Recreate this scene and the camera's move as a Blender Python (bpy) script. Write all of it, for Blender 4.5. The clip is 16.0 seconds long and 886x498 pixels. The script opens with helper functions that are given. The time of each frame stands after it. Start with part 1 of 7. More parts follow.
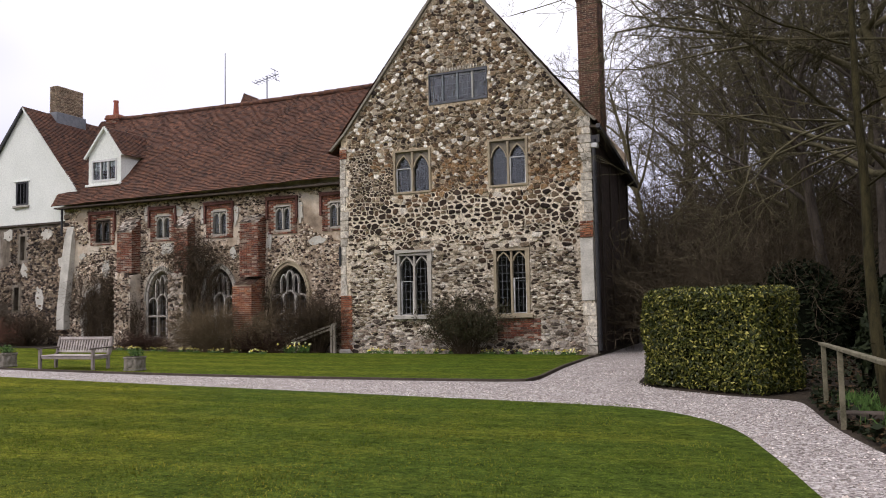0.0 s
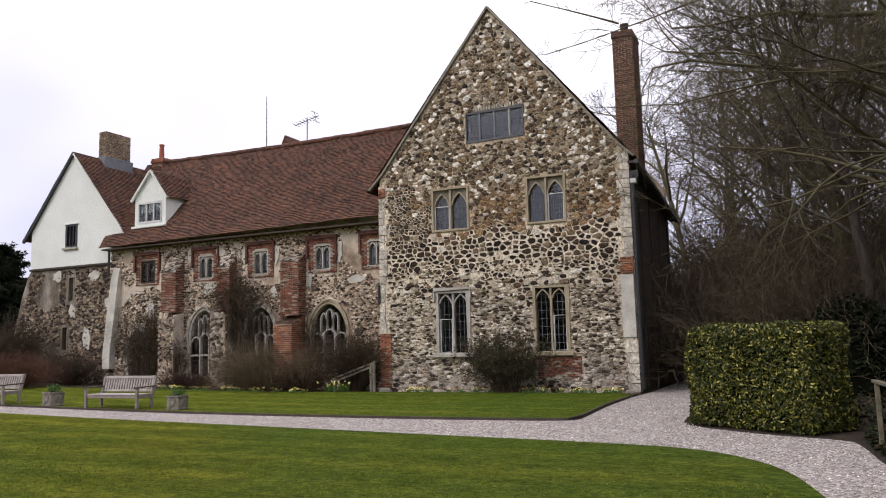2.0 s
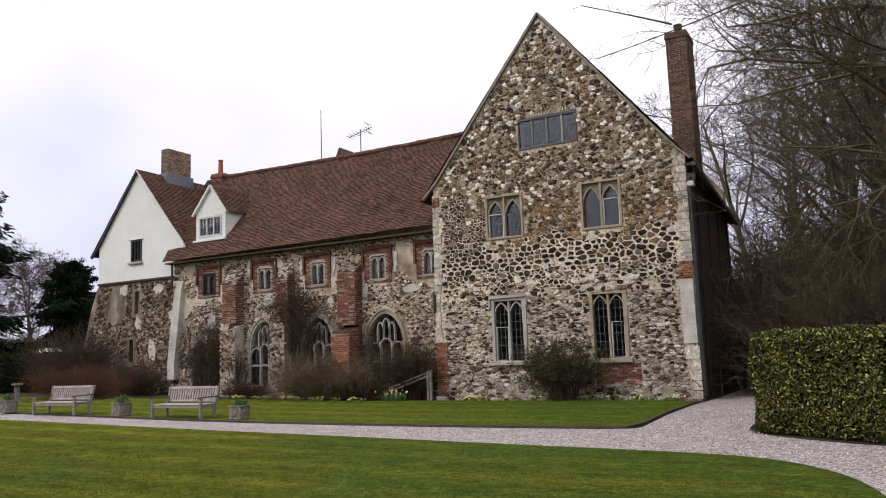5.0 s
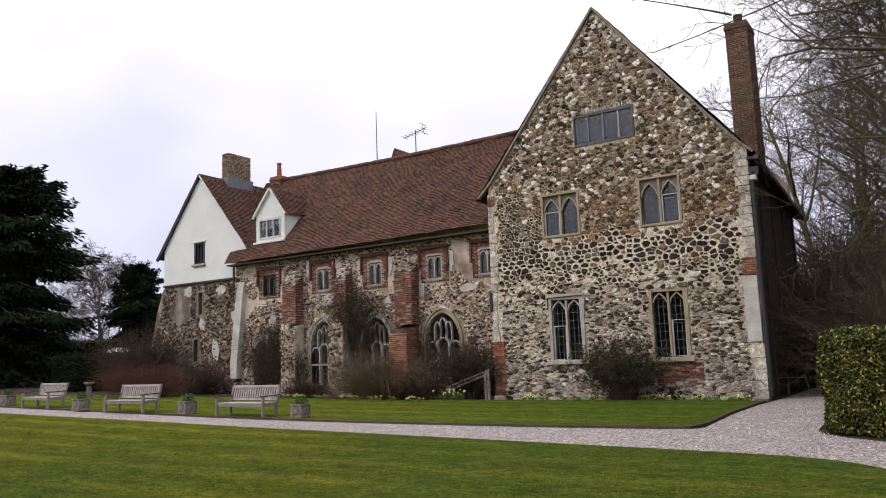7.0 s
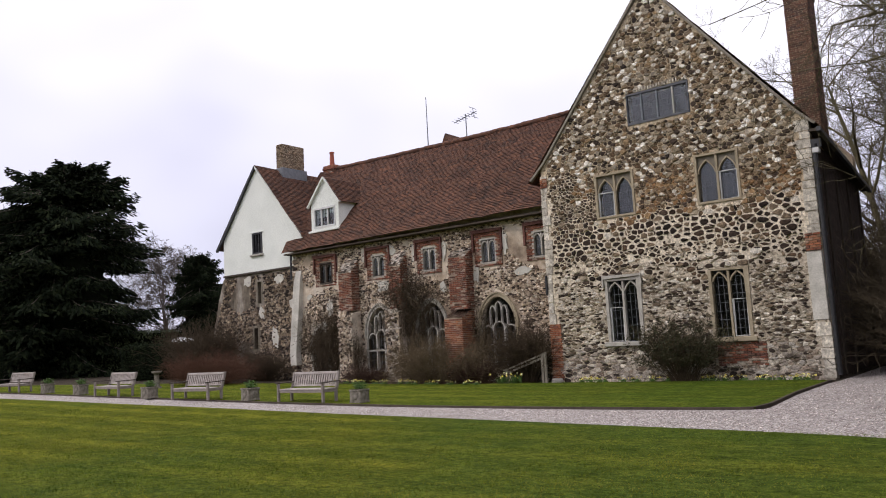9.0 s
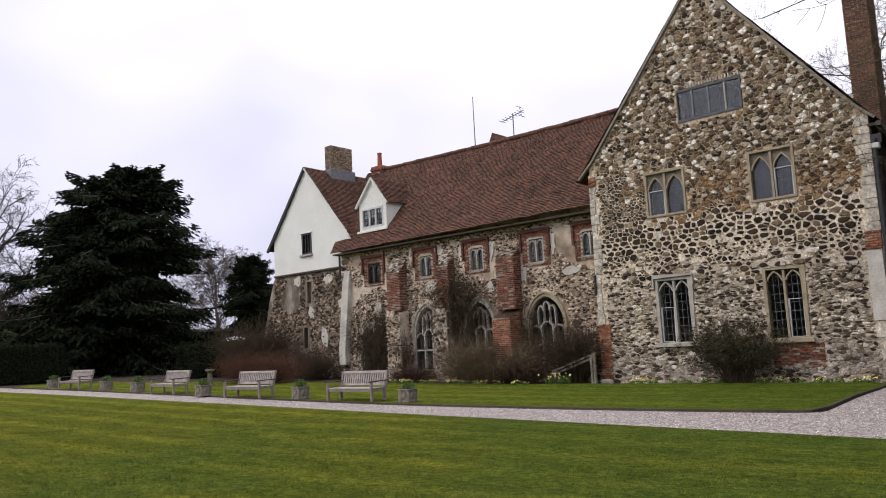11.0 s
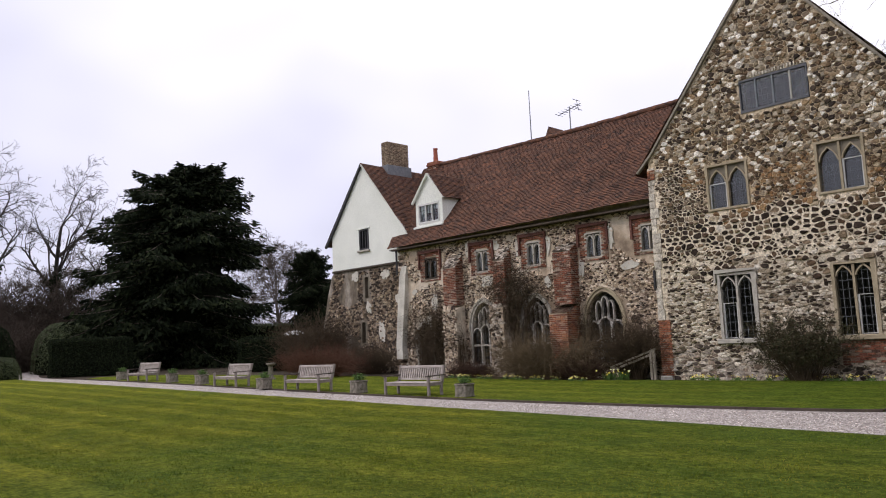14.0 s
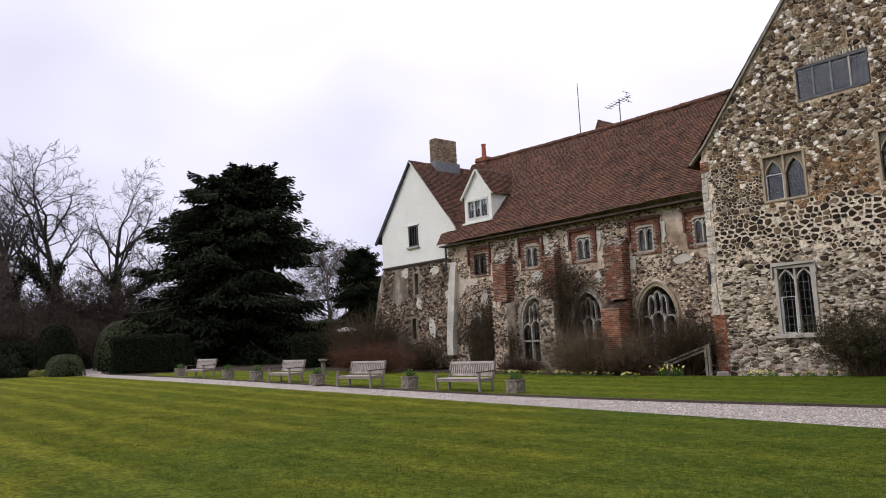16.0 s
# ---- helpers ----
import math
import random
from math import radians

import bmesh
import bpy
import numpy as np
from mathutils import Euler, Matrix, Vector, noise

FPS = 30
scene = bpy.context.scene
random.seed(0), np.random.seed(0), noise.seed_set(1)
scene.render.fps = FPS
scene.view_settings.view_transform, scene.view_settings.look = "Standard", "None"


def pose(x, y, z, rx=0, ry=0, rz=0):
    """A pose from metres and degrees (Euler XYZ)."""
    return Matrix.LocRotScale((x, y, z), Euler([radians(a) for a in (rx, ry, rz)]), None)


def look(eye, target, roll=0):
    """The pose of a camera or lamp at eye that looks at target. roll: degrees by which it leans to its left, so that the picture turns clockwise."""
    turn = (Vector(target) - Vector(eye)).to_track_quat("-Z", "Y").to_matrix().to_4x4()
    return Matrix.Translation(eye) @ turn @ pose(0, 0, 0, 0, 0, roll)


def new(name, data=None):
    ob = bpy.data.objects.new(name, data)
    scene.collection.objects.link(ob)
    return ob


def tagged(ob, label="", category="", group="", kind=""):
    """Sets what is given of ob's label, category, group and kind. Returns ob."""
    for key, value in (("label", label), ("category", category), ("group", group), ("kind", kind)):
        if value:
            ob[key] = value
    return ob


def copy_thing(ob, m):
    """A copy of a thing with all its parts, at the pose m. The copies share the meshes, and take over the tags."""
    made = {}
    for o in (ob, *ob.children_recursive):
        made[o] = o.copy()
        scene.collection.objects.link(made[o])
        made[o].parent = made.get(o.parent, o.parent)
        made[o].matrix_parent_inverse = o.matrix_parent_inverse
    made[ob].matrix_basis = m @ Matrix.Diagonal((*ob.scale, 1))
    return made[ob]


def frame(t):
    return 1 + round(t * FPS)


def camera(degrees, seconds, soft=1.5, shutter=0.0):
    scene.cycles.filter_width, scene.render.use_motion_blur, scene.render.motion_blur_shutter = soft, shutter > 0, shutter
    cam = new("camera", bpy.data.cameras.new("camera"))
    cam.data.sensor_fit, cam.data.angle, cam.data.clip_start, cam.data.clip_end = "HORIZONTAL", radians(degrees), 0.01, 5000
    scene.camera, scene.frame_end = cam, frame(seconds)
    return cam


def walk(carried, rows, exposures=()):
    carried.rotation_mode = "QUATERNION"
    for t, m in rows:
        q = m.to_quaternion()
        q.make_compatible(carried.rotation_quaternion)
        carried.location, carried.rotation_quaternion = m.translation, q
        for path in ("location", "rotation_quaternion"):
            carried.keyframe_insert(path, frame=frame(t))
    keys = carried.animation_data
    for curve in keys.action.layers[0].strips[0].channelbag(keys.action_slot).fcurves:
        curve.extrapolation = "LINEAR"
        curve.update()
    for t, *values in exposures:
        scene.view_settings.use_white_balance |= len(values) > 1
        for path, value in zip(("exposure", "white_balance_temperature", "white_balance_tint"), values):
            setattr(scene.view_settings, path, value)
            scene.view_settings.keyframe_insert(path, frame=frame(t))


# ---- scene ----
EXPO = 0.45
cam = camera(59.9, 16.0, 1.0)
EYE = (14.25, -24.64, 1.70)
TURNS = [
    (0.0, 94.053, 1.172, 22.633),
    (0.5, 94.289, 1.302, 24.596),
    (1.0, 95.17, 1.447, 25.652),
    (1.5, 96.2, 1.393, 25.622),
    (2.0, 96.918, 1.435, 25.542),
    (2.5, 97.377, 1.571, 25.847),
    (3.0, 97.739, 1.518, 26.36),
    (3.5, 97.975, 1.592, 26.743),
    (4.0, 97.849, 1.706, 27.423),
    (6.5, 97.729, 2.208, 33.163),
    (7.0, 97.747, 2.13, 33.934),
    (7.5, 97.793, 2.218, 34.955),
    (8.0, 97.943, 2.378, 35.527),
    (8.5, 97.014, 2.868, 36.484),
    (9.0, 96.781, 3.126, 38.086),
    (11.5, 96.767, 2.909, 42.245),
    (12.0, 96.412, 3.045, 43.017),
    (12.5, 96.613, 3.023, 44.077),
    (13.0, 96.593, 3.002, 44.789),
    (13.5, 96.723, 2.838, 45.253),
    (14.0, 96.795, 2.63, 45.809),
    (14.5, 96.831, 2.711, 46.853),
    (15.0, 96.66, 2.68, 48.073),
    (15.5, 96.695, 2.615, 48.526),
    (16.0, 96.678, 2.856, 49.537),
]
walk(cam, [(t, pose(*EYE, rx, ry, rz)) for t, rx, ry, rz in TURNS], [(0.0, EXPO + 0.05, 6500, 16), (4.0, EXPO - 0.01, 6500, 16), (9.0, EXPO - 0.07, 6500, 16), (16.0, EXPO - 0.05, 6500, 16)])

# ---- light: bright overcast sky with a weak veiled sun ----
SUN_EL, SUN_AZ = radians(40), radians(215)
world = bpy.data.worlds.new("overcast")
scene.world = world
world.use_nodes = True
wn, wl = world.node_tree.nodes, world.node_tree.links
wn.clear()
w_out = wn.new("ShaderNodeOutputWorld")
w_bg = wn.new("ShaderNodeBackground")
w_sky = wn.new("ShaderNodeTexSky")
w_sky.sky_type, w_sky.sun_disc = "NISHITA", False
w_sky.sun_elevation, w_sky.sun_rotation = SUN_EL, SUN_AZ
w_co = wn.new("ShaderNodeTexCoord")
w_map = wn.new("ShaderNodeMapping")
w_map.inputs["Scale"].default_value = (1.0, 1.0, 1.7)
w_no = wn.new("ShaderNodeTexNoise")
w_no.inputs["Scale"].default_value, w_no.inputs["Detail"].default_value = 1.6, 3
w_rp = wn.new("ShaderNodeValToRGB")
w_rp.color_ramp.elements[0].position, w_rp.color_ramp.elements[0].color = 0.34, (0.72, 0.725, 0.79, 1)
w_rp.color_ramp.elements[1].position, w_rp.color_ramp.elements[1].color = 0.62, (1.12, 1.12, 1.14, 1)
w_sc = wn.new("ShaderNodeVectorMath")
w_sc.operation = "SCALE"
w_sc.inputs["Scale"].default_value = 0.10
w_mx = wn.new("ShaderNodeMix")
w_mx.data_type = "RGBA"
w_mx.inputs["Factor"].default_value = 0.85
wl.new(w_co.outputs["Generated"], w_map.inputs["Vector"])
wl.new(w_map.outputs["Vector"], w_no.inputs["Vector"])
wl.new(w_no.outputs["Fac"], w_rp.inputs["Fac"])
wl.new(w_sky.outputs["Color"], w_sc.inputs[0])
wl.new(w_sc.outputs["Vector"], w_mx.inputs["A"])
w_sx = wn.new("ShaderNodeSeparateXYZ")
w_gr = wn.new("ShaderNodeValToRGB")
for w_i, (w_p, w_c) in enumerate(((0.0, (0.52, 0.53, 0.65)), (0.20, (0.72, 0.72, 0.81)), (0.42, (1.0, 1.0, 1.03)), (1.0, (1.55, 1.55, 1.55)))):
    w_e = w_gr.color_ramp.elements[0] if w_i == 0 else w_gr.color_ramp.elements.new(w_p) if w_i < 3 else w_gr.color_ramp.elements[-1]
    w_e.position, w_e.color = w_p, (*w_c, 1)
w_mu = wn.new("ShaderNodeMix")
w_mu.data_type, w_mu.blend_type = "RGBA", "MULTIPLY"
w_mu.inputs["Factor"].default_value = 1.0
wl.new(w_co.outputs["Generated"], w_sx.inputs["Vector"])
wl.new(w_sx.outputs["Z"], w_gr.inputs["Fac"])
wl.new(w_rp.outputs["Color"], w_mu.inputs["A"])
wl.new(w_gr.outputs["Color"], w_mu.inputs["B"])
wl.new(w_mu.outputs["Result"], w_mx.inputs["B"])
wl.new(w_mx.outputs["Result"], w_bg.inputs["Color"])
w_bg.inputs["Strength"].default_value = 1.0
wl.new(w_bg.outputs["Background"], w_out.inputs["Surface"])
sun = new("sun", bpy.data.lights.new("sun", "SUN"))
sun.data.energy, sun.data.angle, sun.data.color = 0.9, radians(20), (1.0, 0.96, 0.9)
sun.matrix_world = look((-16, -22, 25), (0, 0, 0))


# ---- materials ----
class Nodes:
    """A node material with short helpers."""
    def __init__(self, name, rough=0.85, spec=0.3, metal=0.0):
        self.m = bpy.data.materials.new(name)
        self.m.use_nodes = True
        self.t = self.m.node_tree
        self.b = self.t.nodes["Principled BSDF"]
        self.b.inputs["Roughness"].default_value = rough
        self.b.inputs["Specular IOR Level"].default_value = spec
        self.b.inputs["Metallic"].default_value = metal
        self.co = self.add("ShaderNodeTexCoord").outputs["Object"]

    def add(self, kind):
        return self.t.nodes.new(kind)

    def link(self, a, b):
        self.t.links.new(a, b)

    def noise(self, scale, detail=4, rough=0.55, vec=None, stretch=None):
        n = self.add("ShaderNodeTexNoise")
        n.inputs["Scale"].default_value, n.inputs["Detail"].default_value, n.inputs["Roughness"].default_value = scale, detail, rough
        v = vec or self.co
        if stretch:
            mp = self.add("ShaderNodeMapping")
            mp.inputs["Scale"].default_value = stretch
            self.link(v, mp.inputs["Vector"])
            v = mp.outputs["Vector"]
        self.link(v, n.inputs["Vector"])
        return n.outputs["Fac"]

    def ramp(self, fac, stops, constant=False):
        r = self.add("ShaderNodeValToRGB")
        e = r.color_ramp.elements
        r.color_ramp.interpolation = "CONSTANT" if constant else "LINEAR"
        while len(e) < len(stops):
            e.new(0.5)
        for k, (p, c) in zip(e, stops):
            k.position, k.color = p, (*c, 1)
        self.link(fac, r.inputs["Fac"])
        return r.outputs["Color"]

    def mix(self, fac, a, b, blend="MIX"):
        x = self.add("ShaderNodeMix")
        x.data_type, x.blend_type = "RGBA", blend
        for v, s in ((fac, "Factor"), (a, "A"), (b, "B")):
            i = x.inputs[s]
            if s == "Factor" and isinstance(v, float):
                i.default_value = v
            elif isinstance(v, tuple):
                i.default_value = (*v, 1)
            else:
                self.link(v, i)
        return x.outputs["Result"]

    def color(self, c):
        if isinstance(c, tuple):
            self.b.inputs["Base Color"].default_value = (*c, 1)
        else:
            self.link(c, self.b.inputs["Base Color"])
        return self

    def bump(self, h, dist=0.02, strength=0.6):
        n = self.add("ShaderNodeBump")
        n.inputs["Distance"].default_value, n.inputs["Strength"].default_value = dist, strength
        self.link(h, n.inputs["Height"])
        self.link(n.outputs["Normal"], self.b.inputs["Normal"])
        return self

    def island(self, objects=False):
        if objects:
            return self.add("ShaderNodeObjectInfo").outputs["Random"]
        return self.add("ShaderNodeNewGeometry").outputs["Random Per Island"]


def plain(name, dark, light, scale=6.0, rough=0.8, spec=0.3, fine=40.0, bump=0.01, metal=0.0, stretch=None):
    k = Nodes(name, rough, spec, metal)
    a = k.noise(scale, 5, stretch=stretch)
    f = k.noise(fine, 3, stretch=stretch)
    c = k.ramp(a, [(0.3, dark), (0.7, light)])
    c = k.mix(0.25, c, k.ramp(f, [(0.3, tuple(v * 0.6 for v in dark)), (0.7, tuple(min(1, v * 1.25) for v in light))]))
    return k.color(c).bump(f, bump).m


def pieces(name, cols, objects=False, rough=0.9, grain=18.0, bump=0.02):
    """Each piece takes one of the colours, with grain and stains over it."""
    k = Nodes(name, rough, 0.25)
    n = len(cols)
    c = k.ramp(k.island(objects), [(i / n, v) for i, v in enumerate(cols)], True)
    g = k.noise(grain, 5, 0.65)
    c = k.mix(0.7, c, k.ramp(g, [(0.28, (0.42, 0.40, 0.37)), (0.55, (1.05, 1.05, 1.05)), (0.8, (1.4, 1.4, 1.4))]), "MULTIPLY")
    m = k.noise(11, 8, 0.78)
    c = k.mix(0.8, c, k.ramp(m, [(0.36, (0.40, 0.38, 0.36)), (0.5, (1.0, 1.0, 1.0)), (0.64, (1.7, 1.68, 1.62))]), "MULTIPLY")
    s = k.noise(1.6, 6, 0.65)
    c = k.mix(0.75, c, k.ramp(s, [(0.34, (0.56, 0.53, 0.50)), (0.6, (1.15, 1.13, 1.1))]), "MULTIPLY")
    return k.color(c).bump(g, bump * 1.6, 1.0).m


UPPER = [(0.30, 0.245, 0.175), (0.42, 0.365, 0.28), (0.15, 0.10, 0.06), (0.045, 0.032, 0.024), (0.27, 0.22, 0.15), (0.19, 0.14, 0.085), (0.10, 0.07, 0.046), (0.86, 0.83, 0.76), (0.33, 0.265, 0.18), (0.07, 0.05, 0.036),
         (0.25, 0.185, 0.115), (0.12, 0.078, 0.045), (0.24, 0.21, 0.165), (0.036, 0.027, 0.022), (0.90, 0.88, 0.82), (0.17, 0.13, 0.09), (0.36, 0.32, 0.255), (0.21, 0.15, 0.09), (0.06, 0.043, 0.032), (0.74, 0.70, 0.62), (0.30, 0.21, 0.12), (0.84, 0.81, 0.74), (0.48, 0.42, 0.33)]
RUST = [(0.27, 0.155, 0.075), (0.20, 0.118, 0.06), (0.34, 0.22, 0.115), (0.13, 0.085, 0.05), (0.66, 0.61, 0.53), (0.30, 0.22, 0.14), (0.18, 0.12, 0.075), (0.42, 0.35, 0.25), (0.08, 0.055, 0.04)]
NET = [(0.05, 0.035, 0.026), (0.10, 0.07, 0.048), (0.035, 0.025, 0.02), (0.16, 0.115, 0.075), (0.07, 0.05, 0.036), (0.30, 0.24, 0.17), (0.12, 0.08, 0.05)]
IRON = [(0.026, 0.017, 0.013), (0.038, 0.025, 0.017), (0.020, 0.014, 0.011), (0.052, 0.033, 0.022), (0.030, 0.020, 0.014), (0.10, 0.064, 0.040), (0.044, 0.030, 0.022), (0.22, 0.165, 0.11)]
LOWER = [(0.52, 0.46, 0.37), (0.31, 0.26, 0.19), (0.66, 0.60, 0.50), (0.040, 0.029, 0.022), (0.44, 0.38, 0.295), (0.09, 0.066, 0.048), (0.62, 0.57, 0.49), (0.36, 0.30, 0.225), (0.055, 0.040, 0.030), (0.55, 0.50, 0.41), (0.17, 0.13, 0.09), (0.76, 0.72, 0.64)]
FOOT = [(0.34, 0.30, 0.26), (0.48, 0.43, 0.37), (0.11, 0.09, 0.073), (0.58, 0.53, 0.46), (0.05, 0.038, 0.031), (0.38, 0.31, 0.25), (0.20, 0.155, 0.12), (0.54, 0.50, 0.45)]
HALL = [(0.55, 0.45, 0.35), (0.35, 0.27, 0.20), (0.72, 0.62, 0.50), (0.04, 0.029, 0.025), (0.52, 0.42, 0.32), (0.085, 0.060, 0.048), (0.66, 0.57, 0.46), (0.25, 0.18, 0.135), (0.76, 0.69, 0.59), (0.16, 0.115, 0.09), (0.58, 0.48, 0.36), (0.055, 0.040, 0.034), (0.12, 0.085, 0.068)]
WING = [(0.30, 0.235, 0.165), (0.15, 0.11, 0.075), (0.42, 0.345, 0.25), (0.03, 0.022, 0.018), (0.24, 0.178, 0.13), (0.055, 0.04, 0.031), (0.36, 0.29, 0.225), (0.11, 0.08, 0.06), (0.04, 0.03, 0.025)]
ZONES = {"wing": WING, "net": NET, "upper": UPPER, "rust": RUST, "iron": IRON, "lower": LOWER, "foot": FOOT, "hall": HALL}
STONE_STUFF = {z: pieces("rubble_" + z, c) for z, c in ZONES.items()}
STONE_PIECE = {z: pieces("stone_" + z, c, True) for z, c in ZONES.items()}
BRICKS = [(0.22, 0.085, 0.055), (0.17, 0.065, 0.045), (0.27, 0.12, 0.075), (0.13, 0.06, 0.048), (0.25, 0.10, 0.065), (0.20, 0.12, 0.09), (0.33, 0.25, 0.20), (0.10, 0.055, 0.042), (0.38, 0.31, 0.25)]
brick_stuff = pieces("old_red_brick", BRICKS, False, 0.9, 30.0, 0.006)
brick_orange = pieces("orange_red_brick", [(0.30, 0.12, 0.065), (0.25, 0.095, 0.055), (0.34, 0.16, 0.09), (0.19, 0.085, 0.06), (0.33, 0.22, 0.16)], False, 0.9, 30.0, 0.006)
brick_brown = pieces("weathered_brown_brick", [(0.15, 0.085, 0.06), (0.19, 0.10, 0.07), (0.12, 0.075, 0.06), (0.22, 0.13, 0.09)], False, 0.9, 30.0, 0.006)
ashlar = pieces("pale_ashlar", [(0.58, 0.54, 0.46), (0.50, 0.47, 0.41), (0.64, 0.60, 0.52), (0.45, 0.42, 0.36)], False, 0.85, 9.0, 0.01)

ashlar_piece = pieces("pale_corner_stone", [(0.58, 0.54, 0.46), (0.50, 0.47, 0.41), (0.64, 0.60, 0.52), (0.45, 0.42, 0.36)], True, 0.85, 9.0, 0.01)


def mortar_mat():
    k = Nodes("lime_mortar", 0.95, 0.2)
    a, g = k.noise(0.7, 5), k.noise(28, 5, 0.7)
    sx = k.add("ShaderNodeSeparateXYZ")
    k.link(k.co, sx.inputs["Vector"])
    mr = k.add("ShaderNodeMapRange")
    mr.inputs["From Max"].default_value = 14.0
    k.link(sx.outputs["Z"], mr.inputs["Value"])
    # grey repointing at the foot, cream in the middle storey, tan older mortar above
    t = k.ramp(mr.outputs["Result"], [(0.0, (0.50, 0.45, 0.39)), (0.07, (0.52, 0.47, 0.39)), (0.26, (0.58, 0.52, 0.43)), (0.30, (0.78, 0.71, 0.59)), (0.385, (0.80, 0.73, 0.61)), (0.43, (0.56, 0.44, 0.30)), (0.52, (0.57, 0.48, 0.35)), (1.0, (0.57, 0.50, 0.38))])
    near, high = k.add("ShaderNodeMapRange"), k.add("ShaderNodeMapRange")
    near.inputs["From Min"].default_value, near.inputs["From Max"].default_value = 2.4, 1.6
    high.inputs["From Min"].default_value, high.inputs["From Max"].default_value = 7.6, 7.0
    k.link(sx.outputs["X"], near.inputs["Value"])
    k.link(sx.outputs["Z"], high.inputs["Value"])
    both = k.add("ShaderNodeMath")
    both.operation = "MULTIPLY"
    k.link(near.outputs["Result"], both.inputs[0])
    k.link(high.outputs["Result"], both.inputs[1])
    t = k.mix(both.outputs[0], t, (0.74, 0.67, 0.55))
    c = k.mix(0.6, t, k.ramp(a, [(0.3, (0.66, 0.63, 0.59)), (0.7, (1.15, 1.13, 1.1))]), "MULTIPLY")
    c = k.mix(0.6, c, k.ramp(g, [(0.3, (0.55, 0.52, 0.48)), (0.7, (1.08, 1.08, 1.08))]), "MULTIPLY")
    m = k.noise(11, 8, 0.78)
    c = k.mix(0.7, c, k.ramp(m, [(0.36, (0.45, 0.43, 0.40)), (0.5, (1.0, 1.0, 1.0)), (0.64, (1.45, 1.44, 1.4))]), "MULTIPLY")
    return k.color(chips(k, c)).bump(g, 0.03, 0.9).m


def chips(k, c):
    """Small stone chips pressed into the mortar."""
    v = k.add("ShaderNodeTexVoronoi")
    v.inputs["Scale"].default_value = 17
    k.link(k.co, v.inputs["Vector"])
    sp = k.add("ShaderNodeSeparateColor")
    k.link(v.outputs["Color"], sp.inputs["Color"])
    return k.mix(0.85, c, k.ramp(sp.outputs["Red"], [(0.0, (0.34, 0.31, 0.28)), (0.18, (0.75, 0.71, 0.66)), (0.4, (1.08, 1.07, 1.05)), (1.0, (1.25, 1.23, 1.2))]), "MULTIPLY")


def patched_mat():
    """Rubble backing of the hall: mortar with worn grey-buff render left in patches."""
    k = Nodes("worn_render", 0.95, 0.2)
    a, b, g = k.noise(0.55, 6, 0.6), k.noise(2.5, 5), k.noise(30, 5, 0.7)
    c = k.ramp(a, [(0.34, (0.28, 0.215, 0.16)), (0.46, (0.56, 0.45, 0.34)), (0.58, (0.80, 0.71, 0.59))])
    c = k.mix(0.5, c, k.ramp(b, [(0.36, (0.35, 0.32, 0.29)), (0.6, (1.05, 1.03, 1.0))]), "MULTIPLY")
    c = k.mix(0.5, c, k.ramp(g, [(0.3, (0.5, 0.48, 0.45)), (0.7, (1.0, 1.0, 1.0))]), "MULTIPLY")
    return k.color(c).bump(g, 0.03, 0.8).m


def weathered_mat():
    """Foot of the cross wing: algae-stained grey-brown render over rubble, streaked, all darker than the hall's render.
    """
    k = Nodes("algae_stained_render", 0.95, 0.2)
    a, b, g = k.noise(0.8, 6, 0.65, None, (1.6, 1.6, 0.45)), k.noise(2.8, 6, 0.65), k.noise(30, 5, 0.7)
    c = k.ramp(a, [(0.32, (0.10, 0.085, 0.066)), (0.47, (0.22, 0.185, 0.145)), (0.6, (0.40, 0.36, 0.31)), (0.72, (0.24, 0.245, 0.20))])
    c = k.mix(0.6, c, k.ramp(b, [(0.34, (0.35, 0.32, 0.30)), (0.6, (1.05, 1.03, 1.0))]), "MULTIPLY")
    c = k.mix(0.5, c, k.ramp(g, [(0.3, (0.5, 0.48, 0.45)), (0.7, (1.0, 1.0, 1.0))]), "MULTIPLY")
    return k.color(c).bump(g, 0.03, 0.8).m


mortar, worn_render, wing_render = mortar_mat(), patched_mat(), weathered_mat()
limestone = plain("dressed_limestone", (0.24, 0.195, 0.125), (0.42, 0.355, 0.25), 3.0, 0.85, 0.25, 35, 0.008)
grey_stone = plain("grey_limestone", (0.27, 0.25, 0.22), (0.50, 0.47, 0.41), 3.0, 0.85, 0.25, 35, 0.008)
pale_tracery = plain("pale_worn_tracery", (0.34, 0.32, 0.29), (0.56, 0.53, 0.48), 4.0, 0.85, 0.25, 35, 0.006)
spandrel_stone = plain("dark_spandrel_stone", (0.14, 0.12, 0.09), (0.24, 0.21, 0.16), 4.0)
limewash = plain("white_limewash", (0.66, 0.68, 0.63), (0.77, 0.785, 0.73), 0.8, 0.9, 0.2, 14, 0.006)
pale_render = plain("pale_render", (0.38, 0.36, 0.31), (0.66, 0.63, 0.56), 2.2, 0.9, 0.2, 22, 0.02)
lead = plain("lead_grey", (0.10, 0.11, 0.12), (0.20, 0.21, 0.23), 5.0, 0.5, 0.4, 40, 0.003)
lead_dark = plain("dull_dark_lead", (0.045, 0.048, 0.055), (0.11, 0.115, 0.125), 5.0, 0.55, 0.35, 40, 0.003)
white_paint = plain("white_paint", (0.46, 0.46, 0.44), (0.62, 0.62, 0.60), 4.0, 0.5, 0.4, 60, 0.002)
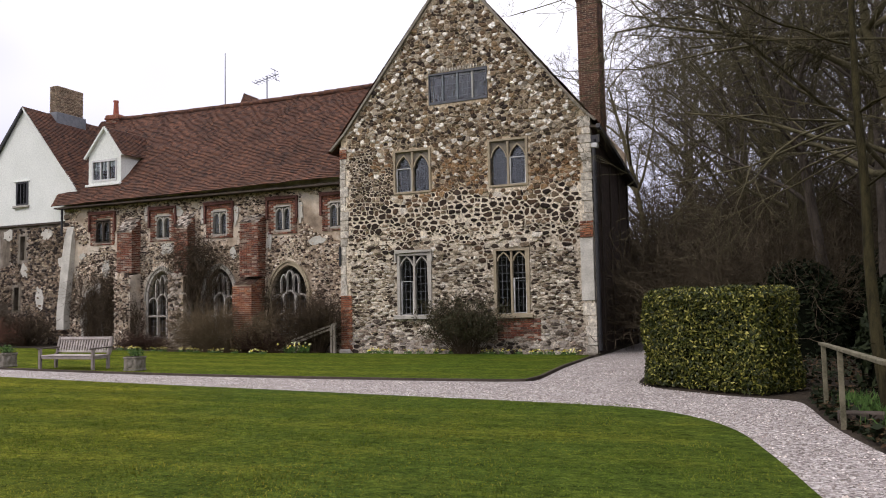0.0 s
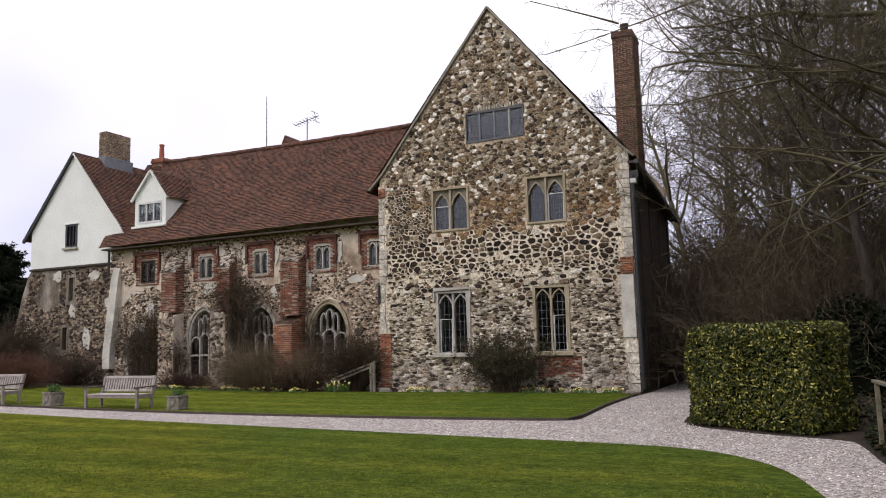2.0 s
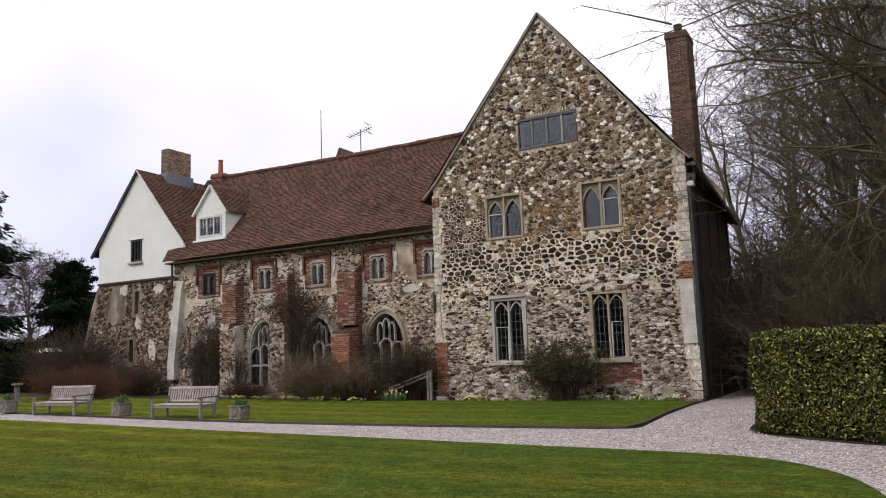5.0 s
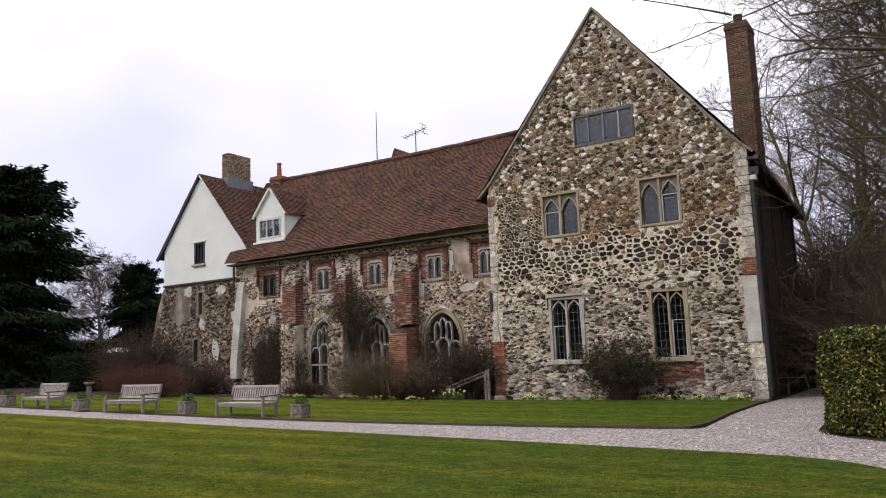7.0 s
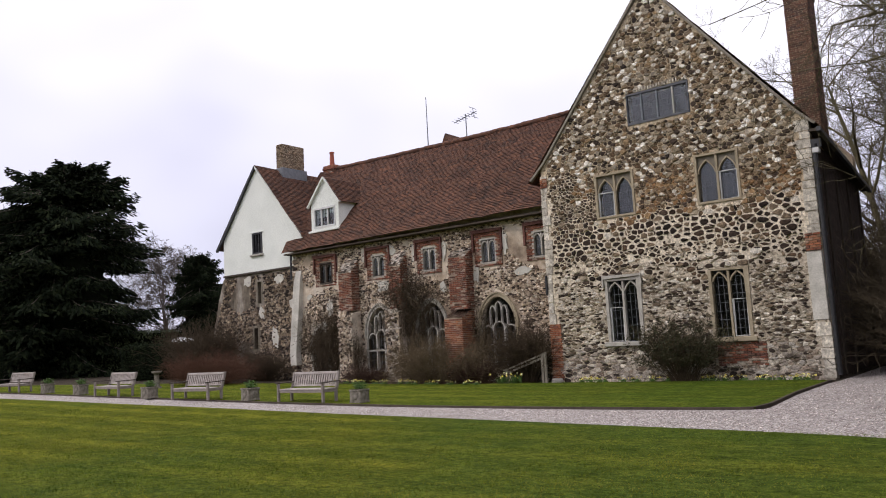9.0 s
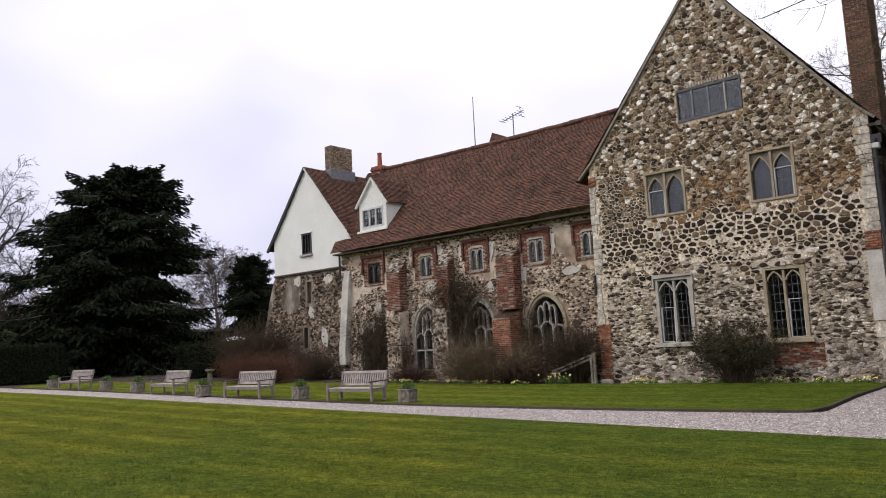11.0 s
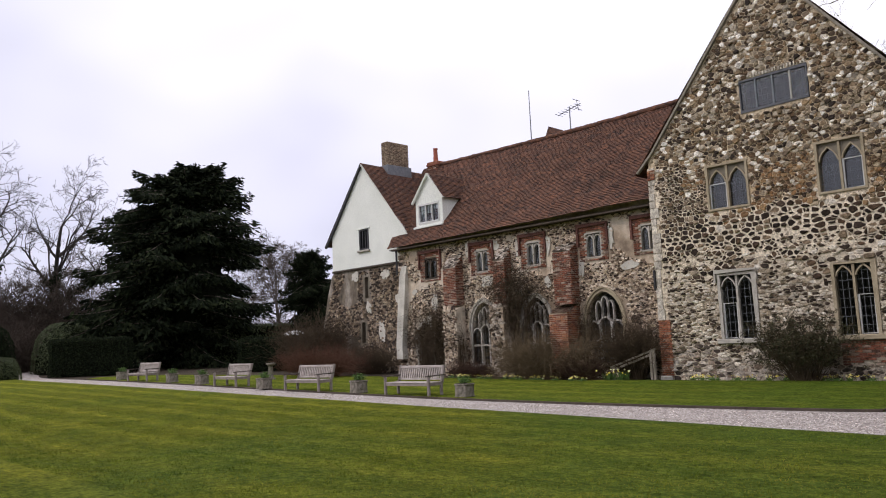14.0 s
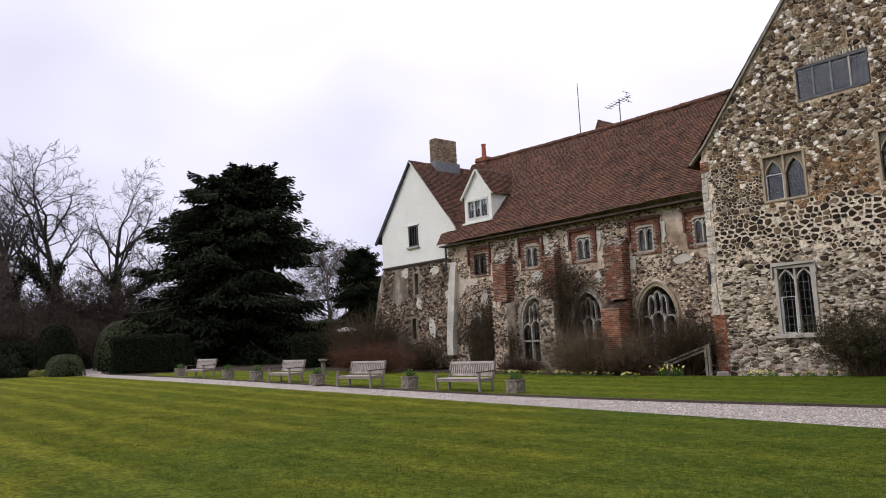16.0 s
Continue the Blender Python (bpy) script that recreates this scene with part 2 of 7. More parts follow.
black_iron = plain("black_iron", (0.010, 0.010, 0.011), (0.03, 0.03, 0.032), 8.0, 0.45, 0.5, 60, 0.002)
mossy_timber = plain("mossy_timber", (0.065, 0.060, 0.036), (0.19, 0.17, 0.115), 5.0, 0.9, 0.2, 40, 0.006)
dark_timber = plain("dark_timber", (0.035, 0.028, 0.022), (0.09, 0.07, 0.055), 3.0, 0.85, 0.2, 30, 0.01, 0.0, (1, 1, 0.15))
grey_timber = plain("weathered_timber", (0.15, 0.13, 0.10), (0.30, 0.27, 0.22), 6.0, 0.85, 0.2, 60, 0.004)
teak = plain("silvered_teak", (0.22, 0.19, 0.17), (0.43, 0.385, 0.36), 6.0, 0.8, 0.25, 60, 0.003)
teak_dark = plain("darker_teak", (0.16, 0.135, 0.12), (0.28, 0.245, 0.225), 6.0, 0.8, 0.25, 60, 0.003)
# Shaded copy of the teak: the armrests' shading is put into its colour.
teak_shaded = plain("shaded_brown_teak", (0.026, 0.020, 0.016), (0.075, 0.058, 0.048), 6.0, 0.7, 0.3, 60, 0.003)
# Near-black colour standing in for the shade inside hedges and crowns.
shade_core = plain("inner_shade_black", (0.004, 0.005, 0.003), (0.010, 0.012, 0.007), 3.0, 1.0, 0.0)
# Dark plaster: the gloom of the rooms is put into its colour.
void_dark = plain("room_shade_plaster", (0.05, 0.048, 0.045), (0.09, 0.085, 0.08), 2.0)
soil = plain("bed_soil", (0.022, 0.017, 0.012), (0.060, 0.045, 0.030), 3.0, 0.95, 0.2, 45, 0.05)
cast_stone = plain("mossy_cast_stone", (0.055, 0.051, 0.037), (0.28, 0.25, 0.21), 7.0, 0.9, 0.2, 40, 0.01)
terracotta = plain("terracotta", (0.26, 0.07, 0.045), (0.38, 0.12, 0.075), 5.0)
bark = plain("grey_brown_bark", (0.075, 0.060, 0.046), (0.18, 0.15, 0.12), 5.0, 0.9, 0.2, 40, 0.03, 0.0, (1, 1, 0.3))
bark_green = plain("algae_green_bark", (0.054, 0.047, 0.025), (0.140, 0.122, 0.066), 5.0, 0.9, 0.2, 40, 0.03, 0.0, (1, 1, 0.3))
bark_dark = plain("dark_wood_bark", (0.046, 0.037, 0.030), (0.115, 0.095, 0.076), 5.0, 0.9, 0.2, 40, 0.03, 0.0, (1, 1, 0.3))
far_bark = plain("far_dark_bark", (0.022, 0.019, 0.016), (0.060, 0.052, 0.044), 5.0, 0.9, 0.2, 40, 0.03, 0.0, (1, 1, 0.3))
bark_mossy = plain("mossy_dark_bark", (0.012, 0.010, 0.006), (0.055, 0.047, 0.020), 6.0, 0.95, 0.1, 40, 0.04, 0.0, (2.2, 2.2, 0.25))
bark_under = plain("dark_brown_stems", (0.030, 0.023, 0.018), (0.080, 0.060, 0.046), 3.0, 0.9, 0.2)
twig_tan = plain("tan_arching_stems", (0.070, 0.050, 0.028), (0.175, 0.130, 0.078), 3.0, 0.9, 0.2)
twig_brown = plain("brown_twigs", (0.038, 0.028, 0.018), (0.095, 0.068, 0.042), 3.0, 0.9, 0.2)
twig_olive = plain("olive_brown_twigs", (0.044, 0.034, 0.022), (0.118, 0.092, 0.058), 3.0, 0.9, 0.2)
twig_russet = plain("russet_twigs", (0.055, 0.026, 0.016), (0.135, 0.066, 0.042), 3.0, 0.9, 0.2)
twig_red = plain("red_brown_twigs", (0.034, 0.021, 0.015), (0.078, 0.044, 0.029), 3.0, 0.9, 0.2)


def glass_mat(name, rough):
    k = Nodes(name, rough, 0.5)
    k.color((0.75, 0.80, 0.82))
    k.b.inputs["Transmission Weight"].default_value = 1.0
    k.b.inputs["IOR"].default_value = 1.6
    return k.bump(k.noise(3.0, 2), 0.004, 0.5).m


glass, dull_glass = glass_mat("old_window_glass", 0.05), glass_mat("hazy_old_glass", 0.12)


def tile_mat(name, cols):
    k = Nodes(name, 0.9, 0.2)
    br = k.add("ShaderNodeTexVoronoi")
    mp = k.add("ShaderNodeMapping")
    mp.inputs["Scale"].default_value = (5.5, 5.5, 9.0)
    k.link(k.co, mp.inputs["Vector"])
    k.link(mp.outputs["Vector"], br.inputs["Vector"])
    br.inputs["Scale"].default_value = 1.0
    sp = k.add("ShaderNodeSeparateColor")
    k.link(br.outputs["Color"], sp.inputs["Color"])
    n = len(cols)
    c = k.ramp(sp.outputs["Red"], [(i / (n - 1), v) for i, v in enumerate(cols)])
    a = k.noise(0.5, 6, 0.6)
    c = k.mix(0.6, c, k.ramp(a, [(0.3, (0.52, 0.50, 0.46)), (0.68, (1.1, 1.0, 0.95))]), "MULTIPLY")
    g = k.noise(22, 4)
    c = k.mix(0.4, c, k.ramp(g, [(0.3, (0.5, 0.5, 0.48)), (0.7, (1, 1, 1))]), "MULTIPLY")
    return k.color(c).bump(g, 0.01, 0.6).m


roof_tile = tile_mat("plain_clay_tile", [(0.050, 0.030, 0.024), (0.14, 0.070, 0.047), (0.085, 0.052, 0.041), (0.20, 0.098, 0.062), (0.065, 0.044, 0.036)])


def lawn_mat(name, low, high, green):
    k = Nodes(name, 0.95, 0.04)
    sx = k.add("ShaderNodeSeparateXYZ")
    k.link(k.co, sx.inputs["Vector"])
    w = k.noise(0.25, 2)
    ad = k.add("ShaderNodeMath"); ad.operation = "MULTIPLY_ADD"
    ad.inputs[1].default_value, ad.inputs[2].default_value = 1.0, 0.0
    k.link(sx.outputs["Y"], ad.inputs[0])
    ad2 = k.add("ShaderNodeMath"); ad2.operation = "MULTIPLY_ADD"
    ad2.inputs[1].default_value = 0.9
    k.link(w, ad2.inputs[0]); k.link(ad.outputs[0], ad2.inputs[2])
    sn = k.add("ShaderNodeMath"); sn.operation = "SINE"
    ml = k.add("ShaderNodeMath"); ml.operation = "MULTIPLY"; ml.inputs[1].default_value = 4.2
    k.link(ad2.outputs[0], ml.inputs[0]); k.link(ml.outputs[0], sn.inputs[0])
    st = k.ramp(sn.outputs[0], [(0.0, low), (1.0, high)])
    big = k.noise(0.22, 5, 0.6)
    gx = k.add("ShaderNodeMapRange")
    gx.inputs["From Min"].default_value, gx.inputs["From Max"].default_value = -6.0, 13.0
    gx.inputs["To Min"].default_value, gx.inputs["To Max"].default_value = -0.16, 0.16
    k.link(sx.outputs["X"], gx.inputs["Value"])
    sm = k.add("ShaderNodeMath"); sm.operation = "ADD"
    k.link(big, sm.inputs[0]); k.link(gx.outputs["Result"], sm.inputs[1])
    c = k.mix(k.ramp(sm.outputs[0], [(0.36, (0, 0, 0)), (0.66, (0.85, 0.85, 0.85))]), st, green)
    pt = k.noise(1.7, 6, 0.65)
    c = k.mix(0.6, c, k.ramp(pt, [(0.3, (0.62, 0.62, 0.55)), (0.55, (1, 1, 1)), (0.75, (1.2, 1.12, 1.1))]), "MULTIPLY")
    lo = k.noise(3.0, 7, 0.75, None, (0.7, 1.2, 1.0))
    c = k.mix(0.6, c, k.ramp(lo, [(0.38, (0.5, 0.58, 0.45)), (0.5, (1.0, 1.0, 1.0)), (0.62, (1.5, 1.35, 1.25))]), "MULTIPLY")
    md = k.noise(13, 6, 0.8, None, (0.8, 1.1, 1.0))
    c = k.mix(0.9, c, k.ramp(md, [(0.38, (0.40, 0.45, 0.38)), (0.62, (1.55, 1.48, 1.42))]), "MULTIPLY")
    f = k.noise(45, 5, 0.8)
    c = k.mix(0.85, c, k.ramp(f, [(0.32, (0.22, 0.26, 0.22)), (0.66, (1.5, 1.45, 1.35))]), "MULTIPLY")
    return k.color(c).bump(f, 0.05, 0.8).m


def gravel_mat():
    k = Nodes("pale_gravel", 0.95, 0.2)
    v = k.add("ShaderNodeTexVoronoi")
    v.inputs["Scale"].default_value = 34
    k.link(k.co, v.inputs["Vector"])
    sp = k.add("ShaderNodeSeparateColor")
    k.link(v.outputs["Color"], sp.inputs["Color"])
    c = k.ramp(sp.outputs["Red"], [(0.0, (0.12, 0.10, 0.09)), (0.4, (0.31, 0.27, 0.25)), (0.75, (0.45, 0.41, 0.385)), (1.0, (0.64, 0.60, 0.57))])
    a = k.noise(1.2, 5)
    c = k.mix(0.5, c, k.ramp(a, [(0.3, (0.72, 0.70, 0.68)), (0.7, (1, 1, 1))]), "MULTIPLY")
    return k.color(c).bump(v.outputs["Distance"], 0.02, 1.0).m


lawn_green = lawn_mat("mown_lawn", (0.106, 0.124, 0.013), (0.172, 0.180, 0.021), (0.068, 0.109, 0.019))
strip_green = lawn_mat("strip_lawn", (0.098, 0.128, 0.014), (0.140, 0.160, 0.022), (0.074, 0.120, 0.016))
gravel = gravel_mat()


def leaf_mat(name, cols, rough=0.45, spec=0.4):
    k = Nodes(name, rough, spec)
    n = len(cols)
    c = k.ramp(k.island(), [(i / n, v) for i, v in enumerate(cols)], True)
    return k.color(k.mix(0.4, c, k.ramp(k.noise(9, 3), [(0.3, (0.6, 0.6, 0.6)), (0.7, (1.1, 1.1, 1.1))]), "MULTIPLY")).m


laurel_leaf = leaf_mat("glossy_variegated_leaf", [(0.030, 0.040, 0.006), (0.055, 0.066, 0.009), (0.13, 0.135, 0.018), (0.018, 0.026, 0.005), (0.36, 0.33, 0.08), (0.040, 0.050, 0.007), (0.080, 0.090, 0.012), (0.022, 0.031, 0.006), (0.19, 0.18, 0.028), (0.032, 0.042, 0.007)], 0.5, 0.28)
yew_leaf = leaf_mat("dark_yew_foliage", [(0.010, 0.015, 0.008), (0.016, 0.023, 0.011), (0.009, 0.013, 0.007), (0.024, 0.031, 0.014)], 0.9, 0.05)
ivy_leaf = leaf_mat("ivy_leaf", [(0.015, 0.021, 0.009), (0.023, 0.030, 0.012), (0.012, 0.017, 0.008)], 0.7, 0.1)
green_leaf = leaf_mat("fresh_green_leaf", [(0.06, 0.12, 0.025), (0.09, 0.16, 0.035), (0.05, 0.10, 0.02)], 0.6, 0.25)
grey_leaf = leaf_mat("grey_green_leaf", [(0.045, 0.048, 0.022), (0.065, 0.064, 0.030), (0.030, 0.033, 0.016), (0.085, 0.068, 0.036)], 0.65, 0.2)
gold_leaf = leaf_mat("yellow_green_leaf", [(0.22, 0.22, 0.06), (0.30, 0.28, 0.08), (0.14, 0.16, 0.045)], 0.6, 0.2)
box_leaf = leaf_mat("clipped_box_leaf", [(0.054, 0.071, 0.028), (0.071, 0.088, 0.036), (0.043, 0.058, 0.024)], 0.6, 0.2)
petal = leaf_mat("pale_yellow_petal", [(0.82, 0.72, 0.16), (0.82, 0.80, 0.40), (0.80, 0.62, 0.06)], 0.6, 0.2)


# ---- building helpers ----
def thing(name, at=(0, 0, 0), label="", category="", group="", kind=""):
    ob = new(name)
    ob.location = at
    ob.empty_display_size = 0.2
    return tagged(ob, label, category, group, kind)


def under(ob, parent):
    ob.parent = parent
    p, total = parent, Matrix.Identity(4)
    while p:
        total = p.matrix_parent_inverse @ p.matrix_basis @ total
        p = p.parent
    ob.matrix_parent_inverse = total.inverted()
    return ob


def mesh_of(name, verts, faces, mat, smooth=False):
    me = bpy.data.meshes.new(name)
    me.from_pydata([tuple(v) for v in verts], [], faces)
    if mat:
        me.materials.append(mat)
    if smooth:
        me.polygons.foreach_set("use_smooth", [True] * len(me.polygons))
    me.update()
    return me


def piece(name, verts, faces, mat, parent=None, label="", kind="", smooth=False):
    ob = new(name, mesh_of(name, verts, faces, mat, smooth))
    if parent:
        under(ob, parent)
    return tagged(ob, label, "", "", kind)


def part(name, bm, mat, parent=None, label="", smooth=False):
    bmesh.ops.recalc_face_normals(bm, faces=bm.faces)
    me = bpy.data.meshes.new(name)
    bm.to_mesh(me)
    bm.free()
    me.materials.append(mat)
    if smooth:
        me.polygons.foreach_set("use_smooth", [True] * len(me.polygons))
    ob = new(name, me)
    if parent:
        under(ob, parent)
    return tagged(ob, label)


def add_box(bm, x0, x1, y0, y1, z0, z1, bevel=0.0, m=None):
    r = bmesh.ops.create_cube(bm, size=1.0)
    vs = r["verts"]
    for v in vs:
        v.co = Vector((x0 + (v.co.x + 0.5) * (x1 - x0), y0 + (v.co.y + 0.5) * (y1 - y0), z0 + (v.co.z + 0.5) * (z1 - z0)))
    if bevel:
        es = list({e for v in vs for e in v.link_edges})
        vs = list({v for f in bmesh.ops.bevel(bm, geom=es, offset=bevel, segments=1, affect="EDGES")["faces"] for v in f.verts} | {v for v in vs if v.is_valid})
    if m is not None:
        bmesh.ops.transform(bm, matrix=m, verts=vs)
    return vs


def box(x0, x1, y0, y1, z0, z1, bevel=0.0, m=None):
    bm = bmesh.new()
    add_box(bm, x0, x1, y0, y1, z0, z1, bevel, m)
    return bm


def slab(outline, holes, depth, put):
    """A flat wall with openings: outline and holes as (u, v) loops; put(u, v, d) gives the place, d from 0 (face) to depth."""
    bm = bmesh.new()
    for d in (0.0, depth):
        edges = []
        for loop in (outline, *holes):
            vs = [bm.verts.new(put(u, v, d)) for u, v in loop]
            edges += [bm.edges.new((a, b)) for a, b in zip(vs, vs[1:] + vs[:1])]
        bmesh.ops.triangle_fill(bm, use_beauty=True, edges=edges)
    bm.verts.ensure_lookup_table()
    half, k = len(bm.verts) // 2, 0
    for loop in (outline, *holes):
        n = len(loop)
        for i in range(n):
            a, b = k + i, k + (i + 1) % n
            bm.faces.new([bm.verts[j] for j in (a, b, half + b, half + a)])
        k += n
    return bm


def sweep(bm, pts, width, y0, y1, closed=False):
    """A bar of that width along points (x, z) of an upright plane, from y0 to y1."""
    n, rings = len(pts), []
    for i, (x, z) in enumerate(pts):
        a = pts[(i - 1) % n] if closed or i else pts[i]
        b = pts[(i + 1) % n] if closed or i < n - 1 else pts[i]
        t = Vector((b[0] - a[0], b[1] - a[1]))
        t = t.normalized() if t.length else Vector((1, 0))
        o = Vector((-t.y, t.x)) * width / 2
        if 0 < i < n - 1 or closed:
            u = Vector((pts[i][0] - a[0], pts[i][1] - a[1])).normalized()
            c = max(0.5, abs(u.dot(t)))
            o /= c
        rings.append([bm.verts.new((x + s * o.x, y, z + s * o.y)) for s, y in ((1, y0), (-1, y0), (-1, y1), (1, y1))])
    for i in range(n if closed else n - 1):
        p, q = rings[i], rings[(i + 1) % n]
        for k in range(4):
            bm.faces.new((p[k], p[(k + 1) % 4], q[(k + 1) % 4], q[k]))
    if not closed:
        bm.faces.new(rings[0]), bm.faces.new(rings[-1][::-1])


def arch(x0, x1, z0, spring, top, n=7, ogee=False):
    """Outline of a pointed opening, from its lower left corner clockwise."""
    mid, pts = (x0 + x1) / 2, [(x0, z0), (x0, spring)]
    for i in range(1, n):
        f = i / n
        e = math.sin(f * math.pi / 2) if not ogee else (math.sin(f * math.pi / 2) * 0.85 if f < 0.72 else 0.77 + (f - 0.72) / 0.28 * 0.23)
        g = 1 - math.cos(f * math.pi / 2) if not ogee else f ** 1.5
        pts.append((x0 + (mid - x0) * (g * 0.9 + f * 0.1), spring + (top - spring) * (e * 0.85 + f * 0.15)))
    pts.append((mid, top))
    return pts + [(x0 + x1 - x, z) for x, z in pts[-2::-1]]


GRAIN = {"upper": (0.165, 0.105), "rust": (0.15, 0.09), "net": (0.15, 0.095), "iron": (0.29, 0.18), "lower": (0.17, 0.070), "foot": (0.19, 0.10), "hall": (0.118, 0.068), "wing": (0.15, 0.095)}
GAP = {"upper": 0.009, "rust": 0.007, "net": 0.016, "iron": 0.030, "lower": 0.009, "foot": 0.009, "hall": 0.010, "wing": 0.011}
JITTER = {"iron": (0.3, 0.13), "lower": (0.45, 0.3)}


def clip(poly, nx, ny, c):
    """The part of a polygon with nx * x + ny * y <= c."""
    out, n = [], len(poly)
    for i in range(n):
        (ax, ay), (bx, by) = poly[i], poly[(i + 1) % n]
        da, db = nx * ax + ny * ay - c, nx * bx + ny * by - c
        if da <= 0:
            out.append((ax, ay))
        if (da < 0 < db) or (db < 0 < da):
            t = da / (da - db)
            out.append((ax + t * (bx - ax), ay + t * (by - ay)))
    return out


def rubble(zone_of, u0, u1, v0, v1, inside, seed, AX=1.45, zones=None):
    """Irregular close-laid stones as (zone, outline, depth): uneven courses, each stone bounded by its neighbours."""
    r, seeds, v, row = random.Random(seed), [], v0, 0
    while v < v1:
        w, h = GRAIN[zone_of((u0 + u1) / 2, v)]
        u = u0 - r.random() * w
        while u < u1:
            z = zone_of(u, v)
            w, h = GRAIN[z]
            ju, jv = JITTER.get(z, (0.4, 0.42))
            if r.random() > (0.02 if z == "iron" else 0.13):
                wt = r.gauss(0, 0.17 if z == "iron" else 0.24) * h * h
                seeds.append((u + r.uniform(-ju, ju) * w, v + r.uniform(-jv, jv) * h, wt))
                if r.random() < (0.12 if z == "iron" else 0.28):
                    seeds.append((u + r.uniform(0.3, 0.7) * w, v + r.uniform(-0.5, 0.5) * h, -0.12 * h * h))
            u += w * r.choice((0.65, 0.85, 1.0, 1.25))
        v += h * 0.92
    cell = 0.3
    grid = {}
    for k, (u, v, _) in enumerate(seeds):
        grid.setdefault((int(u / AX / cell), int(v / cell)), []).append(k)
    out = []
    for k, (u, v, wt) in enumerate(seeds):
        if not inside(u, v, 0.05, 0.05):
            continue
        x, y = u / AX, v
        poly = [(x - 0.22, y - 0.2), (x + 0.22, y - 0.2), (x + 0.22, y + 0.2), (x - 0.22, y + 0.2)]
        gx, gy = int(x / cell), int(y / cell)
        for i in (gx - 1, gx, gx + 1):
            for j in (gy - 1, gy, gy + 1):
                for q in grid.get((i, j), ()):
                    if q != k:
                        a, b, w2 = seeds[q]
                        a /= AX
                        nx, ny = a - x, b - y
                        if nx * nx + ny * ny < 0.2:
                            poly = clip(poly, 2 * nx, 2 * ny, a * a + b * b - x * x - y * y + wt - w2)
                            if len(poly) < 3:
                                break
        if len(poly) < 3:
            continue
        p = np.array(poly) * (AX, 1)
        c, half = p.mean(0), (p.max(0) - p.min(0)) / 2
        if half.min() < 0.016 or not inside(c[0], c[1], half[0] * 0.45, half[1] * 0.45):
            continue
        z = zone_of(c[0], c[1] + r.uniform(-0.2, 0.2))
        if zones and z not in zones:
            continue
        g = GAP[z] * r.uniform(0.5, 1.7)
        p = c + (p - c) * np.maximum(0.45, 1 - g / half)
        nxt = np.roll(p, -1, 0)
        p = np.stack([p * 0.8 + nxt * 0.2, p * 0.2 + nxt * 0.8], 1).reshape(-1, 2)
        p = c + (p - c) * np.array([[r.uniform(0.88, 1.06)] for _ in p])
        out.append((z, p, r.choice((0.010, 0.018, 0.026, 0.036, 0.055))))
    return out


def stone_shape(p, d, y, seed):
    r, n, c = random.Random(seed), len(p), p.mean(0)
    tilt = (r.uniform(-0.3, 0.3), r.uniform(-0.3, 0.3))
    vs = []
    for s, e in ((1.0, -0.5), (0.97, 0.72), (0.74, 1.0)):
        q = c + (p - c) * s
        vs += [(a, y - d * e * (1 + tilt[0] * (a - c[0]) * 5 + tilt[1] * (b - c[1]) * 5) * (r.uniform(0.85, 1.15) if e > 0 else 1), b) for a, b in q]
    vs.append((c[0], y - d * 1.04, c[1]))
    fs = [(k * n + i, k * n + (i + 1) % n, (k + 1) * n + (i + 1) % n, (k + 1) * n + i) for k in (0, 1) for i in range(n)]
    return vs, fs + [(2 * n + i, 2 * n + (i + 1) % n, 3 * n) for i in range(n)]


def lay_stones(wall, stones, y, near=None, limit=0):
    """Stones on the wall's face at y: those picked by near become parts, the rest one joined part for each zone."""
    rest, made = {}, 0
    for k, (z, p, d) in enumerate(stones):
        vs, fs = stone_shape(p, d, y, k)
        c = p.mean(0)
        if near and made < limit and near(c[0], c[1]):
            at = Vector((c[0], y, c[1]))
            ob = new("stone", mesh_of("stone", [Vector(v) - at for v in vs], fs, STONE_PIECE[z], False))
            under(ob, wall)
            ob.location = at
            made += 1
        else:
            V, F = rest.setdefault(z, ([], []))
            F += [tuple(i + len(V) for i in f) for f in fs]
            V += vs
    for z, (V, F) in rest.items():
        under(piece("rubble", V, F, STONE_STUFF[z], None, "", "stuff", False), wall)


def brick_face(x0, x1, z0, z1, y, proud=0.02, inside=None, seed=1, course=0.075, length=0.23):
    """Joined bricks of one face towards -y, as (verts, faces)."""
    r, vs, fs, row, z = random.Random(seed), [], [], 0, z0
    while z + course * 0.6 < z1:
        x = x0 - (length / 2 if row % 2 else 0)
        while x < x1 - 0.02:
            a, b = max(x0, x), min(x1, x + length - 0.012)
            top = min(z1, z + course - 0.012)
            if b - a > 0.03 and (inside is None or inside((a + b) / 2, (z + top) / 2)):
                p, n = proud * r.uniform(0.6, 1.2), len(vs)
                j = [r.uniform(-0.004, 0.004) for _ in range(4)]
                vs += [(a, y, z), (b, y, z), (b, y, top), (a, y, top),
                       (a + 0.004, y - p, z + 0.004 + j[0]), (b - 0.004, y - p, z + 0.004 + j[1]), (b - 0.004, y - p, top - 0.004 + j[2]), (a + 0.004, y - p, top - 0.004 + j[3])]
                fs += [(n + 4, n + 5, n + 6, n + 7), (n, n + 1, n + 5, n + 4), (n + 1, n + 2, n + 6, n + 5), (n + 2, n + 3, n + 7, n + 6), (n + 3, n, n + 4, n + 7)]
            x += length
        z += course
        row += 1
    return vs, fs


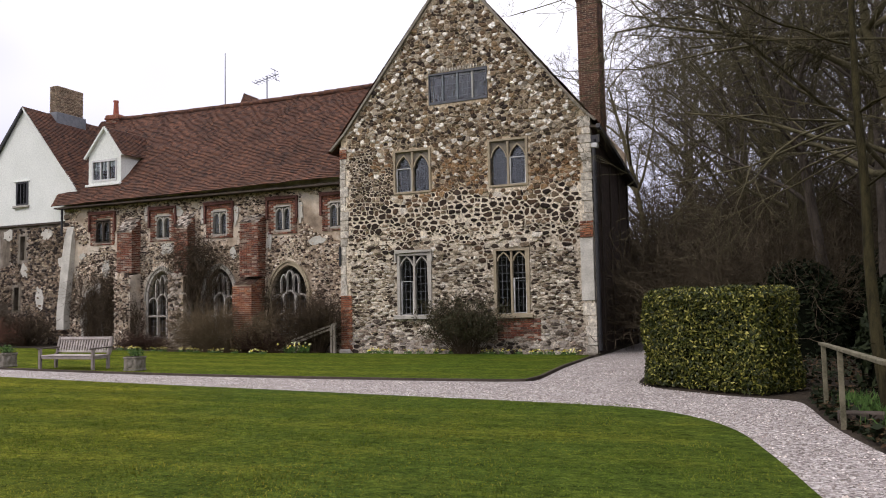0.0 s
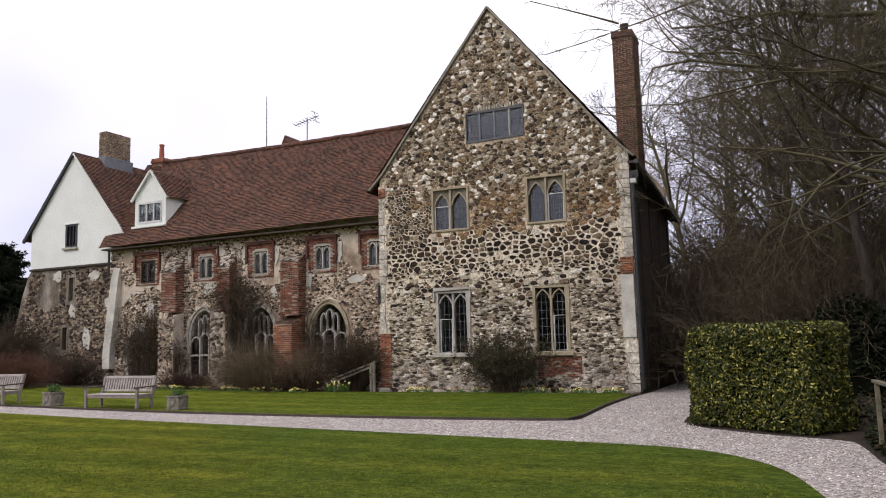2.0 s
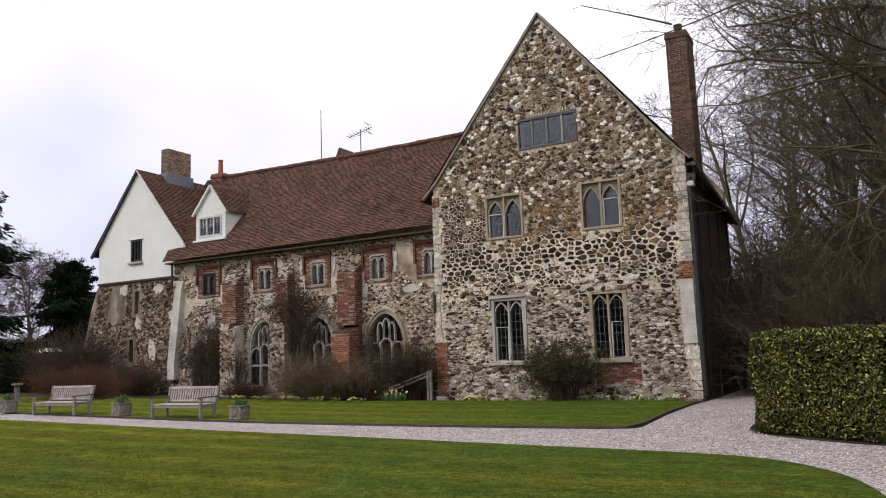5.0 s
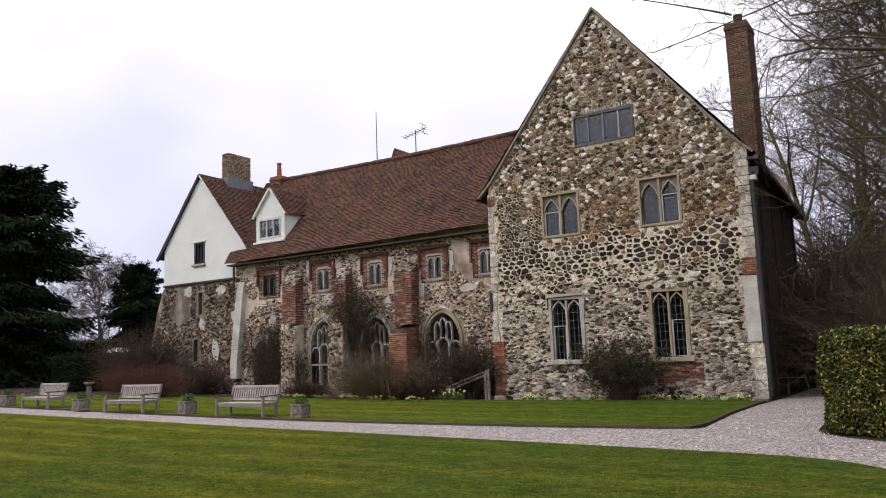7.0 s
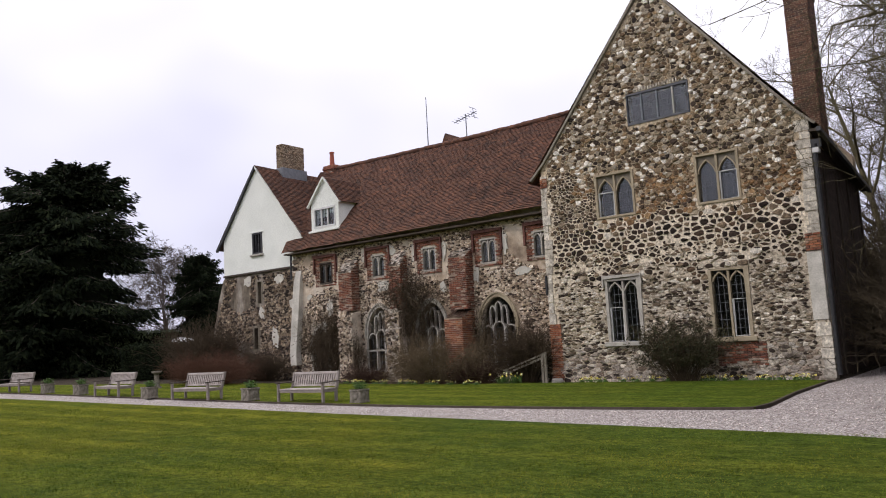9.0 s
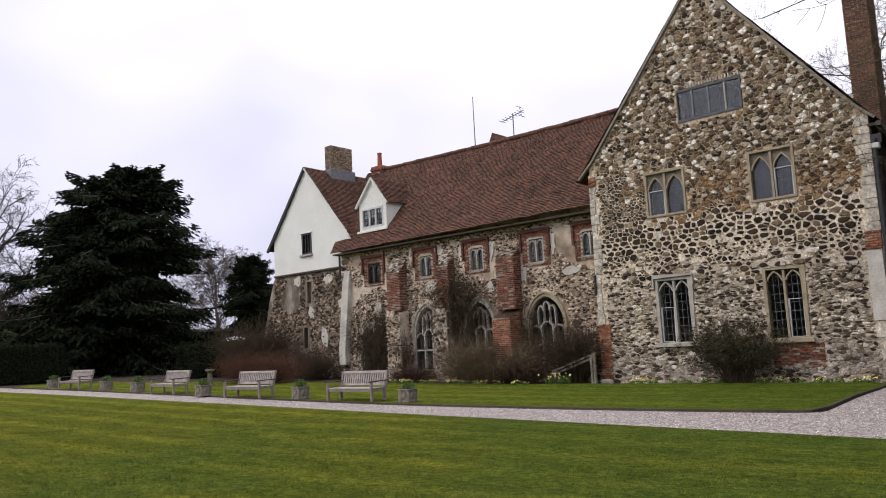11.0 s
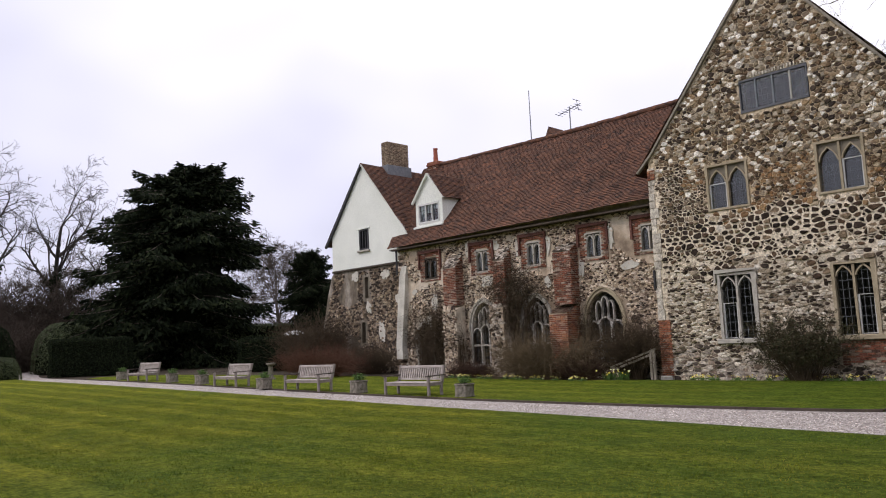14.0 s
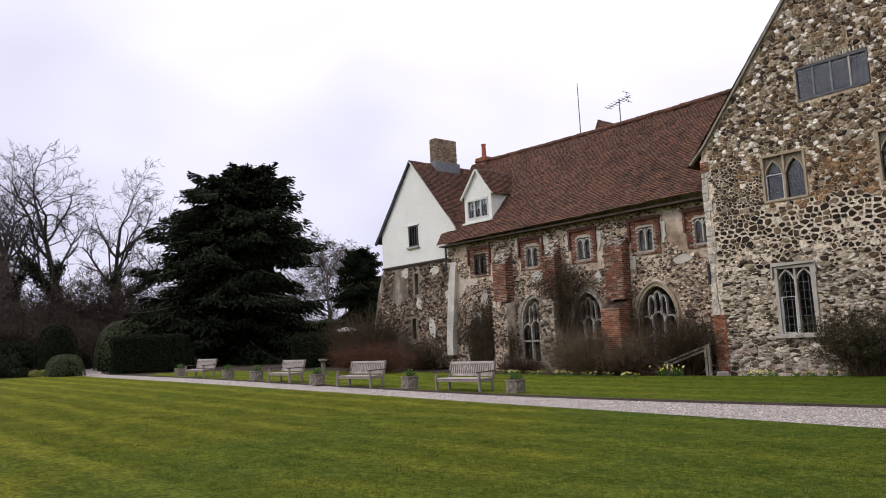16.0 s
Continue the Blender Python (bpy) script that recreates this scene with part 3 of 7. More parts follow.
def tile_roof(name, a0, a1, b0, b1, mat, parent, label="", course=0.105, cols=40, seed=1, sag=0.05, inside=None):
    """Courses of tiles from the eave line a0-a1 up to the ridge line b0-b1, each course lapping the one below."""
    a0, a1, b0, b1 = map(Vector, (a0, a1, b0, b1))
    r = random.Random(seed)
    nrm = (a1 - a0).cross(b0 - a0).normalized()
    if nrm.z < 0:
        nrm = -nrm
    n = max(3, int(((b0 + b1) / 2 - (a0 + a1) / 2).length / course))
    vs, fs = [], []
    wob = [[noise.noise((i * 0.35, j * 0.16, seed * 3.1)) + 0.12 * noise.noise((i * 2.7, j * 1.9, seed)) for i in range(cols + 1)] for j in range(n + 1)]
    for j in range(n):
        f0, f1 = j / n, min(1.0, (j + 1.25) / n)
        for i in range(cols):
            q = []
            for (f, lift, jj) in ((f0, 0.035, j), (f1, 0.008, j + 1)):
                for ii in (i, i + 1):
                    s = ii / cols
                    p = a0.lerp(a1, s).lerp(b0.lerp(b1, s), f)
                    p = p + nrm * (lift + sag * wob[min(jj, n)][ii]) - Vector((0, 0, sag * 1.6 * math.sin(math.pi * s) * f))
                    q.append(p)
            if inside and not inside(q[0], q[3]):
                continue
            k = len(vs)
            vs += [q[0], q[1], q[2], q[3], q[0] - nrm * 0.035, q[1] - nrm * 0.035]
            fs += [(k, k + 1, k + 3, k + 2), (k + 4, k + 5, k + 1, k)]
    return piece(name, vs, fs, mat, parent, label)


# ---- ground, path, beds ----
def lie(x, y):
    """Height of the ground: level by the gable, rising gently along the hall."""
    s = math.log1p(math.exp(min(40.0, (-x - 2) / 2.0))) * 0.04
    # Far rise is shaped to bring the distant path into the camera's view.
    e = math.log1p(math.exp(min(40.0, (-x - 40) / 3.0))) * 0.09
    return 0.6 * math.tanh(s / 0.6) + 1.3 * math.tanh(e / 1.3)


def sheet(name, loop, up, mat, label, category="", step=1.5, rim=0.0):
    """A ground patch inside the loop (x, y), lying on the ground, cut along its own edge."""
    bm = bmesh.new()
    vs = [bm.verts.new((x, y, 0)) for x, y in loop]
    bm.faces.new(vs)
    xs, ys = [p[0] for p in loop], [p[1] for p in loop]
    for ax, lo, hi in ((0, min(xs), max(xs)), (1, min(ys), max(ys))):
        v = lo + step
        while v < hi:
            co, no = ((v, 0, 0), (1, 0, 0)) if ax == 0 else ((0, v, 0), (0, 1, 0))
            bmesh.ops.bisect_plane(bm, geom=bm.verts[:] + bm.edges[:] + bm.faces[:], plane_co=co, plane_no=no)
            v += step
    if rim:
        es = [e for e in bm.edges if e.is_boundary]
        ext = bmesh.ops.extrude_edge_only(bm, edges=es)
        low = {v for v in ext["geom"] if isinstance(v, bmesh.types.BMVert)}
    else:
        low = set()
    for v in bm.verts:
        v.co.z = lie(v.co.x, v.co.y) + up - (rim if v in low else 0)
    ob = part(name, bm, mat, None, label)
    return tagged(ob, label, category, "", "structure")


def soft_line(pts, n=6):
    """A smooth line through points."""
    out = []
    for i in range(len(pts) - 1):
        p0, p1, p2, p3 = (Vector(pts[max(0, min(len(pts) - 1, k))]) for k in (i - 1, i, i + 1, i + 2))
        for j in range(n):
            t = j / n
            out.append(tuple(0.5 * ((2 * p1) + (p2 - p0) * t + (2 * p0 - 5 * p1 + 4 * p2 - p3) * t * t + (3 * p1 - p0 - 3 * p2 + p3) * t ** 3)))
    return out + [tuple(pts[-1])]


def ground_sheet():
    bm = bmesh.new()
    xs = [-1500, -600, -250, -120, -90] + [-78 + 3 * i for i in range(40)] + [60, 120, 300, 700, 1500]
    ys = [-1500, -500, -200, -90] + [-60 + 4 * i for i in range(33)] + [110, 200, 500, 1500]
    g = [[bm.verts.new((x, y, lie(x, y) - 0.04)) for x in xs] for y in ys]
    for j in range(len(ys) - 1):
        for i in range(len(xs) - 1):
            bm.faces.new((g[j][i], g[j][i + 1], g[j + 1][i + 1], g[j + 1][i]))
    return tagged(part("ground", bm, soil), "dark leaf-strewn soil under beds and trees", "ground", "", "structure")


ground_sheet()
NORTH = [(9.62, -8.25), (8.6, -8.62), (4, -8.85), (-4, -8.9), (-14, -8.95), (-24, -8.8), (-31, -8.7), (-37.5, -8.75), (-42, -7.8), (-50, -5.0), (-60, -1.0), (-78, 6.5)]
SOUTH = [(-80, 3.2), (-60, -4.2), (-50, -7.7), (-43.5, -9.4), (-39, -10.3), (-28, -10.7), (-13, -10.8), (-4.9, -10.7), (2, -11.1), (7.9, -11.7), (10.7, -12.0), (12.4, -12.35), (13.3, -13.1), (13.85, -14.1), (14.2, -15.4), (14.6, -17.3), (15.1, -20), (15.9, -26), (16.6, -34)]
EAST = [(18.6, -34), (17.9, -26), (16.9, -20.5), (15.85, -16.6), (15.35, -14.9), (15.0, -13.1), (14.8, -11.2), (14.55, -10.55), (13.4, -10.0), (12.2, -9.1), (11.75, -8.0), (11.7, -4), (11.6, 2), (11.5, 14)]
WEST = [(9.6, 14), (9.55, 1.2), (9.5, -0.6), (9.38, -2.0), (9.42, -5.0)]
path_loop = soft_line(NORTH[::-1], 4)[::-1][:-1] + soft_line(SOUTH, 5)[:-1] + soft_line(EAST, 4)[:-1] + WEST
sheet("gravel_path", path_loop, -0.02, gravel, "pale pinkish gravel path between the lawns", "path", 2.0)
BEDS_FAR = [(-41.5, -9.9), (-40.2, -12.2), (-40.0, -14.3), (-38, -17.5), (-32, -23), (-20, -32), (-8, -40)]
sheet("lawn_main", soft_line(SOUTH, 5)[17:] + [(14, -60), (0, -60)] + soft_line(BEDS_FAR[::-1], 4), 0.02, lawn_green, "striped mown lawn, olive green and slightly worn", "lawn", 1.5, 0.07)
strip = soft_line(NORTH, 4)[2:25] + [(-33, -7.2), (-30, -4.6), (-21, -3.2), (-14, -2.3), (-8, -1.9), (-4, -1.7), (-0.6, -0.95), (4, -0.75), (8.8, -0.7), (9.3, -1.1), (9.28, -4.8), (9.45, -7.7)]
sheet("lawn_strip", strip, 0.02, strip_green, "strip of mown grass along the foot of the building", "lawn", 1.5, 0.07)
EDGE = soft_line(NORTH, 4)[24:1:-1] + [(9.5, -7.6), (9.33, -4.8), (9.35, -1.1)]


def edging():
    bm = bmesh.new()
    for (x0, y0), (x1, y1) in zip(EDGE, EDGE[1:]):
        d = Vector((x1 - x0, y1 - y0))
        if d.length < 1e-4:
            continue
        o = Vector((-d.y, d.x)).normalized() * 0.035
        vs = []
        for (x, y) in ((x0, y0), (x1, y1)):
            z = lie(x, y)
            for s, dz in ((1, -0.06), (1, 0.035), (-1, 0.035), (-1, -0.06)):
                vs.append(bm.verts.new((x + s * o.x, y + s * o.y, z + dz)))
        for k in range(3):
            bm.faces.new((vs[k], vs[k + 1], vs[k + 5], vs[k + 4]))
    return tagged(part("lawn_edging", bm, dark_timber), "dark timber board edging the grass strip", "edging", "", "structure")


edging()


# ---- the gabled house ----
GW, GE, GA, GAX = 9.2, 7.85, 13.5, 4.58     # width, eaves, apex height, apex place


def window_two_light(parent, x0, x1, z0, z1, y, stone, spandrel, sill=True, casement=0, label="", wide=0.09, hood=False):
    """A square-headed stone window of two pointed lights with leaded glazing, face at y."""
    at = ((x0 + x1) / 2, y, z0)
    win = new("window")
    win.location = at
    under(win, parent)
    tagged(win, label)

    def add(name, bm, mat, lab=""):
        ob = part(name, bm, mat, None, lab)
        ob.parent = win
        ob.matrix_parent_inverse = Matrix.Translation(at).inverted()
        return ob
    mid = (x0 + x1) / 2
    bm = bmesh.new()
    sweep(bm, [(x0 + wide / 2, z0), (x0 + wide / 2, z1 - wide / 2), (x1 - wide / 2, z1 - wide / 2), (x1 - wide / 2, z0)], wide, y - 0.05, y + 0.24)
    add("surround", bm, stone)
    bm = bmesh.new()
    sweep(bm, [(mid, z0), (mid, z1 - wide)], 0.07, y - 0.015, y + 0.16)
    add("mullion", bm, stone)
    if not sill:
        add("sill_bar", box(x0, x1, y - 0.048, y + 0.2, z0 - 0.005, z0 + 0.075, 0.008), stone)
    if hood:
        bm = bmesh.new()
        sweep(bm, [(x0 - 0.05, z1 - 0.3), (x0 - 0.05, z1 + 0.06), (x1 + 0.05, z1 + 0.06), (x1 + 0.05, z1 - 0.3)], 0.065, y - 0.11, y + 0.02)
        add("hood_mould", bm, stone)
    if sill:
        bm = bmesh.new()
        vs = add_box(bm, x0 - 0.12, x1 + 0.12, y - 0.14, y + 0.24, z0 - 0.1, z0 + 0.05, 0.015)
        add("sill", bm, stone)
    for k, (a, b) in enumerate(((x0 + wide, mid - 0.035), (mid + 0.035, x1 - wide))):
        top = z1 - wide - (0.13 if spandrel else 0.03)
        spring = top - (b - a) * (0.72 if spandrel else 0.62)
        line = arch(a + 0.02, b - 0.02, z0 + 0.05, spring, top, 7, True)
        bm = bmesh.new()
        sweep(bm, line[1:-1], 0.042, y + 0.0, y + 0.11)
        add("tracery", bm, stone)
        if spandrel:
            out = [(a, spring - 0.02), (a, z1 - wide), (b, z1 - wide), (b, spring - 0.02)]
            lp = out + line[1:-1][::-1]
            bm = bmesh.new()
            vs = [bm.verts.new((u, y + 0.07, v)) for u, v in lp]
            es = [bm.edges.new((p, q)) for p, q in zip(vs, vs[1:] + vs[:1])]
            bmesh.ops.triangle_fill(bm, use_beauty=True, edges=es)
            add("spandrel", bm, spandrel)
        add("pane", box(a, b, y + 0.112, y + 0.12, z0 + 0.04, z1 - wide), dull_glass if spandrel else glass)
        bm = bmesh.new()
        n = 3
        for i in range(1, n):
            add_box(bm, a + (b - a) * i / n - 0.006, a + (b - a) * i / n + 0.006, y + 0.096, y + 0.106, z0 + 0.05, z1 - wide)
        zz = z0 + 0.05
        while zz < z1 - wide - 0.1:
            add_box(bm, a, b, y + 0.094, y + 0.104, zz, zz + 0.012)
            zz += 0.27
        add("leadwork", bm, lead)
        if casement & (1 << k):
            ct = spring - 0.02 if z1 - z0 < 2 else z0 + (z1 - z0) * 0.55
            bm = bmesh.new()
            sweep(bm, [(a + 0.03, z0 + 0.08), (b - 0.03, z0 + 0.08), (b - 0.03, ct), (a + 0.03, ct)], 0.034, y + 0.04, y + 0.09, True)
            add("casement", bm, white_paint, "white painted metal casement")
    return win


gable = thing("gabled_house", (0, 0, 0), "tall gabled house of mixed flint and stone rubble", "house")
gable_open = [(2.25, 3.55, 1.27, 3.5), (5.87, 7.10, 1.27, 3.5), (2.17, 3.62, 5.62, 7.2), (5.76, 7.16, 5.6, 7.24), (3.58, 5.8, 8.72, 9.82)]


def rect(x0, x1, z0, z1):
    return [(x0, z0), (x0, z1), (x1, z1), (x1, z0)]


gable_line = [(0, -0.3), (0, GE), (GAX, GA), (GW + 0.05, GE - 0.1), (GW + 0.05, -0.3)]
g_wall = part("wall_front", slab(gable_line, [rect(*o) for o in gable_open], 0.55, lambda u, v, d: (u, d, v)), mortar, gable)


def gable_zone(u, v):
    w = 0.18 * math.sin(u * 1.7) + 0.12 * math.sin(u * 4.1 + 1)
    if v > 7.35 + w:
        return "upper"
    if u < 1.9 + 0.5 * math.sin(v * 2.3) and v > 5.0 and noise.noise((u * 1.1, v * 0.8, 6)) > -0.25:
        return "net"
    if v > 5.42 + w:
        return "rust" if (noise.noise((u * 0.7, v * 0.9, 3)) > -0.22 and v < 7.0) else "upper"
    if v > 3.95 + w * 1.6 - 0.45 * (u < 1.6) + 0.2 - 0.9 * (noise.noise((u * 0.55, v * 0.5, 8)) > 0.12):
        return "iron"
    return "foot" if v < 0.95 + w * 1.3 else "lower"


def slope_gap(u):
    return GE + (GA - GE) * (u / GAX if u < GAX else (GW - u) / (GW - GAX))


def gable_inside(u, v, a, b):
    if u - a < 0.26 + 0.06 * math.sin(v * 9) or u + a > GW - 0.27 - 0.1 * (1.7 < v < 3.7) or v + b > slope_gap(u - a) - 0.03 or v + b > slope_gap(u + a) - 0.03 or v < 0:
        return False
    for x0, x1, z0, z1 in gable_open:
        if x0 + 0.01 < u + a and u - a < x1 - 0.01 and z0 - 0.04 < v + b and v - b < z1 - 0.01:
            return False
    if 5.95 < u < 7.45 and 0.42 < v < 1.22:
        return False
    return True


g_stones = rubble(gable_zone, 0.05, GW, 3.0, GA, gable_inside, 11, 1.3, ("upper", "rust", "net", "iron"))
g_stones += rubble(gable_zone, 0.05, GW, 0.02, 5.2, gable_inside, 12, 1.9, ("lower", "foot"))
window_two_light(gable, 2.25, 3.55, 1.27, 3.5, 0.0, grey_stone, None, True, 1, "pale stone two-light window with leaded glass", 0.1, True)
window_two_light(gable, 5.87, 7.10, 1.27, 3.5, 0.0, limestone, None, True, 2, "buff stone two-light window with leaded glass")
window_two_light(gable, 2.17, 3.62, 5.62, 7.2, 0.0, limestone, spandrel_stone, False, 1, "buff stone two-light upper window", 0.07)
window_two_light(gable, 5.76, 7.16, 5.6, 7.24, 0.0, limestone, spandrel_stone, False, 2, "buff stone two-light upper window", 0.07)


def attic_window():
    x0, x1, z0, z1, at = 3.58, 5.8, 8.72, 9.82, (4.7, 0, 8.72)
    win = new("window")
    win.location = at
    under(win, gable)
    tagged(win, "four-light grey leaded attic window")

    def add(name, bm, mat):
        ob = part(name, bm, mat)
        ob.parent, ob.matrix_parent_inverse = win, Matrix.Translation(at).inverted()
    bm = bmesh.new()
    sweep(bm, [(x0 + 0.035, z0 + 0.035), (x1 - 0.035, z0 + 0.035), (x1 - 0.035, z1 - 0.035), (x0 + 0.035, z1 - 0.035)], 0.055, -0.03, 0.1, True)
    add("surround", bm, lead_dark)
    w = (x1 - x0) / 4
    for i in range(4):
        if i:
            bm = bmesh.new()
            sweep(bm, [(x0 + i * w, z0 + 0.07), (x0 + i * w, z1 - 0.07)], 0.05, -0.02, 0.08)
            add("mullion", bm, grey_stone if i == 3 else lead)
        add("pane", box(x0 + i * w + 0.02, x0 + (i + 1) * w - 0.02, 0.03, 0.038, z0 + 0.05, z1 - 0.05), dull_glass)
        bm = bmesh.new()
        for j in (1, 2):
            xx = x0 + i * w + w * j / 3
            add_box(bm, xx - 0.005, xx + 0.005, 0.018, 0.028, z0 + 0.06, z1 - 0.06)
        for j in range(1, 5):
            zz = z0 + (z1 - z0) * j / 5
            add_box(bm, x0 + i * w + 0.03, x0 + (i + 1) * w - 0.03, 0.016, 0.026, zz, zz + 0.01)
        add("leadwork", bm, lead)


attic_window()


def gable_details():
    # pale corner quoins, brick foot and brick patch
    for side in (0, 1):
        r, z = random.Random(20 + side), (2.05 if side == 0 else 0.0)
        while z < GE - (0.35 if side == 0 else 0.15):
            h = r.uniform(0.24, 0.42)
            wq = r.choice((0.2, 0.34, 0.26))
            if side == 0:
                wq *= 0.85
            a, b = (-0.04, wq) if side == 0 else (GW - wq, GW + 0.09)
            vs, k, p = [], 0, r.uniform(0.02, 0.05)
            for y in (0.3, -p):
                vs += [(a, y, z + 0.012), (b, y, z + 0.012), (b, y, z + h - 0.012), (a, y, z + h - 0.012)]
            fs = [(k + 4, k + 5, k + 6, k + 7), (k, k + 1, k + 5, k + 4), (k + 1, k + 2, k + 6, k + 5), (k + 2, k + 3, k + 7, k + 6), (k + 3, k, k + 4, k + 7)]
            if not (side and 1.6 < z + h / 2 < 4.3):
                piece("quoin", vs, fs, ashlar_piece, g_wall)
            z += h
    vs, fs = brick_face(-0.05, 0.42, 0.05, 2.05, -0.03, 0.03, None, 3)
    piece("brick_corner", vs, fs, brick_orange, gable, "red brick foot of the corner", "stuff")
    part("corner_core", box(-0.04, 0.40, -0.02, 0.3, -0.2, 2.05), mortar, gable)
    part("foot_stone", box(-0.1, 0.36, -0.16, 0.2, -0.2, 0.12, 0.05), grey_stone, gable)
    vs, fs = brick_face(5.95, 7.45, 0.42, 1.15, -0.01, 0.03, lambda u, v: v > 0.46 + 0.08 * math.sin(u * 5), 4)
    piece("brick_panel", vs, fs, brick_stuff, gable, "red brick infill under the window", "stuff")
    vs, fs = brick_face(8.85, GW + 0.08, 3.75, 4.3, -0.04, 0.03, None, 5)
    piece("brick_patch", vs, fs, brick_orange, gable, "orange brick repair in the corner", "stuff")
    part("corner_render", box(8.84, GW + 0.06, -0.035, 0.2, 1.7, 3.72, 0.012), pale_render, gable, "smooth pale rendered corner")
    vs, fs = brick_face(-0.04, 0.25, 7.1, 7.45, -0.03, 0.03, None, 6)
    piece("brick_patch", vs, fs, brick_orange, gable, "", "stuff")
    part("pipe_stub", box(-0.10, -0.02, -0.09, 0.02, 3.15, 3.85, 0.012), black_iron, gable, "short black pipe at the corner")
    # tile creasing over the attic window
    bm = bmesh.new()
    r = random.Random(5)
    for i in range(22):
        x = 3.6 + i * 0.1
        add_box(bm, x, x + r.uniform(0.03, 0.07), -0.045, 0.02, 9.84 + r.uniform(-0.01, 0.02), 9.97 + r.uniform(-0.03, 0.03))
    part("tile_creasing", bm, ashlar, gable)["kind"] = "stuff"
    # verge boards
    for (xa, za), (xb, zb) in (((-0.42, GE - 0.42), (GAX, GA + 0.1)), ((GW + 0.28, GE - 0.33), (GAX, GA + 0.1))):
        bm = bmesh.new()
        sweep(bm, [(xa, za), (xa + (xb - xa) * 0.12, za + (zb - za) * 0.095), (xb, zb)], 0.075, -0.12, 0.02)
        part("verge", bm, grey_timber, gable, "thin weathered verge of the roof")
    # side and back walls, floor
    part("wall_side", box(GW - 0.45, GW + 0.05, 0.55, 7.4, -0.3, GE - 0.8), brick_core, gable, "side wall in brick and timber, darkened for tree shade")
    part("wall_side", box(0.0, 0.45, 0.55, 7.4, -0.3, GE), worn_render, gable)
    back = [(0, -0.3), (0, GE), (GAX, GA), (GW, GE - 0.1), (GW, -0.3)]
    part("wall_back", slab(back, [], 0.4, lambda u, v, d: (u, 7.4 + d, v)), worn_render, gable)
    # Added floors and partition, unseen, close the rooms so the windows stay dark.
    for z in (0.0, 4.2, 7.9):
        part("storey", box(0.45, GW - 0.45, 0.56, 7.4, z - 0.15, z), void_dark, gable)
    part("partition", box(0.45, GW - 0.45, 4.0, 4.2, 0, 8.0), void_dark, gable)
    for (xa, za, zb), sd in (((-0.5, GE - 0.5, GE - 0.5), 1), ((GW + 0.36, GE - 0.42, GE - 1.35), 2)):
        tile_roof("roof", (xa, -0.1, za), (xa, 7.9, zb), (GAX, -0.1, GA + 0.12), (GAX, 7.9, GA + 0.12), roof_tile, gable, "", 0.11, 24, sd, 0.02)
    m = Matrix.Translation((GW, 0, GE - 0.5)) @ Matrix.Rotation(-math.atan2(0.93, 8.0), 4, "X")
    part("eaves_board", box(0.06, 0.34, -0.05, 7.8, -0.06, 0.02, 0, m), dark_timber, gable)
    bm = bmesh.new()
    add_box(bm, 0.3, 0.42, -0.1, 7.9, -0.1, 0.04, 0, m)
    part("gutter", bm, black_iron, gable, "black gutter")
    # downpipe with hopper
    bm = bmesh.new()
    bmesh.ops.create_cone(bm, cap_ends=True, segments=12, radius1=0.07, radius2=0.07, depth=6.8, matrix=Matrix.Translation((GW + 0.19, -0.03, 3.5)))
    for z in (0.6, 2.4, 4.2, 5.9):
        bmesh.ops.create_cone(bm, cap_ends=True, segments=12, radius1=0.09, radius2=0.09, depth=0.09, matrix=Matrix.Translation((GW + 0.19, -0.03, z)))
    part("downpipe", bm, black_iron, gable, "black iron downpipe at the corner")
    bm = box(GW + 0.12, GW + 0.32, -0.12, 0.12, 6.62, 6.78, 0.02)
    part("security_light", bm, white_paint, gable, "small white light under the eaves")
    part("light_arm", box(GW + 0.05, GW + 0.38, -0.03, 0.03, 6.78, 7.05, 0.01), black_iron, gable)
    # leaning timber and studs on the dark side wall
    m = Matrix.Translation((GW + 0.35, 6.6, 1.5)) @ Matrix.Rotation(radians(-16), 4, "X")
    part("brace", box(-0.09, 0.09, -0.1, 0.1, -1.9, 2.0, 0.01, m), dark_timber, gable)
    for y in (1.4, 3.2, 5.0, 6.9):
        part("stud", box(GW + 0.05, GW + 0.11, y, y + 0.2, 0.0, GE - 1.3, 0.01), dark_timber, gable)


# Brick colour darkened to carry the tree shade on the side wall.
brick_core = plain("shade_dark_brick", (0.030, 0.023, 0.019), (0.090, 0.066, 0.054), 4.0, 0.9, 0.2, 30, 0.02)
gable_details()


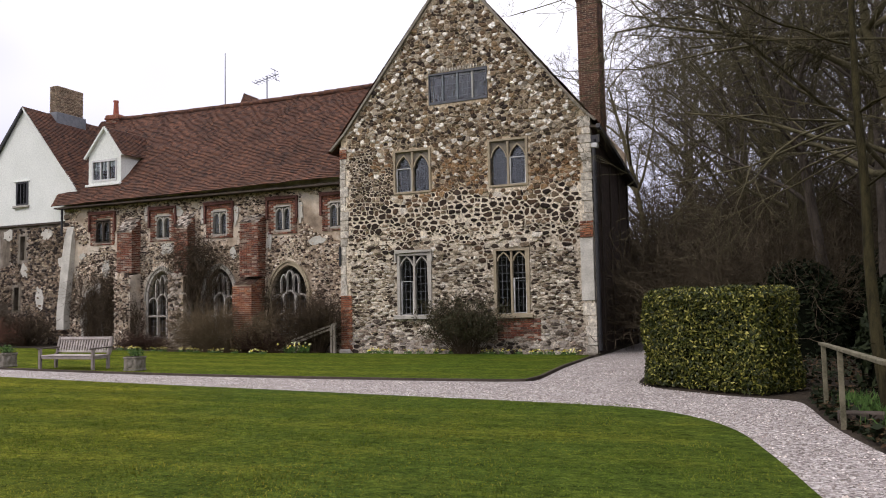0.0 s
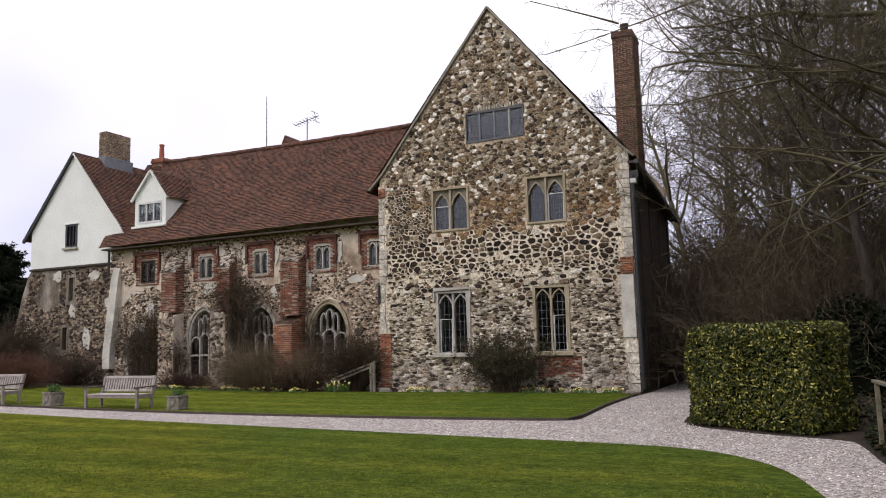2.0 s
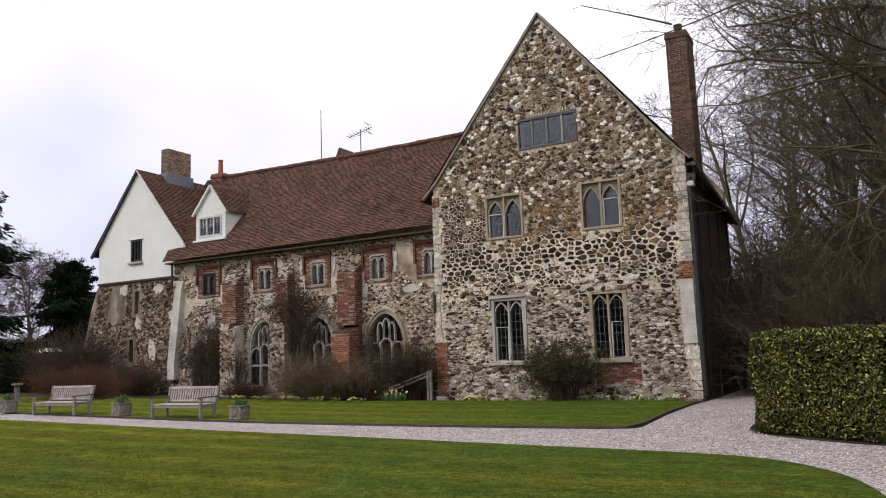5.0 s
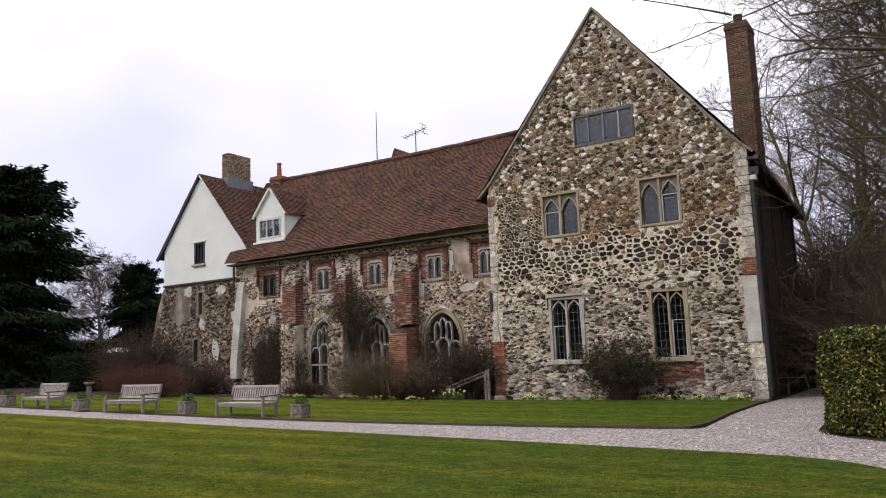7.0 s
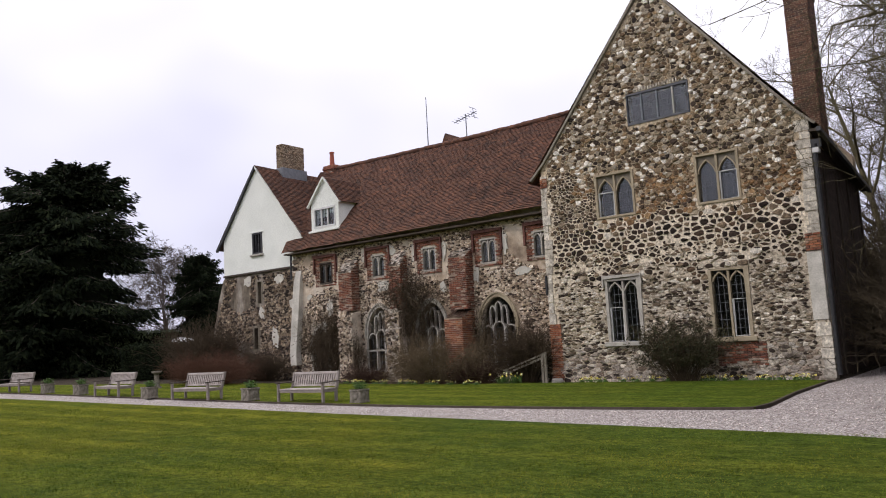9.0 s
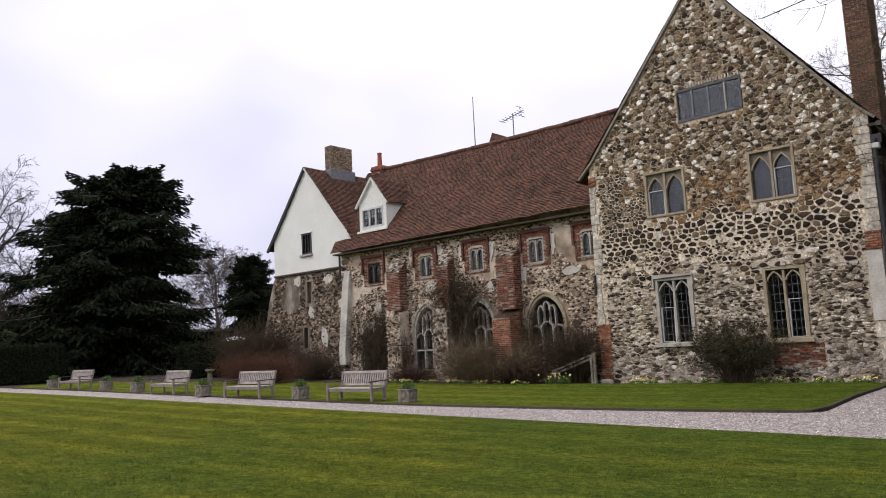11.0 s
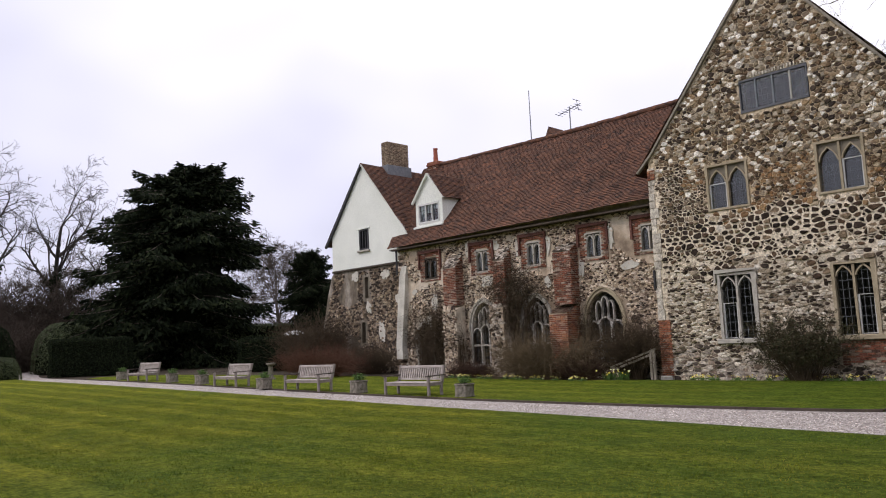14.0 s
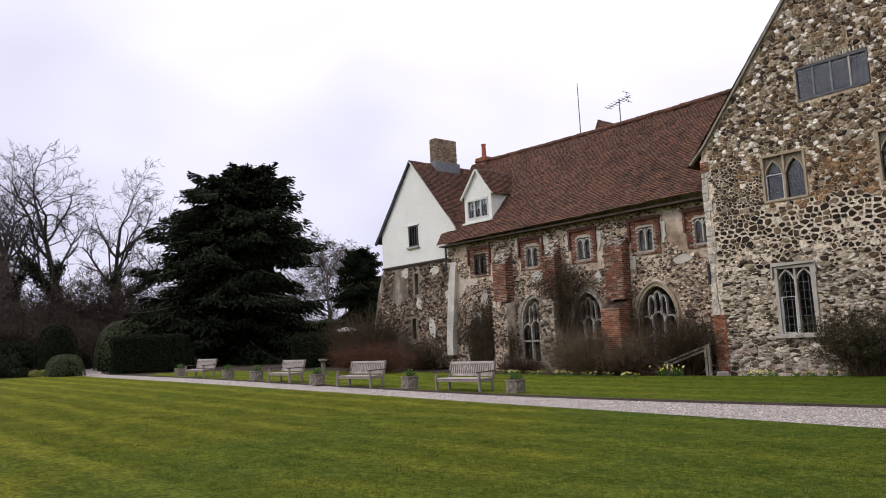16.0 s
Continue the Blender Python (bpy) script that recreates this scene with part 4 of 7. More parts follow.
def stack(parent, name, x0, x1, y0, y1, z0, z1, mat, label, pot=None, cap=0.0):
    """A brick chimney: core, courses on the two faces in view, oversailing cap and pot."""
    core = part(name, box(x0 + 0.02, x1 - 0.02, y0 + 0.02, y1 - 0.02, z0, z1 - 0.01), mortar, parent, label)
    inv = core.matrix_parent_inverse.copy()

    def sub(nm, me, lab=""):
        ob = new(nm, me)
        ob.parent = core
        tagged(ob, lab)
        return ob
    vs, fs = brick_face(x0, x1, z0, z1, y0 + 0.02, 0.02, None, 8)
    tagged(sub("brick_face", mesh_of("brick_face", vs, fs, mat)), kind="stuff")
    v2, f2 = brick_face(y0, y1, z0, z1, 0, 0.02, None, 9)
    sub("brick_face", mesh_of("brick_face", [(x1 - 0.02 - y, x, z) for x, y, z in v2], f2, mat))["kind"] = "stuff"
    if cap:
        bm = bmesh.new()
        add_box(bm, x0 - cap, x1 + cap, y0 - cap, y1 + cap, z1 - 0.24, z1 - 0.12, 0.01)
        add_box(bm, x0 - cap * 0.4, x1 + cap * 0.4, y0 - cap * 0.4, y1 + cap * 0.4, z1 - 0.12, z1, 0.02)
        me = bpy.data.meshes.new("cap")
        bm.to_mesh(me), bm.free(), me.materials.append(mat)
        sub("cap", me)
    if pot:
        r, h, pm = pot
        bm = bmesh.new()
        c = ((x0 + x1) / 2, (y0 + y1) / 2)
        bmesh.ops.create_cone(bm, cap_ends=True, segments=16, radius1=r, radius2=r * 0.78, depth=h, matrix=Matrix.Translation((*c, z1 + h / 2)))
        bmesh.ops.create_cone(bm, cap_ends=True, segments=16, radius1=r * 0.95, radius2=r * 0.95, depth=0.07, matrix=Matrix.Translation((*c, z1 + h - 0.03)))
        me = bpy.data.meshes.new("chimney_pot")
        bm.to_mesh(me), bm.free(), me.materials.append(pm)
        sub("chimney_pot", me, "terracotta pot")
    return core


stack(gable, "chimney", 8.40, 9.15, 2.6, 3.7, 7.4, 12.85, brick_brown, "tall slender brown brick chimney", (0.17, 0.42, brick_core), 0.03)


# ---- the long hall range ----
HY, HX = 0.6, -14.6                        # wall face, west end
hall = thing("hall_range", (-7, 4.5, 0), "long medieval stone range under a red-brown tiled roof", "house")
UP = [(-12.76, -11.9), (-9.37, -8.55), (-6.42, -5.64), (-3.38, -2.6), (-0.92, -0.14)]
LA = [(-9.72, -8.25), (-6.75, -5.3), (-3.5, -1.9)]
hall_holes = [rect(a, b, 4.64, 5.67) for a, b in UP] + [arch(a, b, 0.55, 2.25, 3.3) for a, b in LA] + [arch(-13.35, -12.35, 0.05, 1.9, 2.6)]
h_wall = part("wall_front", slab([(HX, -0.3), (HX, 6.6), (-0.02, 6.6), (-0.02, -0.3)], hall_holes, 0.6, lambda u, v, d: (u, HY + d, v)), worn_render, hall)


def hall_inside(u, v, a, b):
    if v < 0.1 or v + b > 6.3:
        return False
    for x0, x1 in UP:
        if x0 - 0.33 < u + a and u - a < x1 + 0.33 and 4.5 < v + b and v - b < 6.0:
            return False
    for x0, x1 in LA:
        if x0 - 0.2 < u + a and u - a < x1 + 0.2 and v - b < 3.6 - abs(u - (x0 + x1) / 2) * 0.7 and v > 0.4:
            return False
    if -13.5 < u < -12.2 and v < 2.8:
        return False
    # render survives in patches, most of all high up
    n = noise.noise((u * 0.45, v * 0.6, 9.0)) + 0.5 * noise.noise((u * 1.3, v * 1.5, 2.0))
    return n > (-0.45 if v < 4.2 else -0.16)


h_stones = rubble(lambda u, v: "hall", HX + 0.35, -0.05, 0.05, 6.4, hall_inside, 31)


def sub_of(win, at):
    def add(name, bm, mat, lab=""):
        ob = part(name, bm, mat, None, lab)
        under(ob, win)
        return ob
    return add


def brick_window(x0, x1, z0, z1, label, frame_mat):
    at = ((x0 + x1) / 2, HY, z0)
    win = new("window")
    win.location = at
    under(win, hall)
    tagged(win, label)
    add = sub_of(win, at)
    o = (x0 - 0.27, x1 + 0.27, z0 - 0.1, z1 + 0.27)
    vs, fs = brick_face(o[0], o[1], o[2], o[3], HY - 0.005, 0.045, lambda u, v: not (x0 - 0.04 < u < x1 + 0.04 and z0 - 0.03 < v < z1 + 0.03), int(abs(x0) * 10))
    ob = piece("brick_surround", vs, fs, brick_stuff, None, "red brick surround", "stuff")
    under(ob, win)
    bm = bmesh.new()
    sweep(bm, [(o[0] - 0.03, z0 + 0.5), (o[0] - 0.03, o[3] + 0.02), (o[1] + 0.03, o[3] + 0.02), (o[1] + 0.03, z0 + 0.5)], 0.09, HY - 0.12, HY + 0.02)
    add("label_mould", bm, brick_stuff)
    bm = bmesh.new()
    sweep(bm, [(x0 + 0.03, z0 + 0.03), (x1 - 0.03, z0 + 0.03), (x1 - 0.03, z1 - 0.03), (x0 + 0.03, z1 - 0.03)], 0.07, HY - 0.02, HY + 0.2, True)
    add("surround", bm, frame_mat)
    mid = (x0 + x1) / 2
    bm = bmesh.new()
    sweep(bm, [(mid, z0 + 0.1), (mid, z1 - 0.1)], 0.06, HY - 0.01, HY + 0.16)
    add("mullion", bm, frame_mat)
    for a, b in ((x0 + 0.06, mid - 0.03), (mid + 0.03, x1 - 0.06)):
        bm = bmesh.new()
        sweep(bm, arch(a + 0.015, b - 0.015, z0 + 0.1, z1 - 0.28, z1 - 0.11, 5)[1:-1], 0.045, HY + 0.01, HY + 0.11)
        add("tracery", bm, frame_mat)
        add("pane", box(a, b, HY + 0.10, HY + 0.108, z0 + 0.09, z1 - 0.09), glass)
        bm = bmesh.new()
        for i in (1, 2):
            add_box(bm, a + (b - a) * i / 3 - 0.005, a + (b - a) * i / 3 + 0.005, HY + 0.084, HY + 0.094, z0 + 0.1, z1 - 0.1)
        for i in range(1, 5):
            zz = z0 + (z1 - z0) * i / 5
            add_box(bm, a, b, HY + 0.082, HY + 0.092, zz, zz + 0.01)
        add("leadwork", bm, lead)


for i, (a, b) in enumerate(UP):
    brick_window(a, b, 4.64, 5.67, "small leaded window in a red brick surround", dark_timber if i == 0 else grey_stone)


def arched_window(x0, x1, stone, label):
    z0, spring, top = 0.55, 2.25, 3.3
    at = ((x0 + x1) / 2, HY, z0)
    win = new("window")
    win.location = at
    under(win, hall)
    tagged(win, label)
    add = sub_of(win, at)
    out = arch(x0 - 0.05, x1 + 0.05, z0, spring, top + 0.06, 9)
    bm = bmesh.new()
    sweep(bm, out, 0.10, HY - 0.06, HY + 0.25)
    add("surround", bm, stone)
    bm = bmesh.new()
    sweep(bm, arch(x0 - 0.13, x1 + 0.13, spring - 0.2, spring, top + 0.17, 9), 0.06, HY - 0.10, HY + 0.02)
    add("hood_mould", bm, stone)
    w = (x1 - x0) / 3
    for i in range(3):
        a, b = x0 + i * w, x0 + (i + 1) * w
        lz = 2.32 if i == 1 else 2.18
        bm = bmesh.new()
        sweep(bm, arch(a + 0.02, b - 0.02, z0, lz - 0.22, lz, 5)[1:-1], 0.042, HY - 0.02, HY + 0.13)
        add("tracery", bm, pale_tracery)
        if i:
            bm = bmesh.new()
            sweep(bm, [(a, z0), (a, 2.2)], 0.058, HY - 0.03, HY + 0.13)
            add("mullion", bm, pale_tracery)
    for cx, zb, zt, ww in ((x0 + w, 2.2, 3.0, w * 0.5), (x0 + 2 * w, 2.2, 3.0, w * 0.5), (x0 + 1.5 * w, 2.45, 3.15, w * 0.5)):
        bm = bmesh.new()
        sweep(bm, arch(cx - ww / 2, cx + ww / 2, zb, (zb + zt) / 2 + 0.05, zt - 0.05, 5), 0.034, HY - 0.01, HY + 0.13)
        add("tracery", bm, pale_tracery)
    add("transom", box(x0, x1, HY - 0.03, HY + 0.13, 1.37, 1.45, 0.01), pale_tracery)
    add("sill", box(x0 - 0.1, x1 + 0.1, HY - 0.1, HY + 0.25, z0 - 0.12, z0 + 0.02, 0.01), stone)
    inner = arch(x0 + 0.02, x1 - 0.02, z0, spring, top, 9)
    add("pane", slab(inner, [], 0.008, lambda u, v, d: (u, HY + 0.115 + d, v)), glass)
    bm = bmesh.new()
    for i in range(3):
        for j in (1, 2):
            u = x0 + (i + j / 3) * w
            add_box(bm, u - 0.005, u + 0.005, HY + 0.10, HY + 0.11, z0, 2.15)
    zz = z0 + 0.2
    while zz < 2.2:
        add_box(bm, x0 + 0.05, x1 - 0.05, HY + 0.098, HY + 0.108, zz, zz + 0.01)
        zz += 0.22
    add("leadwork", bm, lead)


for i, (a, b) in enumerate(LA):
    arched_window(a, b, limestone if i == 2 else grey_stone, "pointed three-light traceried stone window")


def buttress(x0, x1, stages, mat_kind, label, seed):
    """Stages from the foot up as (z0, z1, projection, rise of its sloping head)."""
    bm = bmesh.new()
    for z0, z1, pr, rise in stages:
        v = [bm.verts.new(p) for p in ((x0, HY - pr, z0), (x1, HY - pr, z0), (x1, HY + 0.05, z0), (x0, HY + 0.05, z0),
                                       (x0, HY - pr, z1), (x1, HY - pr, z1), (x1, HY + 0.05, z1 + rise), (x0, HY + 0.05, z1 + rise))]
        for f in ((0, 1, 5, 4), (1, 2, 6, 5), (2, 3, 7, 6), (3, 0, 4, 7), (4, 5, 6, 7), (3, 2, 1, 0)):
            bm.faces.new([v[i] for i in f])
    core = part("buttress", bm, worn_render, hall, label)
    for z0, z1, pr, rise in stages:
        if mat_kind == "brick":
            orange = pr > 0.7
            vs, fs = brick_face(x0, x1, z0, z1, HY - pr, 0.025, None, seed)
            under(piece("brick_face", vs, fs, brick_orange if orange else brick_stuff, None, "", "stuff"), core)
            vs, fs = brick_face(HY - pr, HY, z0, z1 + rise, 0, 0.02, lambda u, v: v < z1 + rise * (u - HY + pr) / pr, seed + 1)
            under(piece("brick_face", [(x1 - y, x, z) for x, y, z in vs], fs, brick_orange if orange else brick_stuff, None, "", "stuff"), core)
            r, vs, fs = random.Random(seed), [], []
            n = int(math.hypot(pr, rise) / 0.1)
            for j in range(n):
                f0, f1 = j / n, (j + 1.1) / n
                for i in range(5):
                    a, b = x0 - 0.04 + (x1 - x0 + 0.08) * i / 5, x0 - 0.04 + (x1 - x0 + 0.08) * (i + 0.93) / 5
                    k, l = len(vs), r.uniform(0.03, 0.06)
                    for f, e in ((f0, l), (f1, 0.02)):
                        for u in (a, b):
                            vs.append((u, HY - pr - 0.04 + (pr + 0.04) * f, z1 + rise * f + e))
                    fs.append((k, k + 1, k + 3, k + 2))
            under(piece("weathering_tiles", vs, fs, roof_tile if orange else STONE_STUFF["foot"], None, "", "stuff"), core)
    return core


buttress(-11.0, -10.2, [(3.25, 4.95, 0.5, 0.65)], "brick", "red brick buttress with a sloping head", 41)
b1 = buttress(-11.0, -10.15, [(-0.1, 3.1, 0.62, 0.15)], "stone", "rubble foot of a buttress", 42)
lay_stones(b1, rubble(lambda u, v: "hall", -11.0, -10.15, 0.0, 3.1, lambda u, v, a, b: u - a > -11.05 and u + a < -10.1, 52), HY - 0.62)
b2 = buttress(-8.0, -7.25, [(-0.1, 3.0, 0.75, 0.2)], "stone", "flint rubble buttress", 43)
buttress(-7.95, -7.3, [(3.1, 5.0, 0.45, 0.6)], "brick", "weathered brick upper buttress", 44)
buttress(-4.66, -3.8, [(2.9, 5.0, 0.5, 0.35)], "brick", "red brick buttress with a sloping stone head", 45)
buttress(-4.73, -3.85, [(-0.1, 2.55, 0.86, 0.36)], "brick", "orange brick foot of a buttress with tiled weathering", 46)
b_stones = rubble(lambda u, v: "foot", -7.98, -7.25, 0.0, 2.95, lambda u, v, a, b: u - a > -8.03 and u + a < -7.2, 51)
lay_stones(b2, b_stones, HY - 0.75)


def hall_details():
    # pale rendered corner strip at the junction with the cross wing
    bm = bmesh.new()
    for (xa, xb, z, pr) in ((-14.62, -14.2, 0.9, 0.36), (-14.66, -14.22, 1.6, 0.34), (-14.50, -14.02, 3.6, 0.28), (-14.40, -13.95, 5.0, 0.2), (-14.38, -14.0, 5.45, 0.05)):
        for x, y in ((xa, HY - pr), (xb, HY - pr), (xb, HY + 0.1), (xa, HY + 0.1)):
            bm.verts.new((x, y, z))
    bm.verts.ensure_lookup_table()
    for k in range(4):
        for i in range(4):
            j = (i + 1) % 4
            bm.faces.new([bm.verts[n] for n in (4 * k + i, 4 * k + j, 4 * k + 4 + j, 4 * k + 4 + i)])
    bm.faces.new([bm.verts[n] for n in (16, 17, 18, 19)])
    part("corner_buttress", bm, pale_render, hall, "pale rendered leaning corner buttress")
    # roof
    tile_roof("roof", (-14.95, 0.14, 6.36), (0.4, 0.14, 6.50), (-16.9, 4.8, 11.42), (0.4, 4.8, 11.22), roof_tile, hall, "red-brown plain tiles, slightly sagging", 0.105, 60, 12, 0.06)
    tile_roof("roof", (-14.95, 9.5, 6.3), (0.4, 9.5, 6.3), (-16.9, 4.8, 11.42), (0.4, 4.8, 11.22), roof_tile, hall, "", 0.2, 30, 13, 0.05)
    bm = bmesh.new()
    r = random.Random(3)
    for i in range(52):
        x, s = -16.2 + i * 0.32, 0
        f = (x + 16.9) / 17.3
        z = 11.45 + (11.25 - 11.42) * f - 0.1 * math.sin(math.pi * f)
        m = Matrix.Translation((x, 4.8, z + r.uniform(-0.012, 0.012))) @ Matrix.Rotation(math.pi / 2, 4, "Y")
        bmesh.ops.create_cone(bm, cap_ends=True, segments=10, radius1=0.125, radius2=0.115, depth=0.32, matrix=m)
    part("ridge_tiles", bm, roof_tile, hall)["kind"] = "stuff"
    part("eaves_board", box(-14.8, 0.0, 0.16, 0.62, 6.24, 6.30), dark_timber, hall)
    bm = bmesh.new()
    bmesh.ops.create_cone(bm, cap_ends=True, segments=10, radius1=0.05, radius2=0.05, depth=1.25, matrix=Matrix.Translation((-14.45, 0.3, 5.65)))
    part("downpipe", bm, black_iron, hall)
    part("wall_back", box(HX, 0.0, 8.9, 9.4, -0.3, 6.5), worn_render, hall)
    # Unseen inner slabs added behind the hall windows to hold back light.
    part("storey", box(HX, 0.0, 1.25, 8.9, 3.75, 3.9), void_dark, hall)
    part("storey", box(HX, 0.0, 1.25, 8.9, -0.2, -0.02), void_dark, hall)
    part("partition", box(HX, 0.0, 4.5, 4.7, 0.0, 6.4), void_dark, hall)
    part("door", box(-13.38, -12.32, HY + 0.35, HY + 0.42, 0.0, 2.62), dark_timber, hall, "dark plank door in an arched opening")
    bm = bmesh.new()
    sweep(bm, arch(-13.42, -12.28, 0.0, 1.9, 2.68), 0.16, HY - 0.03, HY + 0.3)
    part("door_surround", bm, pale_render, hall)
    # mast, aerial and roof vent
    bm = bmesh.new()
    bmesh.ops.create_cone(bm, cap_ends=True, segments=8, radius1=0.03, radius2=0.018, depth=3.0, matrix=Matrix.Translation((-9.64, 5.5, 12.7)))
    part("flagpole", bm, lead, hall, "slim grey mast behind the ridge")
    bm = bmesh.new()
    add_box(bm, -7.92, -7.88, 6.48, 6.52, 11.0, 13.1)
    m = Matrix.Translation((-7.9, 6.5, 12.95)) @ Matrix.Rotation(radians(-12), 4, "Y")
    add_box(bm, -0.75, 0.7, -0.015, 0.015, -0.015, 0.015, 0, m)
    for i in range(7):
        add_box(bm, -0.7 + i * 0.2, -0.685 + i * 0.2, -0.3, 0.3, -0.01, 0.01, 0, m)
    for dz in (-0.25, 0.25):
        add_box(bm, 0.5, 0.52, -0.3, 0.3, dz, dz + 0.02, 0, m)
    add_box(bm, 0.5, 0.52, -0.01, 0.01, -0.3, 0.3, 0, m)
    part("aerial", bm, lead, hall, "thin television aerial")
    bm = bmesh.new()
    v = [bm.verts.new(p) for p in ((-8.65, 5.2, 11.2), (-7.95, 5.2, 11.2), (-8.3, 5.2, 11.95), (-8.65, 6.4, 11.2), (-7.95, 6.4, 11.2), (-8.3, 6.4, 11.95))]
    for f in ((0, 1, 2), (3, 5, 4), (0, 2, 5, 3), (1, 4, 5, 2), (0, 3, 4, 1)):
        bm.faces.new([v[i] for i in f])
    part("roof_vent", bm, roof_tile, hall)


hall_details()


def render_patch(x, z, w, h, y, seed, parent, lab=""):
    """A ragged leftover of pale render on the rubble."""
    r, loop = random.Random(seed), []
    n = 14
    for i in range(n):
        a = -6.2832 * i / n
        k = r.uniform(0.62, 1.12)
        loop.append((x + w / 2 * k * math.cos(a), z + h / 2 * k * math.copysign(abs(math.sin(a)) ** 0.7, math.sin(a))))
    part("render_patch", slab(loop, [], 0.07, lambda u, v, d: (u, y + d, v)), pale_render, parent, lab)


for k, (x, z, w, h) in enumerate(((-5.22, 5.45, 0.28, 1.0), (-6.86, 5.5, 0.22, 0.9), (-8.15, 5.75, 0.55, 0.5), (-2.18, 5.4, 0.3, 0.9), (-9.85, 5.75, 0.24, 0.8), (-8.7, 4.2, 0.8, 0.5), (-12.1, 3.5, 0.5, 0.9), (-12.55, 2.75, 0.55, 0.35),
                                  (-13.45, 1.5, 0.22, 1.6), (-3.6, 4.3, 0.35, 0.7), (-1.4, 4.2, 0.9, 0.35), (-13.5, 4.1, 0.4, 0.3), (-7.0, 3.65, 0.5, 0.3), (-5.35, 3.9, 0.4, 0.5))):
    render_patch(x, z, w, h, HY - 0.045, 300 + k, hall, "ragged patch of old pale render" if k == 0 else "")
for k, (x, w, z) in enumerate(((-7.62, 0.62, 5.25), (-4.23, 0.8, 5.12), (-10.6, 0.7, 5.25))):
    part("buttress_head", box(-w / 2, w / 2, -0.34, 0.3, -0.06, 0.05, 0.03, Matrix.Translation((x, HY - 0.2, z)) @ Matrix.Rotation(radians(48 if k != 1 else 36), 4, "X")), cast_stone, hall, "pale weathered sloping stone head")
stack(hall, "chimney", -16.35, -15.55, 4.5, 5.1, 10.6, 11.62, brick_stuff, "small red chimney with one pot", (0.14, 0.78, terracotta), 0.04)


def dormer():
    at = (-12.55, 1.0, 7.3)
    d = new("dormer")
    d.location = at
    under(d, hall)
    tagged(d, "white gabled dormer with a three-light window")
    add = sub_of(d, at)
    x0, x1, y, z0, ze, za, mid = -13.62, -11.72, 0.98, 7.28, 8.75, 9.85, -12.62
    hole = rect(-13.42, -11.95, 7.45, 8.42)
    add("front", slab([(x0, z0 - 0.1), (x0, ze), (mid, za), (x1, ze), (x1, z0 - 0.1)], [hole], 0.12, lambda u, v, q: (u, y + q, v)), limewash)
    for x in (x0, x1 - 0.08):
        bm = bmesh.new()
        v = [bm.verts.new((x + e, yy, zz)) for e in (0, 0.08) for yy, zz in ((y + 0.12, z0 - 0.1), (y + 0.12, ze), (2.5, ze), (1.0, z0 - 0.1))]
        for f in ((0, 1, 2, 3), (7, 6, 5, 4), (1, 5, 6, 2), (0, 4, 5, 1)):
            bm.faces.new([v[i] for i in f])
        add("cheek", bm, limewash)
    for xa in (x0 - 0.16, x1 + 0.16):
        ob = tile_roof("roof", (xa, y - 0.12, ze - 0.2), (xa, 3.2, ze - 0.2), (mid, y - 0.12, za + 0.06), (mid, 4.2, za + 0.06), roof_tile, None, "", 0.1, 12, 5, 0.01)
        under(ob, d)
        bm = bmesh.new()
        sweep(bm, [(xa, ze - 0.24), (mid, za + 0.02)], 0.08, y - 0.14, y - 0.02)
        add("verge", bm, limewash)
    bm = bmesh.new()
    sweep(bm, [(-13.38, 7.49), (-11.99, 7.49), (-11.99, 8.38), (-13.38, 8.38)], 0.07, y - 0.03, y + 0.09, True)
    add("casement", bm, white_paint)
    for i in range(3):
        a, b = -13.35 + i * 0.445, -13.35 + (i + 1) * 0.445
        if i:
            add("mullion", box(a - 0.03, a + 0.03, y - 0.02, y + 0.08, 7.5, 8.36), white_paint)
        add("pane", box(a, b, y + 0.05, y + 0.057, 7.5, 8.36), glass)
        add("blind", box(a + 0.02, b - 0.02, y + 0.1, y + 0.11, 7.95 if i < 2 else 8.1, 8.36), limewash)
        bm = bmesh.new()
        for z in (7.8, 8.1):
            add_box(bm, a, b, y + 0.035, y + 0.047, z, z + 0.012)
        add_box(bm, (a + b) / 2 - 0.006, (a + b) / 2 + 0.006, y + 0.035, y + 0.047, 7.5, 8.36)
        add("glazing_bar", bm, black_iron)
    add("sill", box(x0 - 0.06, x1 + 0.06, y - 0.16, y + 0.05, 7.22, 7.32, 0.01), limewash)


dormer()

# ---- the white cross wing ----
WY = 0.72
wing = thing("cross_wing", (-17.4, 5, 0), "limewashed gabled cross wing on a rubble ground storey", "house")
white_line = [(-20.32, 5.76), (-20.32, 7.72), (-17.45, 11.22), (-13.9, 7.0), (-13.9, 5.72)]
part("wall_upper", slab(white_line, [rect(-17.86, -17.1, 6.66, 7.76)], 0.4, lambda u, v, d: (u, WY + d, v)), limewash, wing, "smooth white limewashed gable")
part("jetty_board", box(-20.36, -14.5, WY - 0.05, WY + 0.2, 5.66, 5.76, 0.01), dark_timber, wing)
low_line = [(-22.3, -0.1), (-21.6, 2.0), (-20.95, 4.4), (-20.5, 5.5), (-20.3, 5.7), (-14.4, 5.7), (-14.4, -0.1)]
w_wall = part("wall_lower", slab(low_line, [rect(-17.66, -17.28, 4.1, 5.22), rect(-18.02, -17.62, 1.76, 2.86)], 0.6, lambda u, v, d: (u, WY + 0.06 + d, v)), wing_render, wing)


